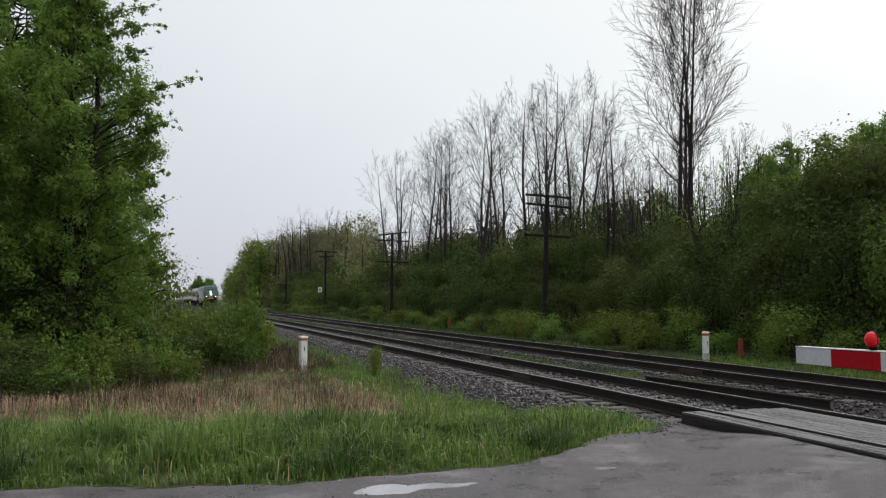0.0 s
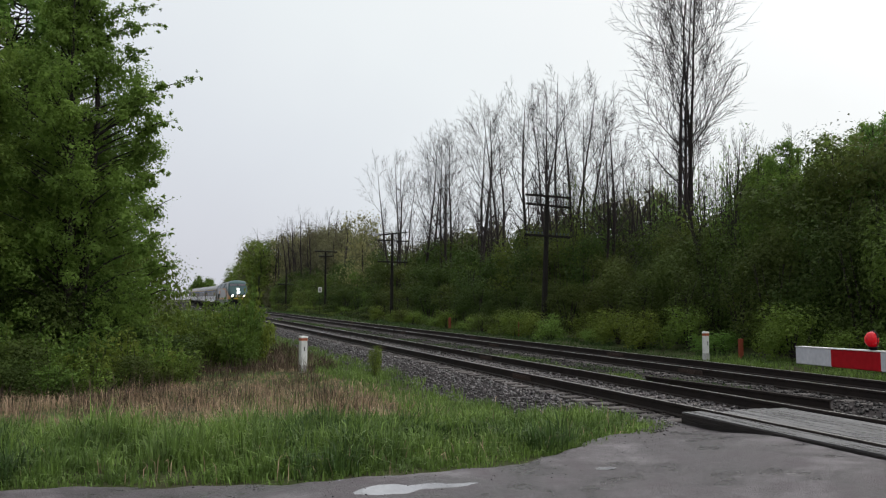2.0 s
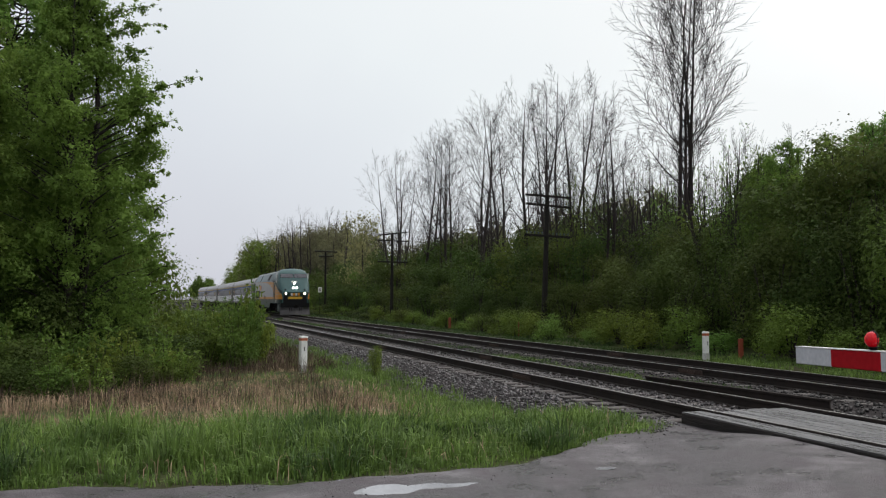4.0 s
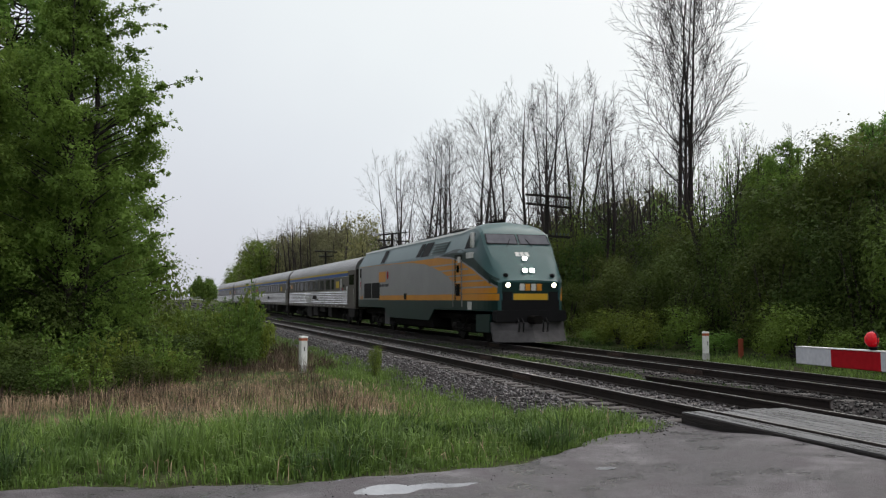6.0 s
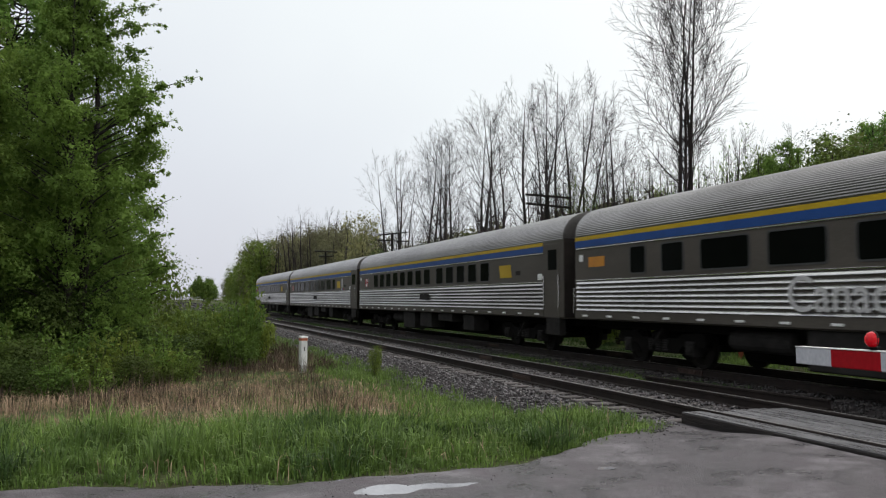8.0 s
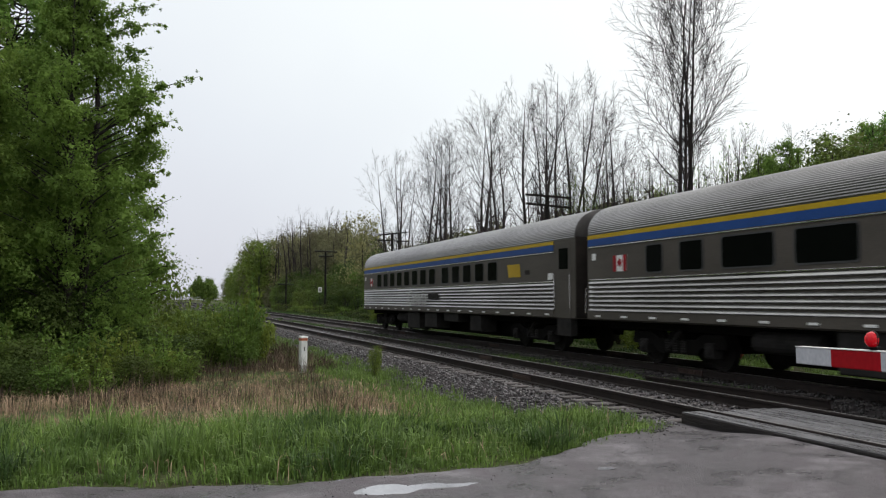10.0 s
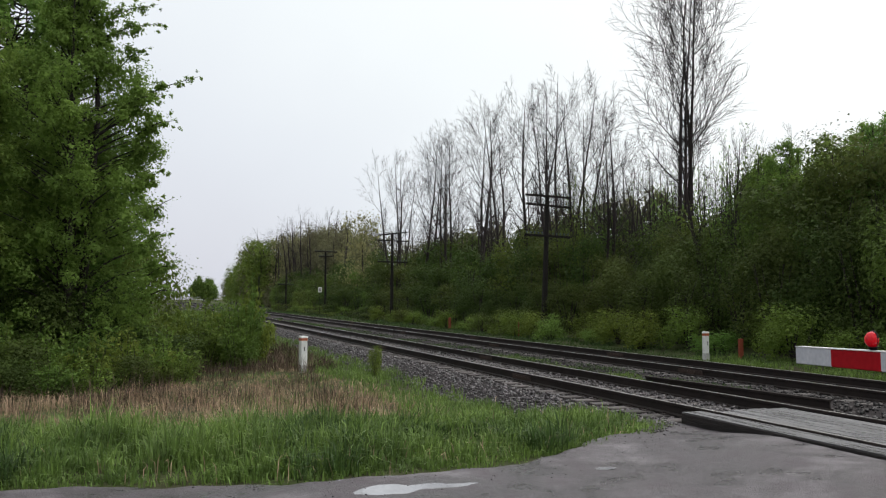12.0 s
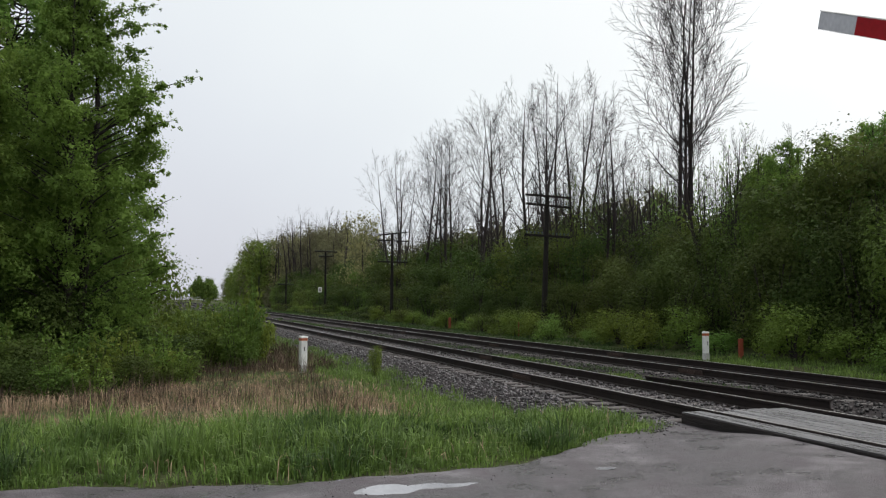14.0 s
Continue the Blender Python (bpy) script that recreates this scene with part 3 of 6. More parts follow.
def straw(s, l):
    if s < verge_line(l) - 0.7 or l > near_l(s) - 3.6 or l > -7.9:
        return 0.0
    return (0.5 + 0.7 * noise.noise((s * 0.7, l * 0.7, 20))) * (1 - 0.6 * smooth(13, 22, s))


blades("verge_grass", 38000, field((-0.2, -15.5), (7.0, -5.6), green_verge, lambda s, l: 0.45 + 0.75 * smooth(0.0, 1.2, s - road_edge(l)) * (1 - 0.66 * smooth(-9.4, -7.2, l))),
       (0.24, 0.52), (0.009, 0.022), 1.1, BLADE, 5, "lush fresh green grass on the road verge", 0.09)
blades("lush_tufts", 7000, field((0.2, -15.0), (4.2, -7.6), lambda s, l: green_verge(s, l) * max(0.15 if noise.noise((s * 0.8, l * 0.8, 61)) > 0.12 else 0.0, math.exp(-((s - 2.55) / 0.35) ** 2 - ((l + 10.45) / 0.55) ** 2))),
       (0.30, 0.56), (0.009, 0.02), 1.0, BLADE_DEEP, 25, "dark lush grass tufts in the verge", 0.08)
blades("verge_straw", 500, field((-0.2, -15.5), (6.0, -6.2), green_verge), (0.25, 0.5), (0.006, 0.012), 1.2, DRY, 15, "stray dry stalks in the verge grass")
blades("dry_grass", 26000, field((3.0, -19), (20, -7.6), straw, lambda s, l: 1.0 - 0.62 * smooth(8.5, 13.0, s)), (0.20, 0.58), (0.005, 0.012), 1.5, DRY, 6, "pale dry straw from last year", 0.14)
blades("dead_stalks", 5000, field((5.5, -20), (18, -8.6), lambda s, l: (0.3 + 0.9 * noise.noise((s * 0.6, l * 0.6, 44))) * (s > verge_line(l) + 2.4)),
       (0.25, 0.75), (0.006, 0.012), 0.7, BROWN, 16, "dead brown stalks at the foot of the thicket", 0.16)
blades("dead_stalks", 7000, field((15.5, -10.2), (30, -7.35), lambda s, l: 0.55 + 0.6 * noise.noise((s * 0.6, l * 0.6, 45))),
       (0.20, 0.60), (0.008, 0.016), 0.8, BROWN, 17, "dead brown stalks behind the line-side post", 0.16)
blades("low_grass", 8000, field((4.0, -19), (22, -7.4), lambda s, l: (0.35 + 0.8 * noise.noise((s * 0.5, l * 0.5, 33))) * (s > verge_line(l) - 1)),
       (0.12, 0.34), (0.006, 0.014), 0.9, BLADE, 7, "thin green grass growing through the straw", 0.10)
blades("ballast_edge_grass", 15000, field((2.0, -9.6), (48, -5.6), lambda s, l: (near_l(s) - 3.9 < l < near_l(s) - 2.2) * (0.6 + 0.6 * noise.noise((s * 0.8, l * 0.8, 2))) * (1 - 0.5 * smooth(15, 45, s))),
       (0.14, 0.34), (0.008, 0.018), 0.9, BLADE, 8, "green grass along the foot of the ballast", 0.08)
blades("track_weeds", 40000, field((5.5, -3.25), (70, -1.25), lambda s, l: max(0.0, min(1.0, 0.45 + 1.6 * noise.noise((s * 0.35, l * 0.9, 2)))) * smooth(-3.25, -2.9, l) * smooth(-1.25, -1.6, l)),
       (0.05, 0.14), (0.010, 0.020), 0.9, BLADE_DEEP, 9, "patchy low weeds between the tracks", 0.10)
blades("track_weeds", 9000, field((6.0, -3.3), (17, -1.5), lambda s, l: max(0.0, min(1.0, 0.5 + 1.5 * noise.noise((s * 0.4, l * 0.9, 8)))) * smooth(-3.3, -3.0, l) * smooth(-1.5, -1.8, l)),
       (0.05, 0.13), (0.012, 0.024), 0.9, BLADE, 11, "fresh green weeds between the tracks", 0.10)
blades("far_side_grass", 12000, field((-4.0, 2.6), (15, 5.4), lambda s, l: smooth(2.6, 3.3, l) * (0.75 + 0.6 * noise.noise((s * 0.5, l * 0.5, 2)))),
       (0.10, 0.26), (0.012, 0.024), 0.8, BLADE, 10, "green grass at the foot of the hedge", 0.12)
blades("far_side_grass", 12000, field((13, 2.6), (48, 5.4), lambda s, l: smooth(2.6, 3.3, l) * (0.6 + 0.7 * noise.noise((s * 0.5, l * 0.5, 2)))),
       (0.10, 0.24), (0.012, 0.024), 0.8, BLADE_DEEP, 12, "dull green grass at the foot of the hedge", 0.12)
blades("far_side_grass", 6000, field((45, 2.8), (130, 6.0), lambda s, l: smooth(2.8, 3.6, l)),
       (0.12, 0.34), (0.03, 0.06), 0.8, BLADE_DEEP, 11, "green grass along the far line side", 0.2)


# ---- trees and bushes ----
def leaf_mesh(name, blobs, n, size, mat, seed, hollow=0.55, corners=4, inner=0.0, ragged=0.62):
    """Single leaves spread through ragged clumps: blobs are rows of x, y, z, radius, height radius."""
    rng = np.random.default_rng(seed)
    blobs = np.array(blobs, float)
    wgt = blobs[:, 3] ** 2
    pick = rng.choice(len(blobs), n, p=wgt / wgt.sum())
    d = rng.normal(size=(n, 3))
    d /= np.linalg.norm(d, axis=1)[:, None]
    # twiggy outline: leaves gather along random spokes
    spokes = rng.normal(size=(len(blobs), 26, 3))
    spokes /= np.linalg.norm(spokes, axis=2)[:, :, None]
    near = spokes[pick, rng.integers(0, 26, n)]
    d = d * (1.17 - ragged) + near * ragged
    d /= np.maximum(1.0, np.linalg.norm(d, axis=1))[:, None]
    r = (hollow + (1.12 - hollow) * rng.random(n) ** 0.8) * rng.uniform(0.85, 1.1, n)
    c = blobs[pick]
    pos = c[:, :3] + d * r[:, None] * np.stack([c[:, 3], c[:, 3], c[:, 4]], -1)
    ln = rng.uniform(size * 0.6, size * 1.25, n)[:, None]
    # a backing of larger leaves inside each clump
    deep = rng.random(n) < inner
    pos = np.where(deep[:, None], c[:, :3] + d * rng.uniform(0.55, 0.86, n)[:, None] * np.stack([c[:, 3], c[:, 3], c[:, 4]], -1), pos)
    ln = np.where(deep[:, None], ln * 2.0, ln)
    nrm = d * 1.15 + rng.normal(size=(n, 3)) * 0.36 + np.array([0, 0, 0.45])
    nrm /= np.linalg.norm(nrm, axis=1)[:, None]
    ax = np.cross(nrm, rng.normal(size=(n, 3)))
    ax /= np.linalg.norm(ax, axis=1)[:, None]
    sd = np.cross(nrm, ax)
    if corners == 3:
        v = np.stack([pos + ax * ln * 0.5, pos - ax * ln * 0.26 + sd * ln * 0.34 - nrm * ln * 0.06, pos - ax * ln * 0.26 - sd * ln * 0.34 - nrm * ln * 0.06], 1)
        return quick_mesh(name, v.reshape(-1, 3), np.arange(n * 3).reshape(n, 3), mat)
    v = np.stack([pos - ax * ln * 0.5, pos + sd * ln * 0.30 + nrm * ln * 0.06, pos + ax * ln * 0.5 - nrm * ln * 0.08, pos - sd * ln * 0.30 + nrm * ln * 0.06], 1)
    v = v[:, :corners]
    return quick_mesh(name, v.reshape(-1, 3), np.arange(n * corners).reshape(n, corners), mat)


def bare_tree(seed, height, stems=1, lean=(0, 0), limbs=17, boughs=7, twigs=6, width=0.118, fine=0.0034, low=0.34, thick=1.0, fork=0.0, gap=0.12):
    """A leafless tree with upswept limbs that fill a rounded crown: heavy wood, twigs. Built at the origin, scaled to its height."""
    rng = random.Random(seed)
    heavy, thin = Geo(), Geo()

    def line(p, d, length, up, steps, wander):
        pts, d = [Vector(p)], Vector(d).normalized()
        for _ in range(steps):
            d = (d + Vector((rng.gauss(0, wander), rng.gauss(0, wander), up))).normalized()
            pts.append(pts[-1] + d * (length / steps))
        return pts

    def along(pts, u):
        i = min(len(pts) - 2, int(u * (len(pts) - 1)))
        return pts[i].lerp(pts[i + 1], u * (len(pts) - 1) - i), (pts[i + 1] - pts[i]).normalized()

    def aside(d, angle, turn):
        o = d.cross(Vector((math.cos(turn), math.sin(turn), 0.15)))
        o = o.normalized() if o.length > 0.05 else Vector((1, 0, 0))
        return d * math.cos(angle) + o * math.sin(angle)

    high = 0.0
    for k in range(stems):
        a = 6.28 * k / stems + rng.uniform(0, 1)
        o = Vector((math.cos(a), math.sin(a), 0)) * (gap * (stems > 1))
        h = height * (1.0 if k == 0 else rng.uniform(0.80, 0.98))
        stem = line(o, (lean[0] + o.x * fork, lean[1] + o.y * fork, 1), h, 0.02 + 0.06 * fork, 10, 0.035)
        r0 = height * thick * rng.uniform(0.0112, 0.0132)
        heavy.tube(stem, [max(fine * 1.6, r0 * (1 - 0.95 * (i / 10) ** 1.2)) for i in range(11)], 7, caps=False)
        high = max(high, stem[-1].z)
        n = max(6, int(limbs / stems ** 0.5))
        for j in range(n):
            u = low + (0.97 - low) * (j + rng.random()) / n
            p, d = along(stem, u)
            # limbs are longest a little above the lowest and shorten to the tip
            q = (u - low) / (1 - low)
            reach = height * width * 2.2 * rng.uniform(0.75, 1.2) * (0.72 + 0.56 * q if q < 0.5 else 0.14 + 0.86 * math.sqrt(2 - 2 * q))
            turn = 2.4 * j + rng.uniform(-0.5, 0.5)
            limb = line(p, aside(d, rng.uniform(0.50, 1.0), turn), reach, 0.115, 6, 0.08)
            r1 = max(fine * 1.5, r0 * (1 - 0.93 * u) * rng.uniform(0.36, 0.55))
            heavy.tube(limb, [max(fine * 1.2, r1 * (1 - 0.85 * i / 6)) for i in range(7)], 5, caps=False)
            for m in range(boughs):
                v = 0.22 + 0.76 * (m + rng.random()) / boughs
                p2, d2 = along(limb, v)
                length = reach * rng.uniform(0.30, 0.52) * (1.15 - 0.45 * v)
                bough = line(p2, aside(d2, rng.uniform(0.40, 0.75), turn + math.pi * m + rng.uniform(-0.9, 0.9)), length, 0.06, 3, 0.10)
                r2 = max(fine * 1.15, r1 * (1 - 0.8 * v) * 0.5)
                thin.tube(bough, [r2, r2 * 0.8, r2 * 0.65, fine], 3, caps=False)
                for w in range(twigs):
                    x = 0.2 + 0.8 * (w + rng.random()) / twigs
                    p3, d3 = along(bough, min(0.999, x))
                    twig = line(p3, aside(d3, rng.uniform(0.35, 0.75), rng.uniform(0, 6.28)), length * rng.uniform(0.30, 0.6), 0.05, 2, 0.10)
                    thin.tube((twig[0], twig[2]), [fine, fine * 0.6], 3, caps=False)
    shrink = Matrix.Scale(height / high, 4)
    return mesh_of("trunk", heavy.moved(shrink), BARK), mesh_of("crown", thin.moved(shrink), TWIG)


BARE = [bare_tree(11, 10, fine=0.0043), bare_tree(12, 10, 4, limbs=30, boughs=10, twigs=7, width=0.092, thick=0.50, low=0.36, fork=0.03, fine=0.0040, gap=0.22), bare_tree(13, 10, 2, (0.03, 0.02), fork=0.5, thick=0.8, fine=0.0043), bare_tree(14, 10, 5, (-0.01, 0.02), limbs=20, fork=1.0, thick=0.72, low=0.42, width=0.095, fine=0.004),
        bare_tree(15, 10, 1, width=0.105, fine=0.0043), bare_tree(16, 10, 2, (0.02, -0.03), fork=0.7, thick=0.8, fine=0.0043)]
# simpler ones for the depth of the wood
BARE += [bare_tree(17, 10, 1, limbs=11, boughs=5, twigs=3, fine=0.0052, low=0.2), bare_tree(18, 10, 2, limbs=12, boughs=5, twigs=3, fine=0.0052, low=0.2, fork=0.5), bare_tree(19, 10, 1, (0.04, 0), limbs=11, boughs=5, twigs=3, fine=0.0052, low=0.2)]
for b in BARE:
    b[0].shade_smooth()


def stand_bare(kind, s, l, height, turn, label, group="bare trees behind the hedge"):
    t = thing("bare_tree", plan_pose(s, l, soil(s, l) - 0.1, turn), label, "tree", group)
    t.scale = (height / 10,) * 3
    part("trunk", BARE[kind][0], None, t, "dark grey-brown trunk and limbs")
    part("crown", BARE[kind][1], None, t, "fine leafless twigs")["kind"] = "stuff"
    return t


def clump(seed, n, r, h, low=0.15, lump=(0.28, 0.52)):
    """Ragged bush outline: overlapping clumps."""
    rng = random.Random(seed)
    out = []
    for _ in range(n):
        a, u = rng.uniform(0, 6.28), rng.random() ** 0.6
        z = rng.uniform(low, 0.88) * h
        w = r * (1.0 - 0.55 * abs(z / h - 0.4))
        q = rng.uniform(*lump) * r
        out.append((math.cos(a) * u * w * 0.75, math.sin(a) * u * w * 0.75, z, q, q * rng.uniform(0.85, 1.4)))
    return out


def bush_kind(seed, n, leaf, mat, r=1.0, h=1.6, lumps=16, corners=3):
    """Stems and leaves of a bush about 2 wide and 1.8 high, at the origin."""
    rng = random.Random(seed)
    g = Geo()
    for _ in range(7):
        a = rng.uniform(0, 6.28)
        e = rng.uniform(0.2, 0.7)
        g.tube([(0.08 * math.cos(a), 0.08 * math.sin(a), 0), (e * 0.4 * math.cos(a), e * 0.4 * math.sin(a), h * 0.35), (e * 0.7 * math.cos(a + 0.3), e * 0.7 * math.sin(a + 0.3), h * 0.66)], [0.03, 0.02, 0.006], 5)
    return mesh_of("woody_base", g, BARK), leaf_mesh("foliage", clump(seed, lumps, r, h, 0.12, (0.28, 0.50)), n, leaf, mat, seed, 0.84, corners, 0.34, 0.3)


# near kinds, lighter kinds for the distance; each list runs mid-green, deep, yellow-green, deep, mid-green
SHADES = (LEAF, LEAF_DEEP, LEAF_LIGHT, LEAF_DEEP, LEAF_MID)
BUSH = [bush_kind(21 + i, 9500, 0.038, SHADES[i], 1.0, 2.9, 24) for i in range(5)]
BUSH += [bush_kind(26 + i, 3800, 0.058, SHADES[i], 1.0, 2.9, 22) for i in range(5)]


def shrub_kind(seed, shoots, per, leaf, mat, h=1.8, spread=1.0):
    """A shrub of upswept leafy shoots about 2 wide and 1.8 high, at the origin."""
    rng = random.Random(seed)
    nr = np.random.default_rng(seed)
    g = Geo()
    pos = []
    for _ in range(shoots):
        a, u = rng.uniform(0, 6.28), rng.random() ** 0.7
        top = h * rng.uniform(0.55, 1.0) * (1.05 - 0.45 * u)
        d = Vector((math.cos(a), math.sin(a), 0))
        foot = d * u * 0.35 * spread
        path = [foot, foot + d * u * 0.30 * spread + Vector((0, 0, top * 0.45)), foot + d * u * rng.uniform(0.5, 0.8) * spread + Vector((rng.gauss(0, 0.06), rng.gauss(0, 0.06), top))]
        g.tube(path, [0.016, 0.011, 0.003], 4, caps=False)
        for k in range(per):
            q = rng.uniform(0.22, 1.04)
            b = path[0].lerp(path[1], q * 2) if q < 0.5 else path[1].lerp(path[2], q * 2 - 1)
            w = 0.17 * (1.15 - q * 0.75)
            pos.append((b.x + rng.gauss(0, w), b.y + rng.gauss(0, w), max(0.05, b.z + rng.gauss(0, w * 0.6))))
    pos = np.array(pos)
    n = len(pos)
    ln = nr.uniform(leaf * 0.6, leaf * 1.3, n)[:, None]
    nrm = nr.normal(size=(n, 3)) * 0.6 + np.array([0, 0, 0.7])
    nrm /= np.linalg.norm(nrm, axis=1)[:, None]
    ax = np.cross(nrm, nr.normal(size=(n, 3)))
    ax /= np.linalg.norm(ax, axis=1)[:, None]
    sd = np.cross(nrm, ax)
    v = np.stack([pos - ax * ln * 0.5, pos + sd * ln * 0.28 + nrm * ln * 0.06, pos + ax * ln * 0.5 - nrm * ln * 0.08, pos - sd * ln * 0.28 + nrm * ln * 0.06], 1)
    return mesh_of("woody_base", g, BARK), quick_mesh("foliage", v.reshape(-1, 3), np.arange(n * 4).reshape(n, 4), mat)


SHRUB = [bush_kind(81 + i, 4200, 0.050, (LEAF_TREE, LEAF, LEAF_LIGHT, LEAF_TREE, LEAF_LIGHT)[i], 1.0, 1.6, 24, 3) for i in range(5)]
for i in (0, 1, 2, 3, 4):
    BUSH.append(SHRUB[i])
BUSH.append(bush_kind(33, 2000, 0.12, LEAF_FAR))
MID = [bush_kind(91 + i, 6800, 0.045, SHADES[i], 1.0, 2.9, 22) for i in range(5)]
BUSH += [shrub_kind(86, 34, 130, 0.034, LEAF_LIGHT, 1.8, 0.8), shrub_kind(87, 34, 130, 0.034, LEAF_TREE, 1.8, 0.9)]


def stand_bush(kind, s, l, width, height, turn, label, group="hedge beside the line", mid=False):
    t = thing("bush", plan_pose(s, l, soil(s, l) - 0.08, turn), label, "bush", group)
    t.scale = (width / 2, width / 2, height / (3.2 if kind < 10 else 1.8))
    kinds = MID if mid else BUSH
    part("woody_base", kinds[kind][0], None, t)
    part("foliage", kinds[kind][1], None, t)
    return t


def hedge():
    """The bank of bushes behind the far track: low in front, taller behind and towards the crossing."""
    rng = random.Random(31)
    words = ("mid-green leafy bush in the trackside hedge", "deep green dense bush in the trackside hedge", "yellow-green young bush in the trackside hedge",
             "deep green dense bush in the trackside hedge", "tall mid-green leafy bush in the trackside hedge")
    for row, (l0, step, h0, near) in enumerate(((5.3, 1.5, 1.05, 0.35), (7.2, 1.9, 3.4, 0.45), (8.9, 2.2, 5.1, 0.42), (11.2, 2.6, 6.5, 0.34), (14.5, 3.4, 7.2, 0.3), (17.5, 3.2, 8.2, 0.1))):
        s = -9.0
        while s < (125 + row * 10 if row < 5 else 75):
            grown = 1.0 + near * smooth(28, 12, s) + 0.13 * (row > 1) * smooth(24, 34, s) + 0.2 * noise.noise((s * 0.25, row, 1))
            h = h0 * grown * (rng.uniform(0.55, 1.5) if row == 0 else rng.uniform(0.82, 1.15))
            aside = 1.3 if row == 0 and 11.8 < s < 15.4 else 0.0
            k = rng.choice(((0, 1, 4, 3, 0, 4, 4, 0) if s < 17 else (0, 1, 3, 3, 1, 4, 1, 0)) if row else (2, 0, 2, 2, 0, 3) if s < 30 else (0, 1, 2, 3, 0, 2))
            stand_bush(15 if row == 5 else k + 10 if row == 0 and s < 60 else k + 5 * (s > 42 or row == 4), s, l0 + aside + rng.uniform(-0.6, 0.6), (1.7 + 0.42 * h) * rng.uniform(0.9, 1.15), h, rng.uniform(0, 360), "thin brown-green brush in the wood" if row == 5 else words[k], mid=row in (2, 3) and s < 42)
            s += step * rng.uniform(0.8, 1.25) * (1 + 0.010 * max(0, s))


hedge()

# bare trees that rise out of the hedge: kind, s, l, height, turn
for k, s, l, h, turn, words in (
        (1, 24.5, 10.7, 19.6, 20, "tall bare tree with several dark stems"), (4, 21.3, 9.5, 9.0, 140, "slender bare tree beside the tall one"), (2, 20.6, 10.5, 8.4, 200, "slender leaning bare tree"),
        (4, 26.5, 9.8, 8.6, 80, "slender bare tree among the hedge"), (2, 29.7, 9.5, 11.8, 10, "bare tree with upswept limbs"), (3, 36.6, 10.0, 15.1, 250, "tall bare tree with forked stems"),
        (5, 33.6, 9.8, 13.1, 120, "bare tree with upswept limbs"), (0, 40.2, 10.0, 14.3, 33, "bare tree with upswept limbs"), (4, 42.4, 11.0, 14.1, 300, "slender bare tree among the hedge"),
        (2, 45.0, 10.0, 14.6, 77, "bare tree with upswept limbs"), (0, 49.4, 10.0, 16.2, 190, "tall bare tree with upswept limbs"), (4, 52.0, 11.5, 14.3, 222, "slender bare tree among the hedge"),
        (5, 55.8, 10.0, 15.1, 15, "bare tree with upswept limbs"), (2, 59.0, 11.0, 14.8, 195, "bare tree with upswept limbs"), (0, 62.6, 10.0, 15.5, 95, "bare tree with upswept limbs"),
        (3, 70.6, 10.0, 16.0, 60, "bare tree with forked stems"), (4, 66.0, 11.5, 14.4, 5, "slender bare tree among the hedge"), (4, 38.6, 12.5, 13.2, 305, "slender bare tree among the hedge")):
    stand_bare(k, s, l, h, turn, words)
_r = random.Random(77)
for i in range(52):
    s = 23 + i * 1.24 + _r.uniform(-1, 1)
    stand_bare(_r.choice((6, 7, 8)), s, _r.uniform(12, 24), _r.uniform(7.0, 11.5), _r.uniform(0, 360), "slender bare tree in the wood behind the hedge", "bare wood")

for i in range(34):
    s = 21.6 + i * 0.42
    stand_bare(_r.choice((6, 7, 8)), s, _r.uniform(10.6, 15.0), _r.uniform(6.4, 9.2), _r.uniform(0, 360), "slender bare sapling in the thicket", "bare wood")

for i in range(46):
    s = 24 + i * 0.98 + _r.uniform(-0.5, 0.5)
    stand_bare(_r.choice((6, 7, 8)), s, _r.uniform(11.5, 19.0), _r.uniform(5.8, 8.2) + 0.02 * s, _r.uniform(0, 360), "bare sapling in the thicket behind the hedge", "bare wood")

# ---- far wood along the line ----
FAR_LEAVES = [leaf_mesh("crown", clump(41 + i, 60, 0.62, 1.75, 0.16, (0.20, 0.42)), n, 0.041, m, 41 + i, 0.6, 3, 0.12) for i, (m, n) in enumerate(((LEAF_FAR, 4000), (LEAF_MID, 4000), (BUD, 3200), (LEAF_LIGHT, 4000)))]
_d = random.Random(49)
_dome = []
for _ in range(150):
    a, v, u = _d.uniform(0, 6.28), _d.uniform(-1.0, 1.0), 0.2 + 0.55 * _d.random()
    q = _d.uniform(0.16, 0.26)
    _dome.append((math.cos(a) * u * (1 - v ** 4) ** 0.5, math.sin(a) * u * (1 - v ** 4) ** 0.5, 0.74 + 0.9 * u * v, q, q))
ROUND = leaf_mesh("crown", _dome, 15000, 0.075, LEAF_MID, 49, 0.6, 3, 0.2)
_r = random.Random(55)
_stem = mesh_of("trunk", Geo().tube([(0, 0, 0), (0.02, 0.01, 0.7), (0, 0.03, 1.4)], [0.022, 0.016, 0.006], 6), BARK)


def stand_leafing(k, s, l, width, h, words, group="far wood along the line"):
    t = thing("leafing_tree", plan_pose(s, l - bend(s), soil(s, l) - 0.1, _r.uniform(0, 360)), words, "tree", group)
    t.scale = (width / 1.25, width / 1.25, h / 1.85)
    part("trunk", _stem, None, t)
    part("crown", FAR_LEAVES[k] if k < 4 else ROUND, None, t)


KINDS = ("brown-green tree in the far wood, colour paled for haze", "green tree in the far wood", "tree just breaking into pale leaf", "yellow-green tree in the far wood")


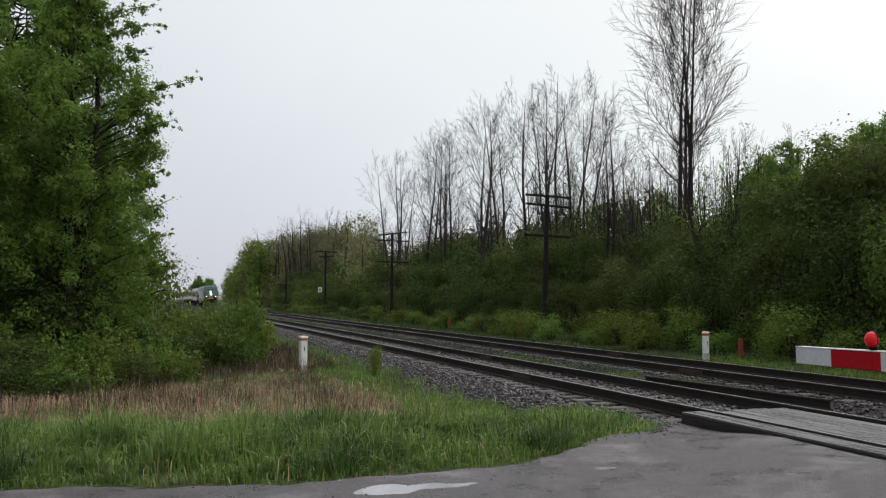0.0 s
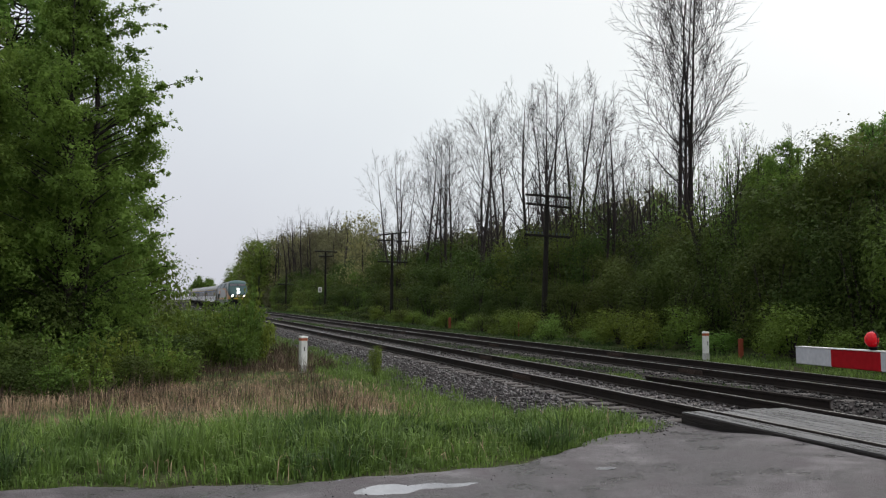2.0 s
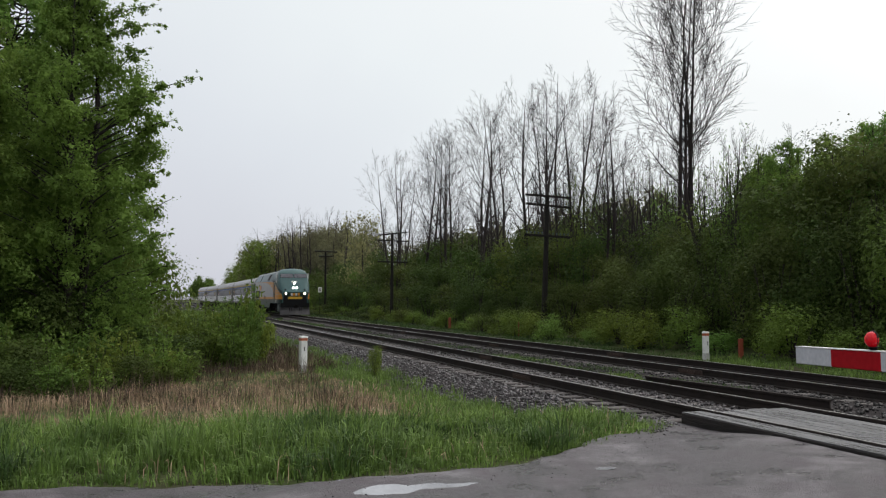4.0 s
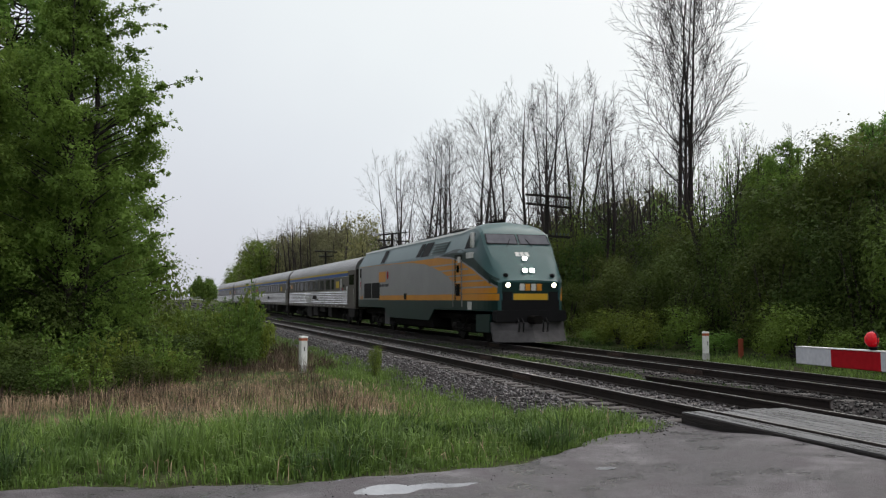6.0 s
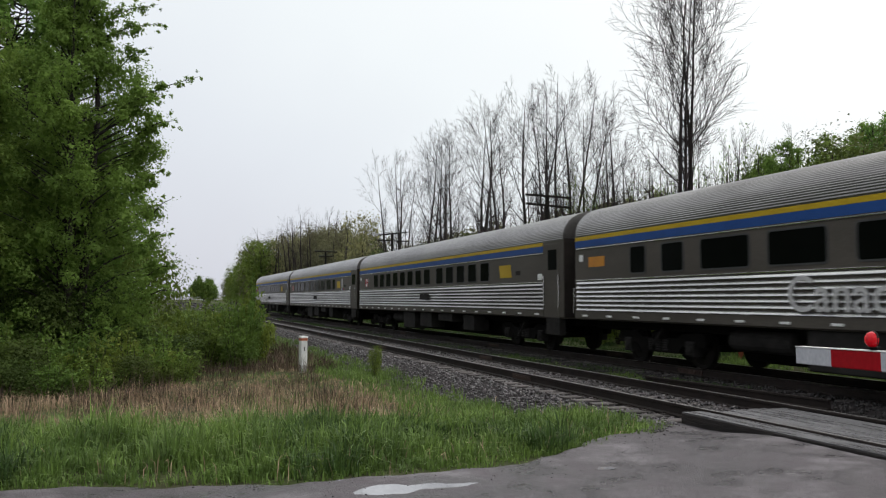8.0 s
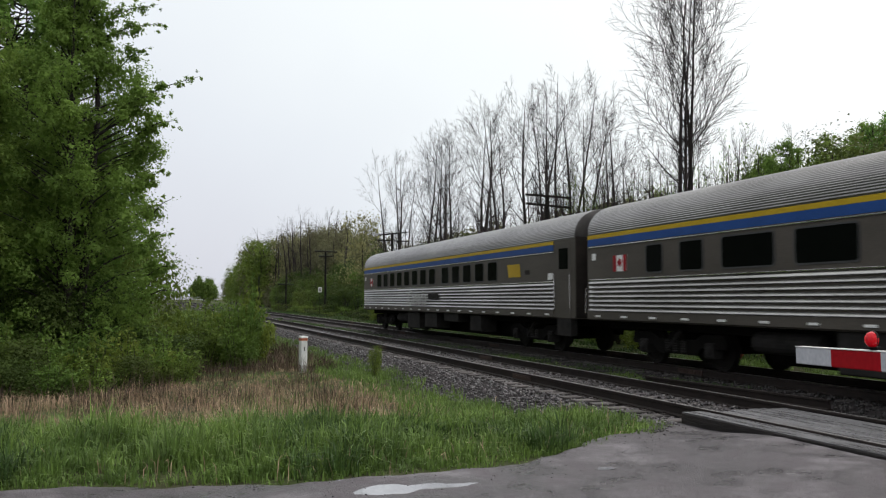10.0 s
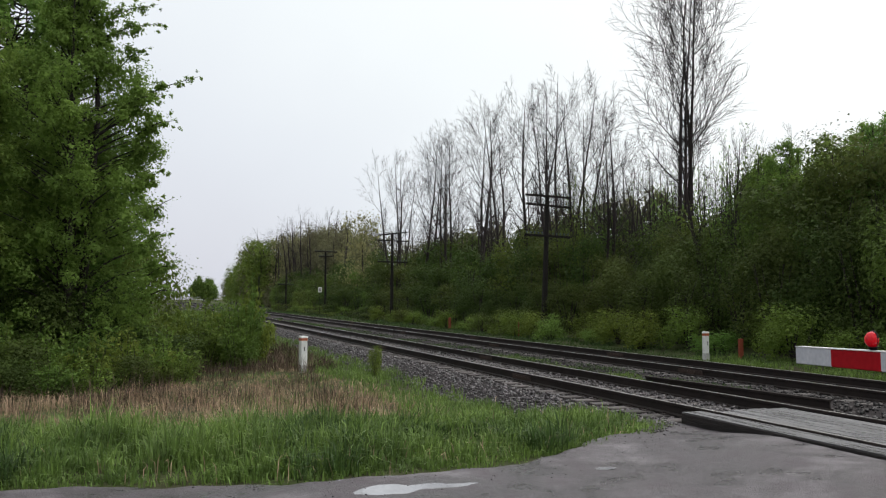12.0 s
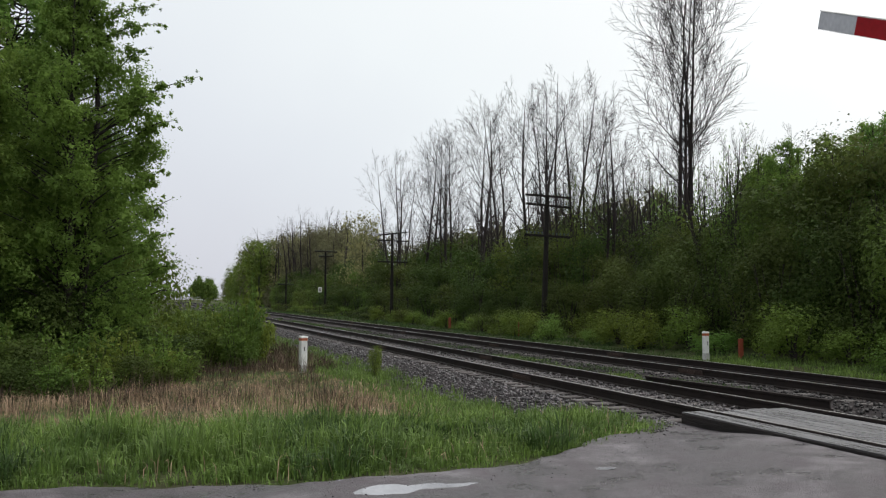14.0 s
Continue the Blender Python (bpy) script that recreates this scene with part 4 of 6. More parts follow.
def wood_top(s):
    """Height of the far wood along the line."""
    rows = ((90, 12.0), (105, 13.2), (130, 17.2), (170, 19.6), (200, 16.2), (235, 13.4), (252, 11.0), (272, 6.0))
    for (a, p), (b, q) in zip(rows, rows[1:]):
        if s <= b:
            return p + (q - p) * (max(s, a) - a) / (b - a)
    return 5.0


for i in range(46):
    # the body of the wood, half in leaf
    s = 93 + 2.45 * i + _r.uniform(-1.5, 1.5)
    h = wood_top(s) * _r.uniform(0.70, 0.98)
    k = _r.choice((0, 0, 0, 0, 2, 2, 3))
    stand_leafing(k, s, _r.uniform(12.5, 22), h * _r.uniform(0.5, 0.7), h, KINDS[k])
for i in range(30):
    # greener trees that reach to the line farther off
    s = 178 + 3.2 * i + _r.uniform(-1.5, 1.5)
    h = wood_top(s) * _r.uniform(0.78, 1.02)
    k = _r.choice((1, 3, 1, 0))
    stand_leafing(k, s, _r.uniform(8.6, 12), h * _r.uniform(0.62, 0.82), h, KINDS[k])
for i in range(32):
    # undergrowth at the line side
    s = 98 + 2.7 * i + _r.uniform(-1.5, 1.5)
    h = _r.uniform(2.6, 6.0)
    k = _r.choice((0, 1, 1, 3))
    stand_leafing(k, s, _r.uniform(9.6, 11.5), h * _r.uniform(0.8, 1.05), h, KINDS[k])
for i in range(46):
    s = 78 + i * 2.7 + _r.uniform(-2, 2)
    stand_bare(_r.choice((6, 7, 8)), s, _r.uniform(10.5, 20), wood_top(s) * _r.uniform(0.80, 1.0), _r.uniform(0, 360), "slender bare tree in the far wood", "far bare trees")
stand_leafing(2, 85.0, 9.8, 6.5, 13.6, "slender tree just breaking into pale leaf", "")
for s, l, w, h, turn in ((33.4, 9.4, 3.2, 9.8, 30), (32.2, 9.8, 2.8, 9.0, 140), (34.6, 10.0, 2.6, 8.6, 250)):
    stand_bush(16, s, l, w, h, turn, "young tree with thin yellow-green leaf beside the pole", "young trees behind the hedge")
for k, s, l, w, h, turn in ((4, 19.4, 12.6, 4.4, 8.4, 0), (2, 17.6, 11.8, 4.2, 8.2, 50), (4, 21.6, 13.4, 4.6, 8.6, 100), (0, 23.4, 14.6, 4.8, 8.8, 200), (2, 16.0, 11.4, 4.0, 8.4, 10), (3, 25.6, 14.4, 4.6, 8.2, 260)):
    stand_bush(k, s, l, w, h, turn, "tall thin-leaved thicket behind the hedge")
for k, s, l, w, h, turn in ((16, 20.4, 11.2, 4.6, 8.8, 0), (17, 22.4, 12.0, 5.0, 9.2, 50), (17, 24.6, 12.4, 4.8, 9.4, 100), (17, 27.2, 12.6, 5.0, 9.6, 200), (16, 18.4, 11.0, 4.6, 8.6, 10), (17, 21.2, 10.4, 4.2, 7.6, 90), (17, 25.6, 10.8, 4.2, 7.6, 170), (17, 29.5, 12.4, 3.8, 9.2, 260), (16, 31.8, 12.0, 3.8, 9.0, 30), (17, 36.5, 12.8, 4.2, 9.4, 90)):
    stand_bush(k, s, l, w, h, turn, "young tree with thin fresh leaf behind the hedge", "young trees behind the hedge")
stand_bush(12, 21.5, 12.5, 4.0, 8.6, 70, "young tree with thin yellow-green leaf", "")
stand_leafing(4, 372, 8.0, 10.0, 14.2, "round dark green tree standing alone by the line", "")
for i in range(12):
    # low trees where the line runs out of sight, haze put in their colour
    stand_leafing((0, 2, 0)[i % 3], 520 + 11 * math.sin(i * 2.1), -22 + 5.0 * i, 9.0, 5.2 + 1.6 * math.sin(i * 1.7), "low tree far down the line, colour paled for haze", "far trees down the line")
# ---- near trees and thicket beside the road ----
def leafy_tree(seed, height, reach, n, leaf, mat, outline=None, sprays=(), lobes=300, inner=0.06):
    """A full-leaved tree, green nearly to the ground; outline gives the crown's share of its reach at shares of its height, sprays are boughs that stick out."""
    rng = random.Random(seed)
    heavy, thin = Geo(), Geo()
    outline = outline or ((0.0, 0.75), (0.2, 0.95), (0.5, 1.0), (0.75, 0.85), (0.92, 0.55), (1.0, 0.2))

    def girth(z):
        for (a, p), (b, q) in zip(outline, outline[1:]):
            if z <= b:
                return reach * (p + (q - p) * (z - a) / (b - a))
        return reach * outline[-1][1]
    for k in range(3):
        a = 2.1 * k + rng.uniform(0, 1)
        d = Vector((math.cos(a), math.sin(a), 0))
        heavy.tube([d * 0.15, d * 0.4 + Vector((0, 0, height * 0.3)), d * 0.6 + Vector((0, 0, height * 0.62)), d * 0.5 + Vector((0, 0, height * 0.92))], [height * 0.012, height * 0.009, height * 0.006, 0.012], 8, caps=False)
    blobs = []
    for k in range(lobes):
        z = 0.05 + 0.93 * (k + rng.random()) / lobes
        if z < 0.30 and rng.random() < 0.35:
            continue
        a, u = rng.uniform(0, 6.28), rng.random() ** 0.5
        w = girth(z)
        q = rng.uniform(0.30, 0.62) * min(1.0, 0.35 + w / reach)
        r = max(0.0, w - 0.55 * q) * u
        c = Vector((math.cos(a) * r, math.sin(a) * r, z * height))
        blobs.append((*c, q, q * rng.uniform(0.75, 1.15)))
        if (u > 0.5 and k % 2) or z > 0.78:
            # the bough that carries the lobe
            thin.tube([Vector((0, 0, max(0.4, c.z - 0.55 * r))), c * 0.55 + Vector((0, 0, 0.42 * c.z - 0.1 * r)), c], [0.035, 0.02, 0.006], 4, caps=False)
    for x0, z0, x1, z1, y, fat in sprays:
        path = [Vector((x0, y, z0)), Vector(((x0 + x1) / 2, y * 1.1, (z0 + z1) / 2 + 0.12)), Vector((x1, y * 1.2, z1))]
        thin.tube(path, [0.022, 0.013, 0.004], 4, caps=False)
        for k in range(22):
            t = k / 21
            q = path[0].lerp(path[1], t * 2) if t < 0.5 else path[1].lerp(path[2], t * 2 - 1)
            w = fat * (1.05 - 0.75 * t) * rng.uniform(0.6, 1.2)
            blobs.append((q.x + rng.gauss(0, 0.09), q.y + rng.gauss(0, 0.15), q.z + rng.gauss(0, 0.35 * fat), w, w * 0.7))
    return mesh_of("trunk", heavy, BARK), mesh_of("branchwork", thin, TWIG), leaf_mesh("foliage", blobs, n, leaf, mat, seed, 0.30, 3, inner)


def stand_leafy(parts, x, y, scale, turn, label, group="trees beside the road"):
    s = (Vector((x, y)) - ORIGIN).dot(ALONG)
    l = (Vector((x, y)) - ORIGIN).dot(ACROSS)
    t = thing("leafy_tree", pose(x, y, soil(s, l) - 0.1, 0, 0, turn), label, "tree", group)
    t.scale = (scale,) * 3
    part("trunk", parts[0], None, t, "dark trunk and limbs")
    part("branchwork", parts[1], None, t)["kind"] = "stuff"
    part("foliage", parts[2], None, t, "small fresh green leaves")


FRONT = ((0.0, 0.75), (0.2, 1.0), (0.67, 1.0), (0.715, 0.9), (0.76, 0.45), (0.85, 0.42), (1.0, 0.3))
# boughs of the foremost tree: foot x and z, tip x and z, y, fullness
SPRAYS = ((1.3, 7.45, 3.35, 8.3, 0.2, 0.3), (1.4, 7.25, 2.7, 7.55, -0.5, 0.34), (0.6, 9.25, 2.35, 9.7, 0, 0.36), (0.6, 9.85, 2.1, 10.35, 0.3, 0.28), (1.7, 6.65, 2.75, 7.05, 0.1, 0.3), (1.8, 5.1, 2.55, 5.6, -0.2, 0.3),
          (1.9, 4.4, 2.6, 5, 0.5, 0.16), (1.8, 3.4, 2.6, 4, 0, 0.24), (1.9, 2.8, 2.7, 3.1, 0.4, 0.26), (2, 2.2, 3.15, 2.4, -0.3, 0.24), (0.9, 8.55, 1.7, 9.25, 0.6, 0.3))
NEAR_TREE = [leafy_tree(61, 11.6, 2.45, 115000, 0.088, LEAF_TREE, FRONT, SPRAYS, 560), leafy_tree(62, 10.8, 2.5, 70000, 0.094, LEAF_TREE, lobes=340),
             leafy_tree(63, 11.5, 2.6, 27000, 0.125, LEAF_TREE, inner=0.3), leafy_tree(64, 10.5, 2.6, 27000, 0.125, LEAF_TREE, inner=0.3)]
for k, x, y, sc, turn, words in ((0, -10.0, 22.4, 1.0, 0, "tall leafy tree with dark stems and drooping sprays"), (1, -12.8, 20.4, 1.05, 100, "leafy tree with dark stems beside the verge"),
                                 (1, -10.1, 24.2, 0.70, 40, "young leafy tree in the roadside thicket"), (2, -13.6, 26.0, 1.1, 200, "tall leafy tree in the roadside thicket"), (3, -11.9, 26.4, 0.78, 300, "leafy tree in the roadside thicket"),
                                 (3, -15.4, 31.0, 1.15, 150, "leafy tree in the roadside thicket"), (3, -18.6, 29.0, 1.2, 60, "leafy tree in the roadside thicket"), (2, -20.5, 33.0, 1.2, 90, "leafy tree in the roadside thicket"),
                                 (2, -16.0, 24.0, 1.1, 20, "leafy tree in the roadside thicket"), (2, -14.8, 18.8, 1.0, 260, "leafy tree beside the verge")):
    stand_leafy(NEAR_TREE[k], x, y, sc, turn, words)
OPEN = ((0.0, 0.75), (0.2, 0.95), (0.55, 0.95), (0.8, 0.7), (0.93, 0.4), (1.0, 0.15))
NEAR_TREE += [leafy_tree(65, 11.2, 2.6, 19000, 0.118, LEAF_TREE, OPEN, lobes=230, inner=0.10), leafy_tree(66, 10.7, 2.6, 19000, 0.118, LEAF_TREE, OPEN, lobes=210, inner=0.10)]
# leafy trees rising at the end of the hedge nearest the crossing: kind, s, l, scale
for i, (k, s, l, sc) in enumerate(((5, 15.6, 10.6, 0.74), (5, 20.6, 12.2, 0.74), (4, 14.4, 11.4, 0.73), (4, 12.6, 10.4, 0.72), (5, 10.2, 9.6, 0.74), (4, 7.4, 9.4, 0.72), (5, 4.4, 9.2, 0.72), (4, 1.0, 9.4, 0.74), (5, 18.8, 11.5, 0.78), (4, 13.6, 13.0, 0.80), (5, 9.0, 12.6, 0.80), (5, 17.0, 13.6, 0.83), (4, 11.6, 11.8, 0.76), (4, 22.2, 13.4, 0.76))):
    q = at(s, l)
    stand_leafy(NEAR_TREE[k], q.x, q.y, sc, 53 * i, "full green leafy tree rising above the hedge", "leafy trees by the crossing")
# trees that close the place on the road side of the line
for i in range(16):
    stand_leafing((1, 3, 1, 0)[i % 4], 44 + 7.0 * i, -20.5 - 2.0 * math.sin(i * 1.9) - 0.02 * i, 8.0, 11.5 + 1.5 * math.sin(i * 2.3), "leafy tree on the road side of the line", "trees on the road side")
# unseen trees added behind the road to darken what the train reflects
for i in range(16):
    a = radians(-160 + 190 * i / 15)
    r = 24 + 5 * math.sin(i * 2.4)
    x, y = 30 * math.cos(a) * r / 24 - 2, r * math.sin(a) - 6
    if abs((Vector((x, y)) - ORIGIN).dot(ALONG) + 5) < 8 or (Vector((x, y)) - ORIGIN).dot(ACROSS) > -9:
        continue
    q = Vector((x, y)) - ORIGIN
    stand_leafing(1, q.dot(ALONG), q.dot(ACROSS), 9.0, 10.5 + 2 * math.sin(i * 1.7), "unseen leafy tree behind the road, added to darken reflections", "trees across the road")

SCRUB = [bush_kind(71, 8000, 0.040, LEAF, 1.0, 1.7, 36), bush_kind(72, 8000, 0.040, LEAF_LIGHT, 1.0, 1.7, 36), bush_kind(73, 8000, 0.044, LEAF_MID, 1.0, 1.7, 34),
         shrub_kind(74, 20, 70, 0.125, LEAF_LIGHT), shrub_kind(75, 22, 80, 0.120, LEAF_MID), bush_kind(76, 7000, 0.046, LEAF_DEEP, 1.0, 1.7, 30)]


def stand_scrub(kind, x, y, width, height, turn, label):
    s = (Vector((x, y)) - ORIGIN).dot(ALONG)
    l = (Vector((x, y)) - ORIGIN).dot(ACROSS)
    t = thing("bush", pose(x, y, soil(s, l) - 0.06, 0, 0, turn), label, "bush", "thicket beside the road")
    t.scale = (width / 2, width / 2, height / 1.8)
    part("woody_base", SCRUB[kind][0], None, t)
    part("foliage", SCRUB[kind][1], None, t)


for k, x, y, w, h, turn, words in (
        (3, -6.2, 26.4, 1.7, 2.7, 70, "yellow-green sapling at the end of the thicket"), (3, -6.9, 20.4, 1.6, 1.7, 0, "yellow-green sapling in front of the thicket"),
        (3, -8.2, 19.6, 1.6, 1.5, 40, "yellow-green sapling in front of the thicket"), (2, -18.5, 26, 5, 6.5, 40, "dark green bush under the trees"),
        (2, -15, 26.5, 5, 6, 140, "dark green bush under the trees"), (2, -21.5, 30, 6, 7, 0, "dark green bush under the trees"),
        (2, -12.4, 29.5, 4.4, 5, 220, "dark green bush under the trees"), (3, -10, 18.2, 1.8, 1.5, 80, "yellow-green sapling in front of the thicket"),
        (4, -11.6, 18, 1.8, 1.4, 80, "low yellow-green bush in front of the thicket"), (3, -6.4, 27, 2.2, 3.0, 10, "yellow-green bush at the end of the thicket"),
        (4, -7.6, 26, 2.4, 2.0, 80, "green bush in the roadside thicket"), (1, -7.4, 29.5, 2.6, 1.66, 150, "yellow-green bush in the thicket"),
        (4, -6.6, 21, 1.8, 1, 44, "low green bush at the edge of the straw"), (3, -7.3, 20, 2.0, 1.5, 200, "low yellow-green bush at the edge of the straw"),
        (4, -8.6, 20.2, 2.2, 1.8, 20, "green bush in the roadside thicket"), (5, -9.4, 18.6, 2.4, 1.3, 120, "dark green bush under the trees"),
        (4, -10.6, 19.6, 2.6, 2.4, 230, "green bush under the trees"), (5, -12, 20.5, 3.4, 3.6, 10, "dark green bush under the trees"),
        (5, -9.6, 23, 3, 2.8, 310, "dark green bush under the trees"), (2, -11, 25, 3.6, 4.4, 60, "dark green bush under the trees"),
        (4, -8.7, 24.6, 2.4, 2.2, 190, "green bush in the roadside thicket"), (2, -13.6, 22.5, 4, 4.8, 70, "dark green bush under the trees"),
        (0, -8.8, 31, 2.8, 1.79, 0, "green bush in the roadside thicket"), (1, -9.8, 34, 3, 1.79, 75, "yellow-green bush in the thicket"),
        (0, -12, 40, 3.4, 1.66, 75, "green bush beside the line"), (0, -15.5, 50, 4.4, 1.66, 15, "green bush beside the line"),
        (2, -13, 33, 4, 3.6, 15, "dark green bush in the thicket"), (2, -16.5, 28, 5, 5, 15, "dark green bush in the thicket"),
        (0, -20.5, 66, 5, 1.66, 15, "green bush beside the line"), (2, -18, 40, 6, 3.2, 15, "dark green bush in the thicket"),
        (2, -11.5, 40, 3.6, 1.65, 20, "green bush beside the line"), (2, -13.6, 46, 3.6, 1.6, 120, "green bush beside the line"), (0, -17, 60, 4.4, 1.5, 220, "green bush beside the line"),
        (2, -9.4, 26.5, 3.4, 4.6, 60, "dark green bush under the trees"), (2, -12.2, 24.5, 4.0, 5.4, 160, "dark green bush under the trees"), (2, -14.6, 24.0, 4.4, 5.6, 260, "dark green bush under the trees"),
        (3, -6.5, 25.4, 1.6, 2.4, 20, "yellow-green sapling at the end of the thicket"), (4, -7.2, 25.0, 2.0, 2.1, 130, "green sapling in the roadside thicket"),
        (3, -8.0, 25.6, 2.0, 2.0, 230, "yellow-green sapling in the roadside thicket"), (4, -6.0, 24.4, 1.4, 1.6, 230, "low green sapling by the straw"),
        (4, -6.05, 26.0, 1.5, 2.9, 75, "green sapling at the end of the thicket"), (4, -6.1, 25.2, 1.4, 2.2, 190, "green sapling at the end of the thicket"), (2, -6.7, 27.8, 2.6, 2.3, 15, "dark green bush in the roadside thicket"),
        (5, -10.2, 21.5, 3.0, 2.6, 330, "dark green bush under the trees"), (3, -9.2, 19.4, 1.8, 1.7, 30, "yellow-green sapling in front of the thicket"),
        (3, -11.0, 17.9, 1.4, 1.3, 30, "yellow-green sapling in front of the thicket"), (4, -7.6, 21.4, 2.0, 1.4, 30, "green sapling in front of the thicket"),
        (5, -8.4, 22.6, 2.6, 1.5, 50, "dark green bush in the roadside thicket"), (5, -7.4, 23.2, 2.2, 1.2, 150, "dark green bush in the roadside thicket"), (5, -11.4, 19.4, 2.8, 1.6, 250, "dark green bush under the trees"), (5, -13.2, 18.4, 2.8, 1.8, 20, "dark green bush under the trees"),
        (4, -12.6, 17.2, 1.7, 1.3, 200, "yellow-green sapling in front of the thicket"), (4, -9.9, 18.9, 1.6, 1.6, 150, "green sapling in front of the thicket"), (3, -7.9, 20.9, 1.5, 1.7, 300, "yellow-green sapling in front of the thicket"),
        (4, -9.9, 16.8, 1.6, 1.1, 20, "low green sapling by the straw"), (5, -9.0, 17.3, 1.8, 0.95, 90, "low dark green bush by the straw"), (4, -8.3, 17.7, 1.5, 1.05, 160, "low green sapling by the straw"), (3, -7.5, 18.2, 1.4, 1.0, 240, "low yellow-green sapling by the straw"),
        (5, -7.0, 19.0, 1.6, 0.85, 310, "low dark green bush by the straw"), (4, -6.3, 19.9, 1.3, 0.95, 45, "low green sapling by the straw"), (5, -10.8, 16.6, 1.8, 1.0, 200, "low dark green bush by the straw")):
    stand_scrub(k, x, y, w, h, turn, words)

# a young shoot at the foot of the ballast, and rust-brown dead growth by the first pole
q = at(13.6, -6.95)
stand_scrub(1, q.x, q.y, 0.55, 0.95, 0, "small yellow-green seedling at the ballast edge")


# ---- line-side things ----
def gate():
    """A crossing gate beside the road: mast, mechanism and a striped arm with a lit red lamp. In its space x points along the lowered arm to its tip."""
    px, py = 2.189, 0.375
    s = (Vector((px, py)) - ORIGIN).dot(ALONG)
    l = (Vector((px, py)) - ORIGIN).dot(ACROSS)
    z = soil(s, l)
    t = thing("crossing_gate", pose(px, py, 0, 0, 0, 180 - math.degrees(1.494)), "crossing gate with red and white striped arm and lit lamp", "crossing gate")
    part("base", Geo().box(-0.3, 0.3, -0.1, 0.5, z - 0.05, z + 0.12, 0.03), BOX_GREY, t, "concrete base")
    part("mast", Geo().lathe([(0.065, z + 0.1), (0.065, 3.6), (0.03, 3.64)], "z", 14, (0, 0.2, 0)), SILVER, t, "grey steel mast")
    part("mechanism", Geo().box(-0.24, 0.24, 0.06, 0.34, 1.08, 1.72, 0.05), SILVER, t, "grey gate mechanism box")
    arm = part("arm", Geo().box(-0.9, 0.35, -0.03, 0.03, -0.08, 0.08, 0.01), SILVER, t, "striped tapering gate arm")
    R, a = 4.067, 0.35
    edges = [R, R - 0.342]
    while edges[-1] - 0.406 > a:
        edges.append(edges[-1] - 0.406)
    edges.append(a)
    for k in range(len(edges) - 1):
        part("stripe", Geo().box(edges[k + 1], edges[k], -0.019, 0.019, -0.043, 0.043, 0.004), (GATE_WHITE, RED_PAINT)[k % 2], arm)
    part("top_edge", Geo().box(a, R + 0.001, -0.022, 0.022, 0.0432, 0.048), WHITE_PAINT, arm)
    part("counterweight", Geo().box(-1.25, -0.75, -0.07, 0.07, -0.22, 0.22, 0.03), UNDER, arm)
    for d in (3.40, 2.2, 1.0):
        lamp = part("lamp", Geo().lathe([(0.015, 0.046), (0.017, 0.060), (0.034, 0.064)], "z", 10, (d, 0, 0)).lathe([(0.034, -0.008), (0.037, 0.0), (0.034, 0.007)], "y", 20, (d, 0, 0.096)), BLACK, arm, "small round lamp")
        for s_, q in ((1, 1.0), (-1, 0.5)):
            part("lens", Geo().lathe([(0.0365, 0.002 * s_), (0.0355, 0.010 * s_ * q), (0.031, 0.020 * s_ * q), (0.022, 0.029 * s_ * q), (0.011, 0.034 * s_ * q), (0.002, 0.0355 * s_ * q)], "y", 24, (d, 0, 0.096)), LAMP_RED, lamp, "lit red lens")
        part("hood", Geo().tube([(d - 0.038 * math.cos(q), 0.0, 0.096 + 0.038 * math.sin(q)) for q in np.linspace(0.2, math.pi - 0.2, 12)], 0.004, 5), BOX_GREY, lamp)
    return arm


ARM_AT = (0.0, 0.0, 1.383)
GATE_ARM = gate()


def line_post(s, l, top, bottom, width, label):
    z = soil(s, l) if l < -7 or l > 2.9 else bed_height(s, l)
    z = min(z, bottom)
    t = thing("line_post", plan_pose(s, l, 0, 12), label, "post", "white line-side posts")
    h = width / 2
    g = Geo().loft([[(-h, -h, zz), (h, -h, zz), (h, h, zz), (-h, h, zz)] for zz in (z - 0.1, bottom + 0.24)])
    part("foot", g, GREY_BASE, t, "bare grey foot")
    h2 = h * 1.06
    b = 0.02
    ring = lambda w, zz: [(-w + b, -w, zz), (w - b, -w, zz), (w, -w + b, zz), (w, w - b, zz), (w - b, w, zz), (-w + b, w, zz), (-w, w - b, zz), (-w, -w + b, zz)]
    part("shaft", Geo().loft([ring(h2, bottom + 0.24), ring(h2, top - 0.13)]), WHITE_PAINT, t, "white painted shaft")
    part("band", Geo().loft([ring(h2 + 0.004, top - 0.13), ring(h2 + 0.004, top - 0.055)]), ORANGE_BAND, t, "faded orange band")
    part("cap", Geo().loft([ring(h2 + 0.012, top - 0.055), ring(h2 + 0.006, top - 0.01), ring(h2 - 0.03, top)]), WHITE_PAINT, t, "white cap")
    part("mark", Geo().box(-0.012, 0.012, -h2 - 0.004, -h2 - 0.001, top - 0.42, top - 0.30), BOX_GREY, t)
    return t


line_post(15.33, -8.6, 0.555, -0.50, 0.182, "white wooden post with orange band and grey foot in the grass")
line_post(13.43, 3.45, 0.60, -0.30, 0.150, "white wooden post with orange band at the hedge foot")


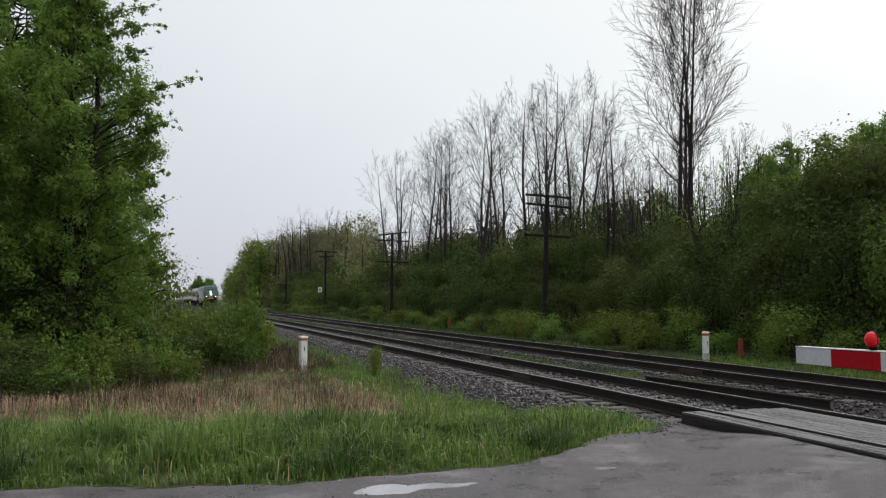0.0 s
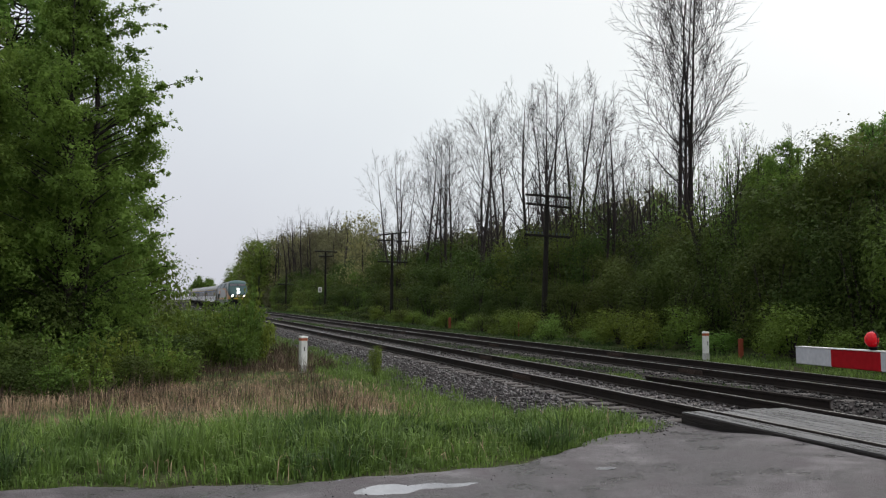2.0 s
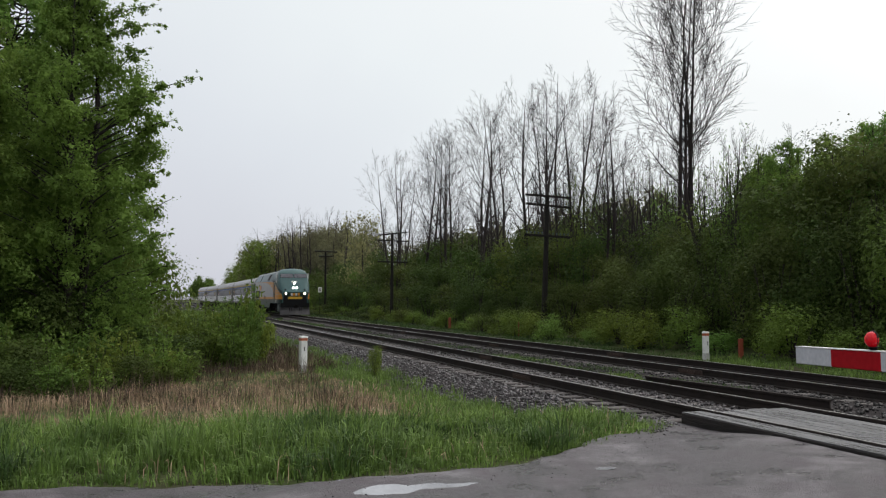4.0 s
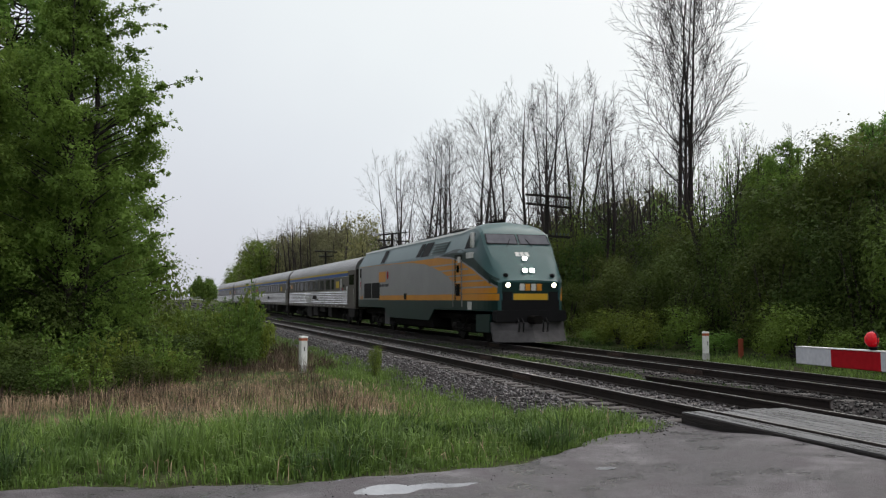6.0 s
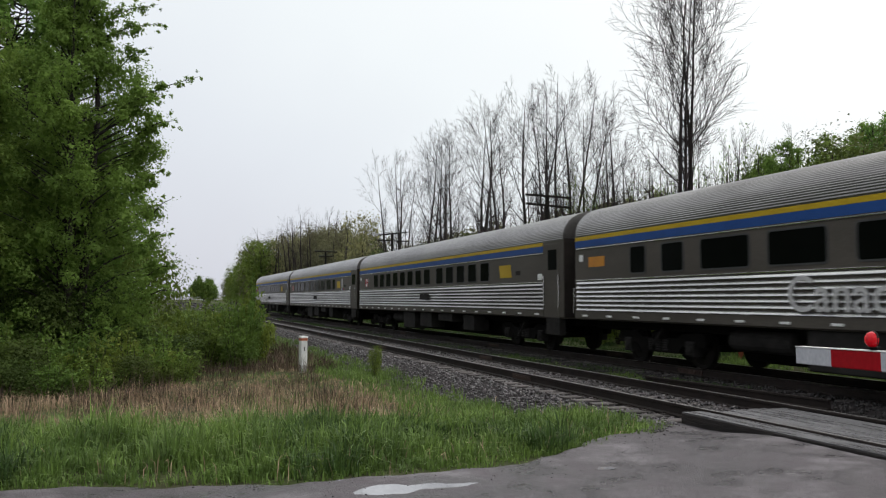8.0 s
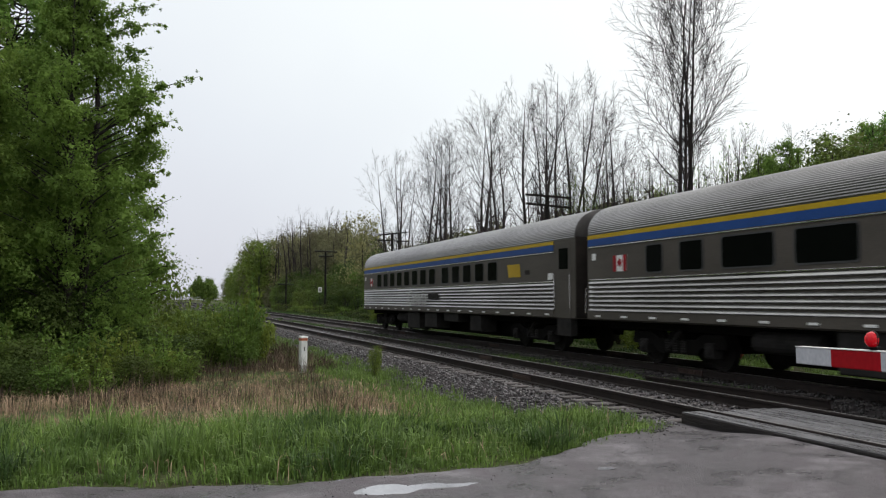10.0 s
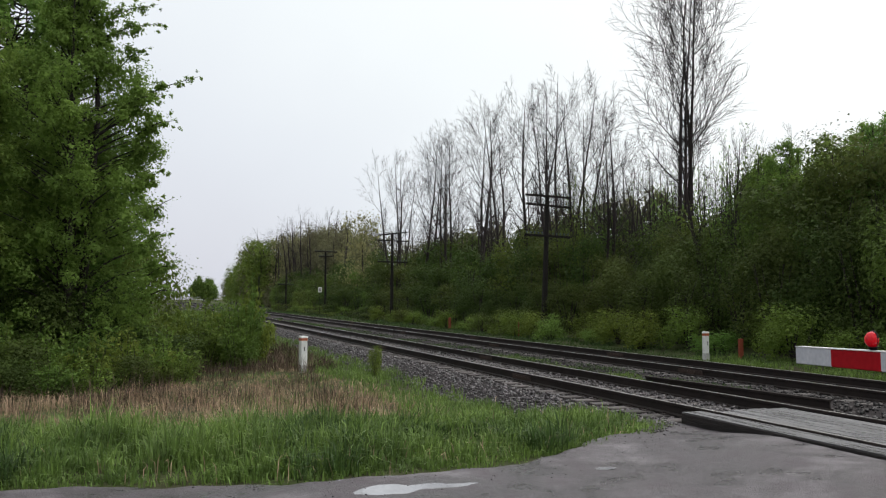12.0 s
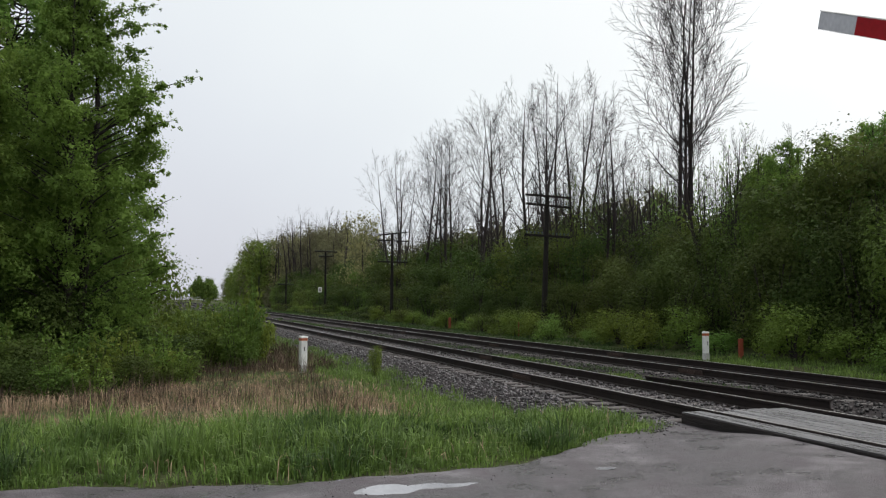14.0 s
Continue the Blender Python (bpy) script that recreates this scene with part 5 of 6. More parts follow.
def telegraph_pole(s, l, top, arms, lean, label):
    z = soil(s, l)
    t = thing("telegraph_pole", plan_pose(s, l, z - 0.1) @ pose(0, 0, 0, lean[0], lean[1], 0), label, "utility pole", "old telegraph poles along the line")
    h = top - z + 0.1
    part("shaft", Geo().lathe([(0.15, 0), (0.135, h * 0.4), (0.11, h * 0.85), (0.10, h - 0.06), (0.05, h)], "z", 12), POLE, t, "dark weathered pole")
    for dz, w, tilt in arms:
        a = part("crossarm", Geo().box(-w, w, -0.06, 0.06, -0.055, 0.055, 0.012), POLE, t, "dark wooden crossarm")
        a.matrix_local = pose(0, -0.14, h - dz, 0, tilt, 0)
        for k in range(5):
            x = w * (0.24 + 0.17 * k)
            for sx in (-1, 1):
                part("insulator", Geo().lathe([(0.018, 0.05), (0.018, 0.11), (0.035, 0.115), (0.038, 0.15), (0.02, 0.185)], "z", 8, (sx * x, 0, 0)), GLASS_KNOB, a)
        part("brace", Geo().tube([(-w * 0.45, -0.07, -0.04), (0, -0.02, -0.42)], 0.014, 5), POLE, a)
        part("brace", Geo().tube([(w * 0.45, -0.07, -0.04), (0, -0.02, -0.42)], 0.014, 5), POLE, a)
    return t


full = ((0.12, 1.27, 0), (0.60, 1.25, 1.0), (2.15, 1.25, 0))
telegraph_pole(30.0, 6.0, 6.95, full, (0.3, 2.0), "dark old telegraph pole with three crossarms, leaning")
telegraph_pole(58.6, 6.0, 7.15, ((0.10, 1.25, -7), (0.70, 1.25, 1), (2.45, 1.28, 0)), (0, 0.4), "dark old telegraph pole with a tilted top crossarm")
telegraph_pole(87.0, 6.0, 7.2, ((0.10, 1.3, 1), (0.65, 0.8, -3)), (0, 0), "dark old telegraph pole with crossarms")
telegraph_pole(116.0, 6.0, 5.7, ((1.9, 1.2, 2),), (0, 0), "broken-topped old telegraph pole")
telegraph_pole(146.0, 6.0, 5.9, (), (0, 0), "bare old telegraph pole without crossarms")

# small things at the line side
m = thing("marker_stake", plan_pose(13.5, 4.8, soil(13.5, 4.8)), "short rusty orange marker stake in the grass", "stake")
part("stake", Geo().box(-0.08, 0.08, -0.03, 0.03, -0.05, 0.62, 0.01).bent(lambda x, y, z: (x, y, z)), STAKE_RED, m)
for s, l, h in ((30.4, 4.8, 0.75), (41.1, 4.9, 0.70)):
    m = thing("marker_stake", plan_pose(s, l, soil(s, l), 20 * s), "rusty orange marker stake at the hedge foot", "stake", "rusty stakes along the hedge")
    part("stake", Geo().loft([[(-w, -0.03, z), (w, -0.03, z), (w, 0.03, z), (-w, 0.03, z)] for w, z in ((0.13, -0.05), (0.12, h * 0.9), (0.06, h))]), STAKE_RED, m)
m = thing("mile_board", plan_pose(84.5, 4.9, soil(84.5, 4.9)), "small white board on a post beside the line", "sign")
part("post", Geo().lathe([(0.03, 0), (0.03, 3.1)], "z", 8), POLE, m)
b = part("board", Geo().box(-0.19, 0.19, -0.055, -0.03, 2.55, 3.1, 0.01), WHITE_PAINT, m, "small white board")
part("bar", Geo().box(-0.10, -0.03, -0.062, -0.056, 2.65, 3.0), BOX_GREY, b)
part("bar", Geo().box(0.03, 0.10, -0.062, -0.056, 2.65, 3.0), BOX_GREY, b)
m = thing("relay_cabinet", plan_pose(300, -13.0, soil(300, -13.0)), "small pale cabinet beside the line, far away", "cabinet")
part("body", Geo().box(-0.5, 0.5, -0.45, 0.45, 0.0, 2.1, 0.05), WHITE_PAINT, m)
part("cap", Geo().box(-0.56, 0.56, -0.5, 0.5, 2.1, 2.2, 0.03), WHITE_PAINT, m)


# ---- the train; in a vehicle's space x runs forward, z up from the rail tops ----
def wheelset(radius):
    g = Geo()
    for y in (-0.753, 0.753):
        o = 1 if y > 0 else -1
        g.lathe([(0.10, y + o * 0.07), (0.16, y + o * 0.07), (0.18, y + o * 0.03), (radius - 0.09, y + o * 0.02), (radius - 0.08, y + o * 0.065), (radius, y + o * 0.065),
                 (radius, y - o * 0.035), (radius + 0.026, y - o * 0.045), (radius + 0.026, y - o * 0.07), (radius - 0.08, y - o * 0.07), (0.15, y - o * 0.06)], "y", 24)
        for k in range(4):
            a = k * math.pi / 2
            g.box(0.20 * math.cos(a) - 0.03, 0.20 * math.cos(a) + 0.03, y + o * 0.02, y + o * 0.045, 0.20 * math.sin(a) - 0.03, 0.20 * math.sin(a) + 0.03)
    g.lathe([(0.085, -0.74), (0.085, 0.74)], "y", 12)
    return mesh_of("wheelset", g, WHEEL)


COACH_WHEELS, LOCO_WHEELS = wheelset(0.457), wheelset(0.508)
TURNING = []


def bogie(parent, x, base, radius, wheels):
    """A two-axle bogie: side frames, bolster, springs, axle boxes, wheelsets."""
    b = part("bogie", Geo().box(-0.28, 0.28, -1.1, 1.1, 0.52, 0.82, 0.04), UNDER, parent, "grimy cast steel bogie, shade darkened into its colour")
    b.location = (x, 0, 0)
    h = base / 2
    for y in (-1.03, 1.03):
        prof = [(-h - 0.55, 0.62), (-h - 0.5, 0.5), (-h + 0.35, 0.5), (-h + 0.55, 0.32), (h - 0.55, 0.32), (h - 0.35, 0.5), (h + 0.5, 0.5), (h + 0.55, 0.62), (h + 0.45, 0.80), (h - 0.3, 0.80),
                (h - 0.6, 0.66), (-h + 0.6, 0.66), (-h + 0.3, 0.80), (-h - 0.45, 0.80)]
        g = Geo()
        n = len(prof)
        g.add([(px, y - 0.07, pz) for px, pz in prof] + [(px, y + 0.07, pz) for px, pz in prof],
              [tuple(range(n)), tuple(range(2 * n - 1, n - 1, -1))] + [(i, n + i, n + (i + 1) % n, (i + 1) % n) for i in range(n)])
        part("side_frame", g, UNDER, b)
        for sx in (-0.30, 0.0, 0.30):
            g = Geo().lathe([(0.075 + 0.02 * (k % 2), 0.36 + k * 0.0275) for k in range(11)], "z", 10, (sx, y * 1.06, 0))
            part("spring", g, BOX_GREY, b)
        for sx in (-h, h):
            g = Geo().box(sx - 0.16, sx + 0.16, y - 0.13, y + 0.13, radius - 0.17, radius + 0.17, 0.04)
            g.lathe([(0.10, y * 1.0 - 0.0), (0.11, y + math.copysign(0.15, y)), (0.06, y + math.copysign(0.18, y))], "y", 12, (sx, 0, radius))
            part("axle_box", g, BOX_GREY, b)
        g = Geo().tube([(-0.2, y * 1.12, 0.45), (0.25, y * 1.12, 0.86)], 0.045, 8)
        part("damper", g, BOX_GREY, b)
    for sx in (-h, h):
        w = part("wheelset", wheels, None, b, "dark steel wheelset")
        TURNING.append((w, sx, radius))
    return b


def arc_roof(n=58, ribs=True):
    """The corrugated roof line from eave to eave over the crown."""
    out = []
    for i in range(n * 2 + 1):
        a = math.pi * i / (2 * n)
        c, s = math.cos(a), math.sin(a)
        y = 1.50 * math.copysign(abs(c) ** 0.66, c)
        z = 3.305 + 0.87 * max(0.0, s) ** 0.92
        k = 0.007 if ribs and i % 2 else 0.0
        out.append((-(y + math.copysign(k, y) * abs(c)), z + k * s))
    return out


def letters(name, words, size, mat, parent, m, label=""):
    """Flat raised lettering in the built-in font, as a mesh."""
    cu = bpy.data.curves.new(name, "FONT")
    cu.body, cu.size, cu.extrude, cu.align_x = words, size, 0.004, "LEFT"
    tmp = bpy.data.objects.new("lettering_form", cu)
    me = bpy.data.meshes.new_from_object(tmp)
    bpy.data.objects.remove(tmp)
    me.materials.append(mat)
    ob = part(name, me, mat, parent, label)
    ob.matrix_local = m
    return ob


SIDE_LETTERS = Matrix(((1, 0, 0, 0), (0, 0, -1, 0), (0, 1, 0, 0), (0, 0, 0, 1)))       # text on the side that faces -y


def window(parent, x0, x1, z0, z1, side):
    """A tinted pane in a rounded gasket."""
    def rounded(a, b, c, d, r):
        q = []
        for cx, cz, a0 in ((b - r, d - r, 0), (a + r, d - r, 90), (a + r, c + r, 180), (b - r, c + r, 270)):
            q += [(cx + r * math.cos(radians(a0 + 22.5 * i)), cz + r * math.sin(radians(a0 + 22.5 * i))) for i in range(5)]
        return q
    o = rounded(x0, x1, z0, z1, 0.09)
    i = rounded(x0 + 0.035, x1 - 0.035, z0 + 0.035, z1 - 0.035, 0.065)
    n = len(o)
    y = side * 1.5
    g = Geo().add([(a, y + side * 0.003, b) for a, b in o] + [(a, y + side * 0.014, b) for a, b in o] + [(a, y + side * 0.014, b) for a, b in i] + [(a, y + side * 0.004, b) for a, b in i],
                  [(k, (k + 1) % n, n + (k + 1) % n, n + k) for k in range(n)] + [(n + k, n + (k + 1) % n, 2 * n + (k + 1) % n, 2 * n + k) for k in range(n)]
                  + [(2 * n + k, 2 * n + (k + 1) % n, 3 * n + (k + 1) % n, 3 * n + k) for k in range(n)])
    w = part("window", g, GASKET, parent, "dark tinted window")
    part("pane", Geo().add([(a, y + side * 0.006, b) for a, b in i], [tuple(range(n))]), GLASS, w)
    return w


WIDE = ((3.28, 4.00), (4.63, 5.52), (6.10, 7.70), (8.20, 9.73), (10.35, 11.86), (12.36, 13.96), (14.51, 16.02), (16.61, 18.09), (18.63, 19.47))
EVEN = tuple((3.72 + 1.25 * i, 4.59 + 1.25 * i) for i in range(8)) + tuple((14.15 + 1.25 * i, 15.02 + 1.25 * i) for i in range(5))


def coach(windows, logo_u, vest_u, rear_u, wordmark, flag, label, fluting):
    """A fluted stainless coach; u is measured forward from the rear coupler."""
    t = thing("coach", pose(0, 0, 0), label, "railway coach", "coaches of the train")
    X = lambda u: u - 12.95
    r, f = X(rear_u), X(25.62)
    body = part("body", Geo().sweep([(-1.46, 1.03), (1.46, 1.03), (1.5, 1.07), (1.5, 3.33), (-1.5, 3.33), (-1.5, 1.07)], r, f), PANEL, t, "stainless steel body side, dark reflections put in its colour")
    roof = part("roof", Geo().sweep([(1.5, 3.300), (-1.5, 3.300)][::-1] + arc_roof()[::-1], r + 0.02, f - 0.02), ROOF_STEEL, t, "ribbed stainless steel roof", False)
    for side in (-1, 1):
        # ribs below the windows; the dark between them is reflection in the panel colour
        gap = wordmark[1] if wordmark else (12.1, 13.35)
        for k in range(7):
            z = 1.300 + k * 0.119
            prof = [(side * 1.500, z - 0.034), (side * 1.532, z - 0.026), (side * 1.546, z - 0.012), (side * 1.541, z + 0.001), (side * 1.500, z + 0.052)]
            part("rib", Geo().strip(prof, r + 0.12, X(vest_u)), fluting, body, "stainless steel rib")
        part("number_plate_panel", Geo().box(X(gap[0]), X(gap[1]), side * 1.562 - 0.006, side * 1.562 + 0.006, 1.58, 1.82, 0.004), BOX_GREY, body)
        part("belt_moulding", Geo().box(r + 0.05, X(vest_u), side * 1.512 - 0.012, side * 1.512 + 0.012, 2.955, 2.985, 0.006), STEEL, body)
        part("window_sill_moulding", Geo().box(r + 0.05, X(vest_u), side * 1.510 - 0.012, side * 1.510 + 0.012, 2.085, 2.115, 0.006), STEEL, body)
        part("blue_stripe", Geo().box(r + 0.02, X(vest_u) - 0.05, side * 1.505 - 0.006, side * 1.505 + 0.006, 3.005, 3.188), BLUE, body, "blue painted stripe")
        part("yellow_stripe", Geo().box(r + 0.02, X(vest_u) - 0.05, side * 1.506 - 0.006, side * 1.506 + 0.006, 3.190, 3.296), YELLOW, body, "yellow painted stripe")
        part("sill", Geo().box(r, f - 1.3, side * 1.508 - 0.012, side * 1.508 + 0.012, 1.06, 1.30, 0.008), PANEL, body)
        for k in range(19):
            u = 0.9 + 1.27 * k
            if u < vest_u - 0.3:
                part("sill_lamp_block", Geo().box(X(u), X(u) + 0.26, side * 1.527 - 0.012, side * 1.527 + 0.012, 1.115, 1.165, 0.006), WHITE_PAINT, body)
        for a, b in windows:
            window(body, X(a), X(b), 2.20, 2.90, side)
        if windows is WIDE:
            window(body, X(22.25), X(22.62), 2.30, 2.52, side)
        # brand sign reduced to a plain slanted block
        y = side * 1.508
        part("sign_block", Geo().add([(X(logo_u + du), y, z) for du, z in ((0.10, 2.30), (1.06, 2.30), (0.98, 2.72), (0.0, 2.72))], [(0, 1, 2, 3)]), YELLOW, body, "slanted yellow sign")
        if windows is EVEN:
            part("dark_plate", Geo().box(X(logo_u + 1.38), X(logo_u + 1.74), side * 1.506 - 0.004, side * 1.506 + 0.004, 2.36, 2.50, 0.003), END, body, "small dark plate")
        if windows is WIDE and wordmark:
            part("orange_notice", Geo().box(X(1.22), X(2.05), side * 1.506 - 0.004, side * 1.506 + 0.004, 2.45, 2.72), ORANGE, body, "orange notice")
        if windows is WIDE:
            for k, c in enumerate((LETTER, BLUE, FLAG_RED)):
                part("notice_strip", Geo().box(X(21.42 + 0.24 * k), X(21.64 + 0.24 * k), side * 1.505 - 0.003, side * 1.505 + 0.003, 2.15, 2.26), c, body)
            part("pale_notice", Geo().box(X(21.45), X(21.75), side * 1.505 - 0.003, side * 1.505 + 0.003, 2.32, 2.86), LETTER_DIM, body)
        part("notice", Geo().box(X(vest_u - 0.42), X(vest_u - 0.10), side * 1.506 - 0.004, side * 1.506 + 0.004, 2.17, 2.36), WHITE_PAINT, body)
        part("rear_notice", Geo().box(X(rear_u + 0.25), X(rear_u + 0.45), side * 1.506 - 0.004, side * 1.506 + 0.004, 2.62, 2.80), WHITE_PAINT, body)
        # vestibule door
        d0, d1 = X(vest_u + 0.16), X(25.36)
        door = part("door", Geo().box(d0, d1, side * 1.497 - 0.012, side * 1.497 + 0.012, 1.05, 3.22, 0.004), PANEL, body, "steel vestibule door")
        part("door_window", Geo().box(d0 + 0.14, d1 - 0.14, side * 1.512 - 0.004, side * 1.512 + 0.004, 2.45, 3.05), GLASS, door)
        for dx in (d0 - 0.06, d1 + 0.06):
            part("handrail", Geo().tube([(dx, side * 1.56, 1.35), (dx, side * 1.57, 2.3)], 0.016, 6), STEEL, door)
        part("step_well", Geo().box(d0, d1, side * 1.40 - 0.10, side * 1.40 + 0.10, 0.55, 1.04), BOX_GREY, body)
        if wordmark:
            m = Matrix.Translation((X(wordmark[0]), side * 1.562, 1.36)) @ SIDE_LETTERS
            if side == -1:
                letters("wordmark", "Canada", 0.94, LETTER_DIM, body, m, "pale lettering")
        if flag:
            fx = X(rear_u + 1.35)
            sheet_ = part("flag_sign", Geo().box(fx, fx + 0.62, side * 1.506 - 0.004, side * 1.506 + 0.004, 2.29, 2.70), WHITE_PAINT, body, "red and white flag sign")
            for a, b in ((0.0, 0.155), (0.465, 0.62)):
                part("flag_bar", Geo().box(fx + a, fx + b, side * 1.510 - 0.004, side * 1.510 + 0.004, 2.29, 2.70), FLAG_RED, sheet_)
            leaf = [(0, -0.15), (0.02, -0.06), (0.10, -0.08), (0.085, -0.03), (0.14, 0.03), (0.10, 0.045), (0.10, 0.085), (0.05, 0.06), (0.055, 0.11), (0.03, 0.10), (0, 0.15)]
            leaf = leaf + [(-a, b) for a, b in leaf[-2:0:-1]]
            part("flag_leaf", Geo().add([(fx + 0.31 + a * 0.9, side * 1.512, 2.495 + b) for a, b in leaf], [tuple(range(len(leaf)))]), FLAG_RED, sheet_)
        # boxes hung under the floor
        for u0, u1, z0 in ((9.1, 10.9, 0.28), (11.7, 13.3, 0.40), (14.2, 15.9, 0.70), (17.2, 18.3, 0.42)):
            part("equipment_box", Geo().box(X(u0), X(u1), side * 1.12 - 0.30, side * 1.12 + 0.30, z0, 1.03, 0.03), BOX_GREY, t, "grey underfloor equipment box")
        part("air_tank", Geo().lathe([(0.02, X(6.6)), (0.2, X(6.65)), (0.22, X(6.8)), (0.22, X(8.3)), (0.2, X(8.45)), (0.02, X(8.5))], "x", 16, (0, side * 1.05, 0.72)), BOX_GREY, t)
    # plain block for hanging gear; its black stands in for underfloor shade
    part("centre_gear_block", Geo().box(X(19.2), X(6.4), -0.5, 0.5, 0.24, 0.84, 0.06), UNDER, t, "plain black block for brake gear and underfloor shade")
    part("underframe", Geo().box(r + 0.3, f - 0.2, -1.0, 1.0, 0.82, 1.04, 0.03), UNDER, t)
    part("end_wall", Geo().box(f + 0.002, f + 0.012, -1.47, 1.47, 1.06, 3.34), END, t, "dark brown coach end")
    for u, s in ((rear_u, -1), (25.62, 1)):
        # gangway bellows and end details
        x = X(u)
        part("gangway", Geo().box(min(x, x + s * 0.24), max(x, x + s * 0.24), -0.62, 0.62, 1.1, 3.45, 0.08), UNDER, t, "black rubber gangway")
        part("coupler", Geo().box(min(x - s * 0.4, x + s * 0.34), max(x - s * 0.4, x + s * 0.34), -0.14, 0.14, 0.72, 1.0, 0.03), UNDER, t)
        part("grab_iron", Geo().tube([(x + s * 0.05, -1.2, 1.2), (x + s * 0.08, -1.2, 1.9)], 0.015, 6), STEEL, t)
    for u in (rear_u + 0.75, vest_u - 1.5, vest_u - 4.6):
        part("roof_vent", Geo().box(X(u), X(u) + 0.34, -0.98, -0.60, 3.80, 3.955, 0.03), STEEL, roof, "small roof vent")
    bogie(t, -9.07, 2.59, 0.457, COACH_WHEELS)
    bogie(t, 9.07, 2.59, 0.457, COACH_WHEELS)
    return t


# ---- locomotive: u is measured back from the front coupler ----
def curve_at(rows, u):
    if u <= rows[0][0]:
        return rows[0][1]
    for (a, p), (b, q) in zip(rows, rows[1:]):
        if u <= b:
            return p + (q - p) * (u - a) / (b - a)
    return rows[-1][1]


HALF = ((0.50, 1.16), (0.62, 1.28), (0.9, 1.40), (1.3, 1.47), (1.8, 1.50), (22, 1.50))
SHOULDER = ((0.50, 2.18), (0.62, 2.24), (1.0, 2.48), (1.5, 2.92), (1.9, 3.22), (2.5, 3.42), (3.2, 3.42), (22, 3.42))
CROWN = ((0.50, 2.25), (0.62, 2.40), (1.0, 2.92), (1.5, 3.58), (1.75, 3.92), (1.95, 4.14), (2.3, 4.34), (2.7, 4.42), (3.6, 4.42), (4.4, 4.36), (20.3, 4.34), (22, 4.34))
CROWN_HALF = ((0.50, 1.12), (1.0, 1.26), (1.5, 1.34), (2.0, 1.32), (2.6, 1.22), (3.6, 1.08), (22, 1.04))


def skin(u, z):
    """Half width of the carbody at a height."""
    w, s, c, k = curve_at(HALF, u), curve_at(SHOULDER, u), curve_at(CROWN, u), curve_at(CROWN_HALF, u)
    if z <= s:
        return w
    return w + (k - w) * min(1.0, (z - s) / max(0.01, c - 0.10 - s))


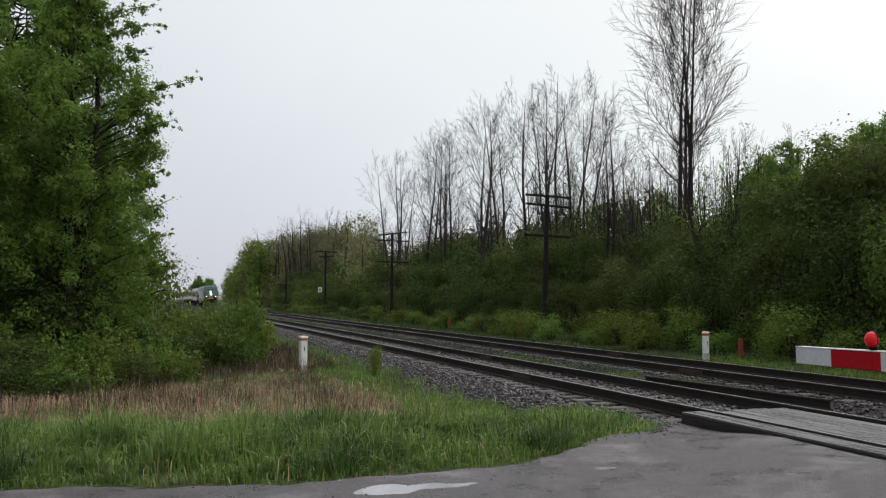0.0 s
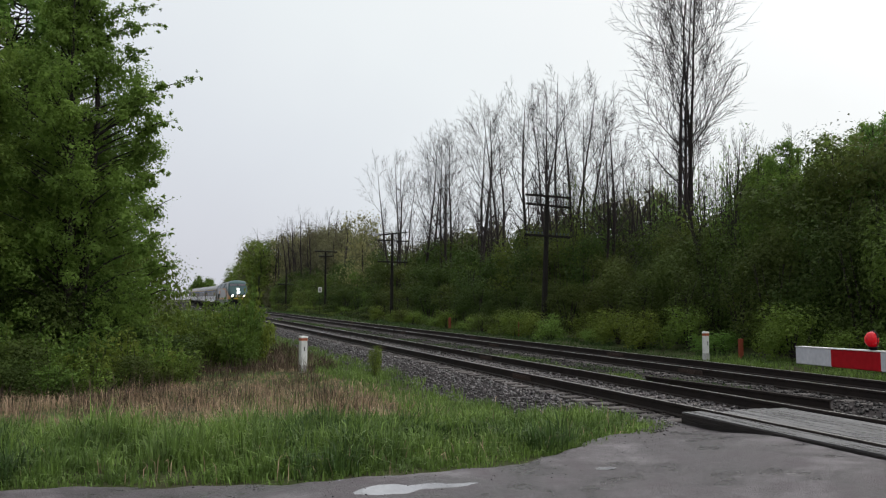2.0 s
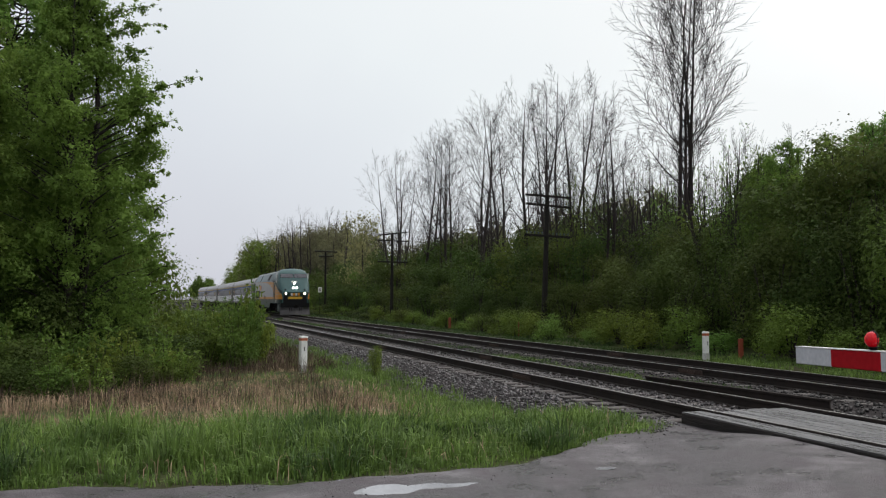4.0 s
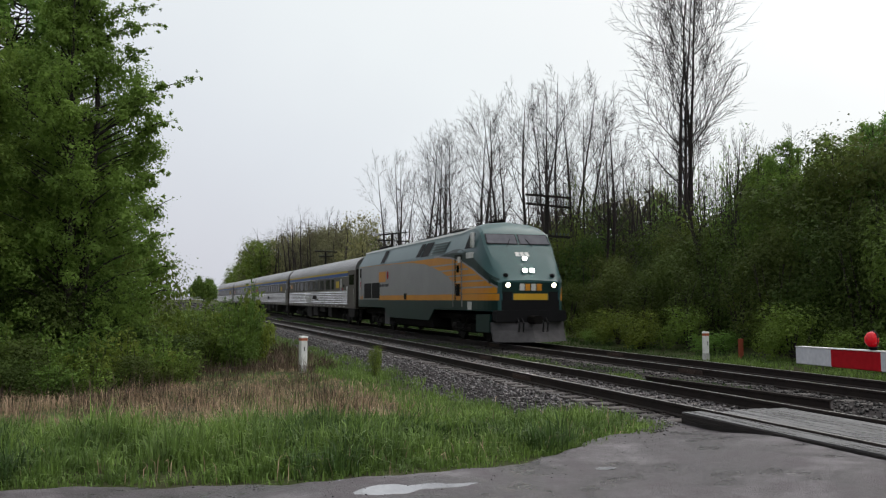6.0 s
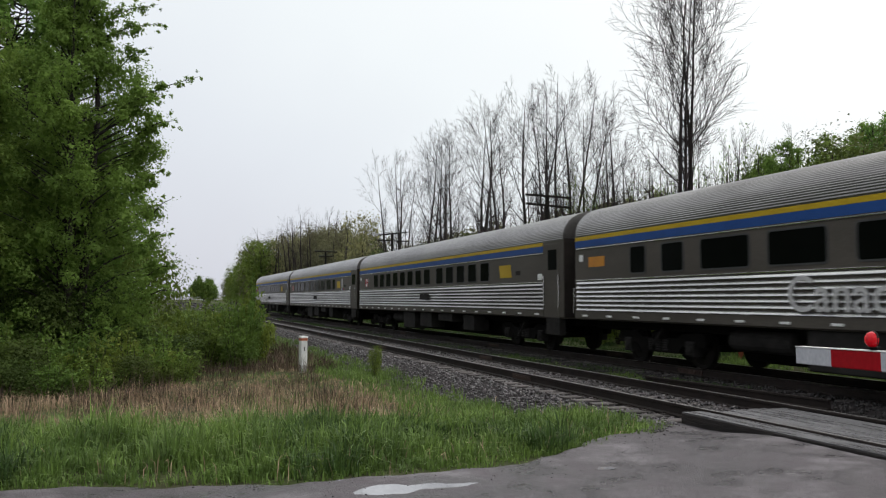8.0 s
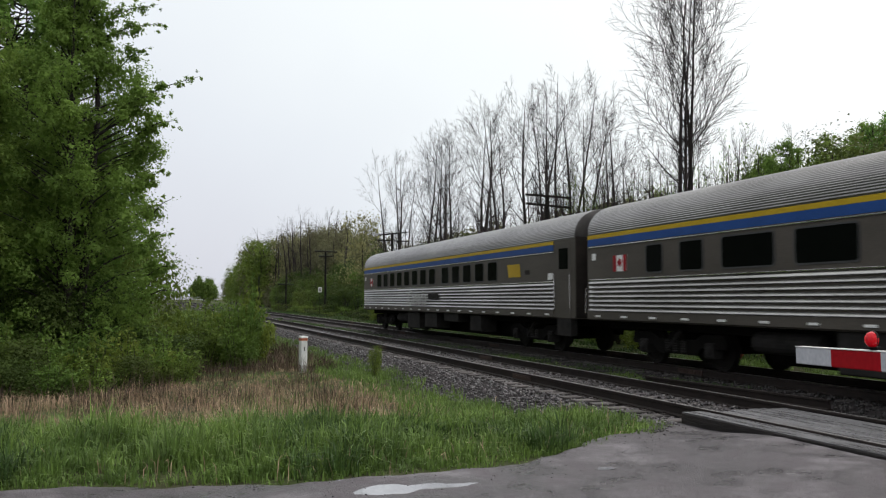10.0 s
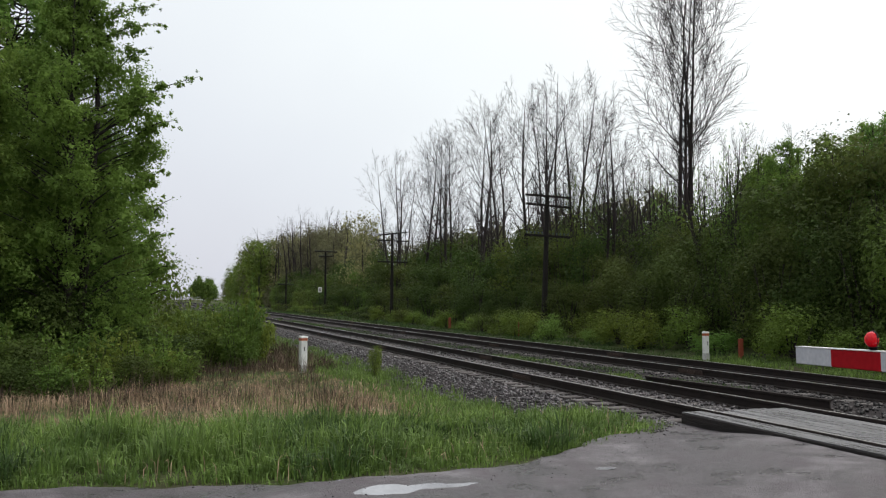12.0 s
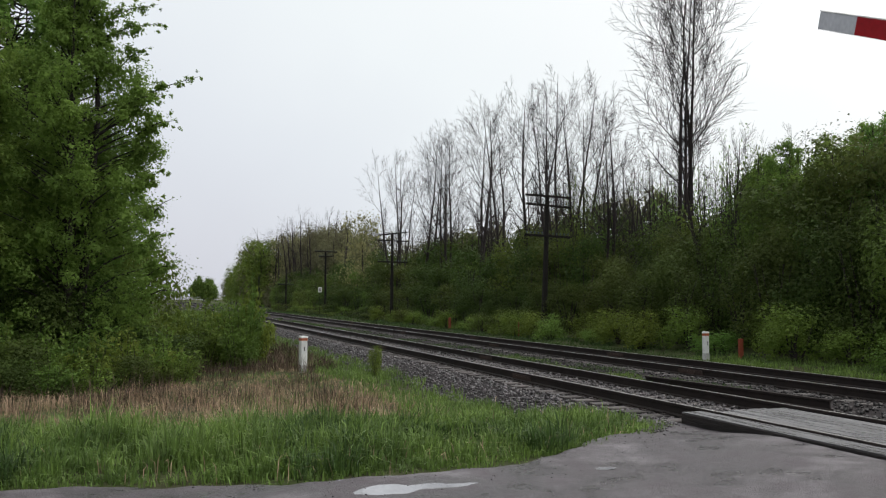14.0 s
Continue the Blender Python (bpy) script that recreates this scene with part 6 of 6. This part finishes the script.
def locomotive():
    t = thing("locomotive", pose(0, 0, 0), "green, grey and orange diesel locomotive with lit headlights", "locomotive")
    X = lambda u: 10.5 - u
    us = [0.50, 0.62, 0.8, 1.0, 1.25, 1.5, 1.65, 1.75, 1.85, 1.95, 2.1, 2.3, 2.5, 2.7, 3.0, 3.6, 4.4, 6.0, 9.0, 12.0, 15.0, 18.0, 20.0, 20.5]

    def ring(u):
        w, s, c, k = curve_at(HALF, u), curve_at(SHOULDER, u), curve_at(CROWN, u), curve_at(CROWN_HALF, u)
        e = smooth(1.78, 2.3, u)        # the roof is arched behind the windscreen
        h = [(w - 0.03, 1.16), (w, 1.20), (w, (1.20 + s) / 2), (w, s - 0.02), (skin(u, s + 0.06), s + 0.06), (k + 0.02, c - 0.10 - 0.08 * e), (k - 0.08, c - 0.02 - 0.05 * e), (k - 0.35, c + 0.02 * e), (0.0, c + 0.03 + 0.07 * e)]
        return [(X(u), -y, z) for y, z in h] + [(X(u), y, z) for y, z in h[-2::-1]]
    body = part("body", Geo().loft([ring(u)[::-1] for u in us]), TEAL, t, "glossy teal carbody")
    body.data.shade_smooth()
    body.data.set_sharp_from_angle(angle=radians(22))

    def band(name, u0, u1, lo, hi, mat, out=0.006, n=24, label=""):
        """A painted field on both sides between two height lines."""
        cuts = sorted(set([round(u0 + (u1 - u0) * i / n, 4) for i in range(n + 1)] + [u for u in us if u0 < u < u1]))
        for side in (-1, 1):
            g, p, q = Geo(), [], []
            for i, u in enumerate(cuts):
                a, b = (lo(u) if callable(lo) else lo), (hi(u) if callable(hi) else hi)
                b = max(b, a + 0.002)
                for j in range(4):
                    z = a + (b - a) * j / 3
                    p.append((X(u), side * (skin(u, z) + out), z))
                if i:
                    q += [(4 * i - 4 + j, 4 * i - 3 + j, 4 * i + 1 + j, 4 * i + j) for j in range(3)]
            part(name, g.add(p, q), mat, body, label)

    top = ((0.55, 1.98), (1.2, 2.28), (2.22, 2.66), (3.4, 2.98), (4.6, 3.18), (6.3, 3.30), (9.0, 3.31), (13.0, 3.34), (20.3, 3.40))
    low = ((3.6, 1.86), (4.4, 2.25), (5.2, 2.55), (6.3, 2.80), (8.0, 3.10), (10.0, 3.245), (13.0, 3.312), (20.3, 3.385))
    edge = lambda u: curve_at(top, u)
    foot = lambda u: curve_at(low, u)
    band("grey_field", 3.4, 20.46, 1.58, edge, SILVER, 0.004, label="light grey painted side")
    band("orange_sweep", 3.4, 20.46, foot, edge, ORANGE, 0.007, 40, label="orange painted sweep")
    band("orange_sweep_front", 0.58, 3.42, 1.80, edge, ORANGE, 0.007, label="orange painted sweep")
    band("orange_band", 0.52, 15.9, 1.55, 1.78, ORANGE, 0.009, label="orange lower band")
    band("dark_skirt", 0.56, 20.46, 1.19, 1.55, DARK_TEAL, 0.010, label="dark green skirt")
    band("sweep_edge", 0.56, 6.8, edge, lambda u: edge(u) + 0.07, SILVER, 0.012, label="light grey line along the sweep")
    band("dark_sweep", 0.56, 3.42, edge, lambda u: edge(u) + 0.30 + 0.20 * smooth(0.3, 3.0, u), DARK_TEAL, 0.008, label="dark green sweep along the nose")
    band("dark_sweep_rear", 3.42, 6.8, edge, lambda u: edge(u) + 0.50 * smooth(6.8, 3.4, u), DARK_TEAL, 0.008)
    for k in range(5):
        z = 2.02 + 0.235 * k
        u1 = 3.6 + 0.62 * k + 0.7 * (k > 2)
        u0 = [0.75, 1.25, 1.95, 2.75, 3.9][k]
        band("pale_stripe", u0, u1 + 0.4, z - 0.025, z + 0.035, SILVER, 0.010, 16)
    def patch(u0, u1, z0, z1, side, out, slant=0.0):
        g, pts, fs = Geo(), [], []
        for i in range(5):
            for j in range(5):
                z = z0 + (z1 - z0) * j / 4
                u = u0 + (u1 - u0) * i / 4 + slant * (1 - j / 4)
                pts.append((X(u), side * (skin(u, z) + out), z))
        for i in range(4):
            for j in range(4):
                fs.append((5 * i + j, 5 * i + j + 1, 5 * i + j + 6, 5 * i + j + 5))
        return g.add(pts, fs)

    # pale band painted in for sky sheen along the roof edge; upper windows and grilles
    band("roof_edge_sheen", 2.6, 20.46, lambda u: curve_at(CROWN, u) - 0.17, lambda u: curve_at(CROWN, u) - 0.09, LETTER, 0.034)
    for u0, u1, z0, z1 in ((15.05, 15.80, 3.44, 4.10), (8.80, 9.42, 3.46, 4.06), (7.58, 8.66, 3.44, 4.06)):
        for side in (-1, 1):
            part("upper_panel", patch(u0, u1, z0, z1, side, 0.016, -0.18 if u0 > 15 else 0.03), BLACK, body, "black slanted intake panel")
    for i in range(9):
        z = 3.46 + 0.06 * i
        for side in (-1, 1):
            g = Geo()
            y0, y1 = skin(6, z), skin(6, z + 0.035)
            g.add([(X(7.42), side * (y0 + 0.035), z), (X(5.55), side * (y0 + 0.035), z), (X(5.5), side * (y1 + 0.008), z + 0.04), (X(7.37), side * (y1 + 0.008), z + 0.04)], [(0, 1, 2, 3)])
            part("louvre", g, DARK_TEAL if i % 2 else TEAL, body)
    for side in (-1, 1):
        for u0, u1 in ((17.5, 19.1), (15.75, 17.35)):
            gr = part("rear_grille", Geo().box(X(u1), X(u0), side * 1.508 - 0.008, side * 1.508 + 0.008, 1.64, 2.46), BLACK, body, "black square grille")
            for k in range(6):
                z = 1.72 + k * 0.13
                part("grille_slat", Geo().box(X(u1) + 0.05, X(u0) - 0.05, side * 1.522 - 0.008, side * 1.522 + 0.008, z, z + 0.03), BOX_GREY, gr)
        # cab door and side window
        g = Geo().box(X(4.20), X(4.12), side * 1.514 - 0.012, side * 1.514 + 0.012, 1.55, 3.30).box(X(3.50), X(3.42), side * 1.514 - 0.012, side * 1.514 + 0.012, 1.55, 3.30)
        g.box(X(4.12), X(3.50), side * 1.514 - 0.012, side * 1.514 + 0.012, 3.24, 3.30)
        d = part("cab_door_frame", g, BOX_GREY, body, "dark frame of the cab side door")
        part("door_window", Geo().box(X(4.0), X(3.72), side * 1.522 - 0.004, side * 1.522 + 0.004, 2.62, 2.90), GLASS, d)
        part("kick_panel", Geo().box(X(4.04), X(3.62), side * 1.522 - 0.004, side * 1.522 + 0.004, 1.72, 2.18), UNDER, d)
        part("door_plate", Geo().box(X(3.86), X(3.56), side * 1.522 - 0.004, side * 1.522 + 0.004, 3.00, 3.22), LETTER_DIM, d)
        for u in (4.30, 3.30):
            part("grab_rail", Geo().tube([(X(u), side * 1.56, 1.3), (X(u), side * 1.57, 3.1)], 0.018, 6), SILVER, d)
        part("side_window", patch(2.45, 3.22, 3.50, 4.05, side, 0.014), GLASS, body, "dark cab side window")
        part("mirror", Geo().box(X(2.40), X(2.24), side * 1.50 - 0.05, side * 1.50 + 0.05, 3.50, 4.06, 0.02), LETTER, body, "pale wing mirror plate")
        part("number_bar", Geo().box(X(2.95), X(2.20), side * 1.512 - 0.005, side * 1.512 + 0.005, 3.12, 3.34), LETTER, body, "pale number bar")
        part("step_plate", Geo().box(X(2.78), X(2.38), side * 1.52 - 0.012, side * 1.52 + 0.012, 1.20, 1.50, 0.01), LETTER, body, "pale step plate")
        part("marker_box", Geo().box(X(11.2), X(10.84), side * 1.515 - 0.02, side * 1.515 + 0.02, 1.58, 1.86, 0.01), BLACK, body)
        # brand sign reduced to an orange block with a red tab
        part("sign_block", Geo().add([(X(u), side * 1.514, z) for u, z in ((15.88, 2.46), (14.55, 2.46), (14.45, 3.00), (15.88, 3.00))], [(0, 1, 2, 3)]), ORANGE, body, "orange sign")
        g = [(X(14.16 + (0.19, 0.14)[k % 2] * math.sin(q)), side * 1.515, 2.80 + (0.24, 0.18)[k % 2] * math.cos(q)) for k, q in enumerate(np.linspace(0, 2 * math.pi, 14, endpoint=False))]
        part("red_tab", Geo().add([(X(14.16), side * 1.515, 2.80)] + g, [(0, 1 + k, 1 + (k + 1) % 14) for k in range(14)]), FLAG_RED, body, "small red jagged mark")
        for u0, u1 in ((14.0, 14.72), (14.80, 15.30), (15.36, 15.80)):
            part("sign_line", Geo().box(X(u1), X(u0), side * 1.512 - 0.003, side * 1.512 + 0.003, 2.23, 2.36), PLOUGH, body, "worn dark lettering bar")
        # the skirt hangs lower between the bogies
        p = [(14.75, 1.20), (6.75, 1.20), (7.50, 0.70), (14.15, 0.70)]
        y0, y1 = side * 1.44, side * 1.508
        part("deep_skirt", Geo().add([(X(u), y0, z) for u, z in p] + [(X(u), y1, z) for u, z in p], [(0, 1, 2, 3), (7, 6, 5, 4), (0, 4, 5, 1), (1, 5, 6, 2), (2, 6, 7, 3), (3, 7, 4, 0)]), DARK_TEAL, t, "dark green skirt between the bogies")
        part("rear_recess", Geo().box(X(20.12), X(19.78), side * 1.508 - 0.006, side * 1.508 + 0.006, 2.78, 3.30, 0.01), UNDER, body, "dark rear side recess")
        part("rear_notice", Geo().box(X(20.02), X(19.88), side * 1.508 - 0.006, side * 1.508 + 0.006, 2.22, 2.58), FLAG_RED, body, "small red notice")
        part("notice_edge", Geo().box(X(20.04), X(19.86), side * 1.508 - 0.005, side * 1.508 + 0.005, 2.18, 2.62), LETTER, body)
        ld = part("rear_ladder", Geo().tube([(X(20.22), side * 1.47, 1.2), (X(20.22), side * 1.47, 0.42)], 0.02, 6).tube([(X(19.82), side * 1.47, 1.2), (X(19.82), side * 1.47, 0.42)], 0.02, 6), BOX_GREY, t, "dark steel rear steps")
        for k in range(3):
            part("rung", Geo().box(X(20.22), X(19.82), side * 1.47 - 0.06, side * 1.47 + 0.06, 0.43 + 0.26 * k, 0.46 + 0.26 * k), BOX_GREY, ld)
        part("rear_orange_mark", Geo().box(X(20.0), X(19.45), side * 1.508 - 0.006, side * 1.508 + 0.006, 1.58, 1.78), ORANGE, body, "orange mark")
        part("rear_rail", Geo().tube([(X(19.6), side * 1.55, 1.6), (X(19.6), side * 1.55, 3.2)], 0.02, 6), SILVER, body)
        part("fuel_tank_side", Geo().sweep([(side * 0.9 - 0.45, 0.42), (side * 0.9 + 0.45, 0.42), (side * 0.9 + 0.55, 0.75), (side * 0.9 + 0.55, 1.06), (side * 0.9 - 0.55, 1.06), (side * 0.9 - 0.55, 0.75)], X(13.2), X(7.2)), UNDER, t, "grimy fuel tank, shade darkened into its colour")
        part("battery_box", Geo().box(X(14.85), X(13.95), side * 1.2 - 0.25, side * 1.2 + 0.25, 0.34, 1.05, 0.02), PLOUGH, t, "grey equipment box")
        part("front_skirt", Geo().box(X(2.2), X(0.9), side * 1.36 - 0.05, side * 1.36 + 0.05, 0.40, 1.06, 0.02), DARK_TEAL, t)
        for k in range(3):
            part("cab_step", Geo().box(X(4.1), X(3.5), side * 1.45 - 0.10, side * 1.45 + 0.10, 0.45 + 0.25 * k, 0.49 + 0.25 * k), UNDER, t)
    # nose
    def on_nose(u, y, out):
        du = 0.05
        sl = Vector((-du * 2, 0, curve_at(CROWN, u + du) - curve_at(CROWN, u - du))).normalized()
        nrm = sl.cross(Vector((0, 1, 0)))
        if nrm.x < 0:
            nrm = -nrm
        return Vector((X(u), y, curve_at(CROWN, u) + 0.03)) + nrm * out
    for side in (-1, 1):
        q = [(1.50, 0.07), (1.51, 1.24), (1.76, 1.20), (1.76, 0.07)]
        inner = [on_nose(u, side * y, 0.014) for u, y in q]
        outer = [on_nose(u, side * y, 0.008) for u, y in ((1.48, 0.03), (1.49, 1.28), (1.78, 1.24), (1.78, 0.03))]
        fr = part("windscreen_frame", Geo().add(outer, [(0, 1, 2, 3)]), BLACK, body)
        part("windscreen", Geo().add(inner, [(0, 1, 2, 3)]), SHIELD, fr, "windscreen pane with reflected sky put in its grey")
        wp = part("wiper", Geo().tube([on_nose(1.42, side * 0.5, 0.03), on_nose(1.62, side * 0.32, 0.03)], 0.012, 5), BLACK, fr)

    def lamp(name, centre, way, r, mat, label):
        way = Vector(way).normalized()
        c = Vector(centre)
        h = part(name, Geo().tube([c - way * 0.02, c + way * 0.05, c + way * 0.06], [r * 1.25, r * 1.25, r * 1.15], 18), BLACK, body, label)
        part("lens", Geo().tube([c + way * 0.045, c + way * 0.068, c + way * 0.080], [r, r * 0.9, r * 0.4], 18), mat, h, "lit lens")
    for y in (-0.14, 0.14):
        lamp("headlight", on_nose(0.74, y, 0.02), (1, 0, 0.25), 0.082, LAMP_ON, "round lit headlight")
    lamp("upper_light", on_nose(1.06, 0.0, 0.02), (1, 0, 0.3), 0.075, LAMP_ON, "round lit upper light")
    for y in (-0.89, 0.89):
        lamp("ditch_light", (X(0.50), y, 2.09), (1, 0, 0), 0.078, LAMP_WARM, "round lit ditch light")
        part("light_pocket", Geo().box(X(0.51), X(0.485), y - 0.19, y + 0.19, 1.56, 1.86), BLACK, body)
        part("jack_box", Geo().lathe([(0.07, X(0.70)), (0.075, X(0.56)), (0.03, X(0.54))], "x", 12, (0, y * 1.02, 2.44)), BLACK, body)
    for k in range(3):
        a = [on_nose(1.27, -0.27 + 0.19 * k, 0.012), on_nose(1.27, -0.12 + 0.19 * k, 0.012), on_nose(1.39 - 0.0, -0.12 + 0.19 * k, 0.012), on_nose(1.39, -0.27 + 0.19 * k, 0.012)]
        a = [p - Vector((0, 0, 0.17)) + Vector((0.12, 0, 0)) for p in a]
        part("number_bar", Geo().add(a, [(0, 1, 2, 3)]), LETTER, body, "pale number bar")
    part("front_dark_field", Geo().box(X(0.50), X(0.49), -1.10, 1.10, 1.80, 2.19), DARK_TEAL, body)
    part("front_lower_field", Geo().box(X(0.50), X(0.488), -1.12, 1.12, 1.17, 1.56), BLACK, body, "black lower front")
    part("front_yellow_band", Geo().box(X(0.50), X(0.478), -0.66, 0.66, 1.57, 1.79), GOLD, body, "golden band across the nose")
    for k in range(4):
        part("sign_bar", Geo().box(X(0.49), X(0.475), -0.42 + 0.22 * k, -0.24 + 0.22 * k, 1.90, 2.14), LETTER if k % 2 == 0 else ORANGE, body, "pale front sign")
    # buffer beam, coupler, plough
    part("buffer_beam", Geo().box(X(0.75), X(0.42), -1.35, 1.35, 0.80, 1.20, 0.04), BLACK, t, "black buffer beam")
    # plain black block added to stand in for shade under the frame
    part("centre_gear_block", Geo().box(X(16.5), X(5.0), -0.55, 0.55, 0.26, 0.95, 0.06), UNDER, t, "plain black block added for shade under the frame")
    part("coupler", Geo().box(X(0.5), X(-0.15), -0.16, 0.16, 0.74, 1.02, 0.05), UNDER, t, "knuckle coupler")
    for y in (-0.55, -0.38, 0.38, 0.55):
        part("air_hose", Geo().tube([(X(0.45), y, 0.95), (X(0.25), y, 0.75), (X(0.28), y, 0.45)], 0.03, 7), BLACK, t)
    g = Geo()
    rows = []
    for y in (-1.40, -1.1, -0.6, 0.0, 0.6, 1.1, 1.40):
        k = 1 - (abs(y) / 1.4) ** 1.6
        rows.append([(X(0.72 - 0.32 * k), y, 0.78), (X(0.66 - 0.36 * k), y, 0.50), (X(0.50 - 0.45 * k), y, 0.10), (X(0.62 - 0.45 * k), y, 0.10), (X(0.80 - 0.36 * k), y, 0.50), (X(0.84 - 0.32 * k), y, 0.78)])
    part("plough", g.loft(rows), PLOUGH, t, "scuffed grey snow plough")
    part("front_platform", Geo().box(X(2.3), X(0.6), -1.25, 1.25, 0.82, 1.05, 0.03), UNDER, t)
    # roof
    horn = part("horn", Geo().box(X(3.75), X(3.1), -0.40, 0.15, 4.42, 4.50, 0.02), UNDER, body, "dark air horn cluster")
    for y, u in ((-0.3, 3.0), (-0.12, 2.9), (0.06, 3.05)):
        part("horn_bell", Geo().lathe([(0.03, X(3.6)), (0.035, X(u + 0.2)), (0.05, X(u + 0.08)), (0.09, X(u))], "x", 12, (0, y, 4.56)), UNDER, horn)
    for u0, u1, h in ((5.0, 6.6, 0.10), (8.2, 10.4, 0.05), (17.1, 18.5, 0.12)):
        part("roof_hatch", Geo().box(X(u1), X(u0), -0.8, 0.8, 4.33, 4.36 + h, 0.05), BOX_GREY, body)
    part("exhaust", Geo().box(X(12.9), X(12.0), -0.35, 0.35, 4.34, 4.50, 0.06), UNDER, body)
    part("rear_end", Geo().box(X(20.58), X(20.48), -0.62, 0.62, 1.1, 3.5, 0.06), UNDER, t, "black rear gangway")
    part("underframe", Geo().box(X(20.2), X(1.2), -1.1, 1.1, 0.80, 1.06, 0.03), UNDER, t)
    part("rear_coupler", Geo().box(X(20.95), X(20.2), -0.14, 0.14, 0.74, 1.0, 0.04), UNDER, t)
    bogie(t, X(3.92), 2.74, 0.508, LOCO_WHEELS)
    bogie(t, X(17.08), 2.74, 0.508, LOCO_WHEELS)
    return t


VEHICLES = [(locomotive(), 10.5, 6.58),
            (coach(WIDE, 20.0, 23.62, 0.45, (8.75, (12.08, 13.45)), False, "fluted stainless coach with wide windows and blue and yellow stripes", STEEL), 21.0 + 25.9 * 0.5, 9.07),
            (coach(EVEN, 20.9, 24.35, 0.45, None, True, "fluted stainless coach with even small windows and striped letterboard", DULL_STEEL), 21.0 + 25.9 * 1.5, 9.07),
            (coach(WIDE, 20.0, 24.1, 0.45, None, True, "fluted stainless coach with wide windows and a flag sign", DULL_STEEL), 21.0 + 25.9 * 2.5, 9.07),
            (coach(EVEN, 20.9, 24.35, 0.85, (9.5, (12.55, 13.9)), True, "last fluted stainless coach with flag sign and pale lettering", DULL_STEEL), 21.0 + 25.9 * 3.5, 9.07)]


def vehicle_pose(t, behind, half):
    """Pose of a rail vehicle whose middle is so far behind the train's front coupler."""
    s = SPEED * (PASS - t) + behind - 0.6 * smooth(6.9, 5.4, t) * smooth(1.5, 3.0, t)
    za, zb = rise(s - half), rise(s + half)
    p = at(s, 0.0, (za + zb) / 2)
    fwd = at(s - half, 0, za) - at(s + half, 0, zb)
    x = fwd.normalized()
    y = Vector((0, 0, 1)).cross(x).normalized()
    m = Matrix((x, y, x.cross(y))).transposed().to_4x4()
    m.translation = p
    return m


SPEED, PASS = 26.2537, 6.7069


def motions():
    """The train runs through at a steady pace; its wheels roll; the gate arm rises once it has gone."""
    for ob, behind, half in VEHICLES:
        walk(ob, [(0.5 * i, vehicle_pose(0.5 * i, behind, half)) for i in range(29)])
    for w, x, r in TURNING:
        n = int(14.0 * SPEED / r / 1.4) + 1
        walk(w, [(14.0 * i / n, pose(x, 0, r, 0, math.degrees(14.0 * i / n * SPEED / r), 0)) for i in range(n + 1)])
    for ob in (GATE_ARM,):
        rows = ((0.0, -1.46), (12.80, -1.46), (12.9, 0.35), (13.0, 2.17), (13.1, 3.75), (13.2, 5.7), (13.3, 7.9), (13.4, 9.9), (13.5, 12.1), (13.6, 14.3), (13.7, 16.44), (13.8, 18.55), (13.9, 20.75), (14.0, 22.92))
        walk(ob, [(t, Matrix.Translation(ARM_AT) @ Matrix.Rotation(radians(-a), 4, "Y")) for t, a in rows])


motions()
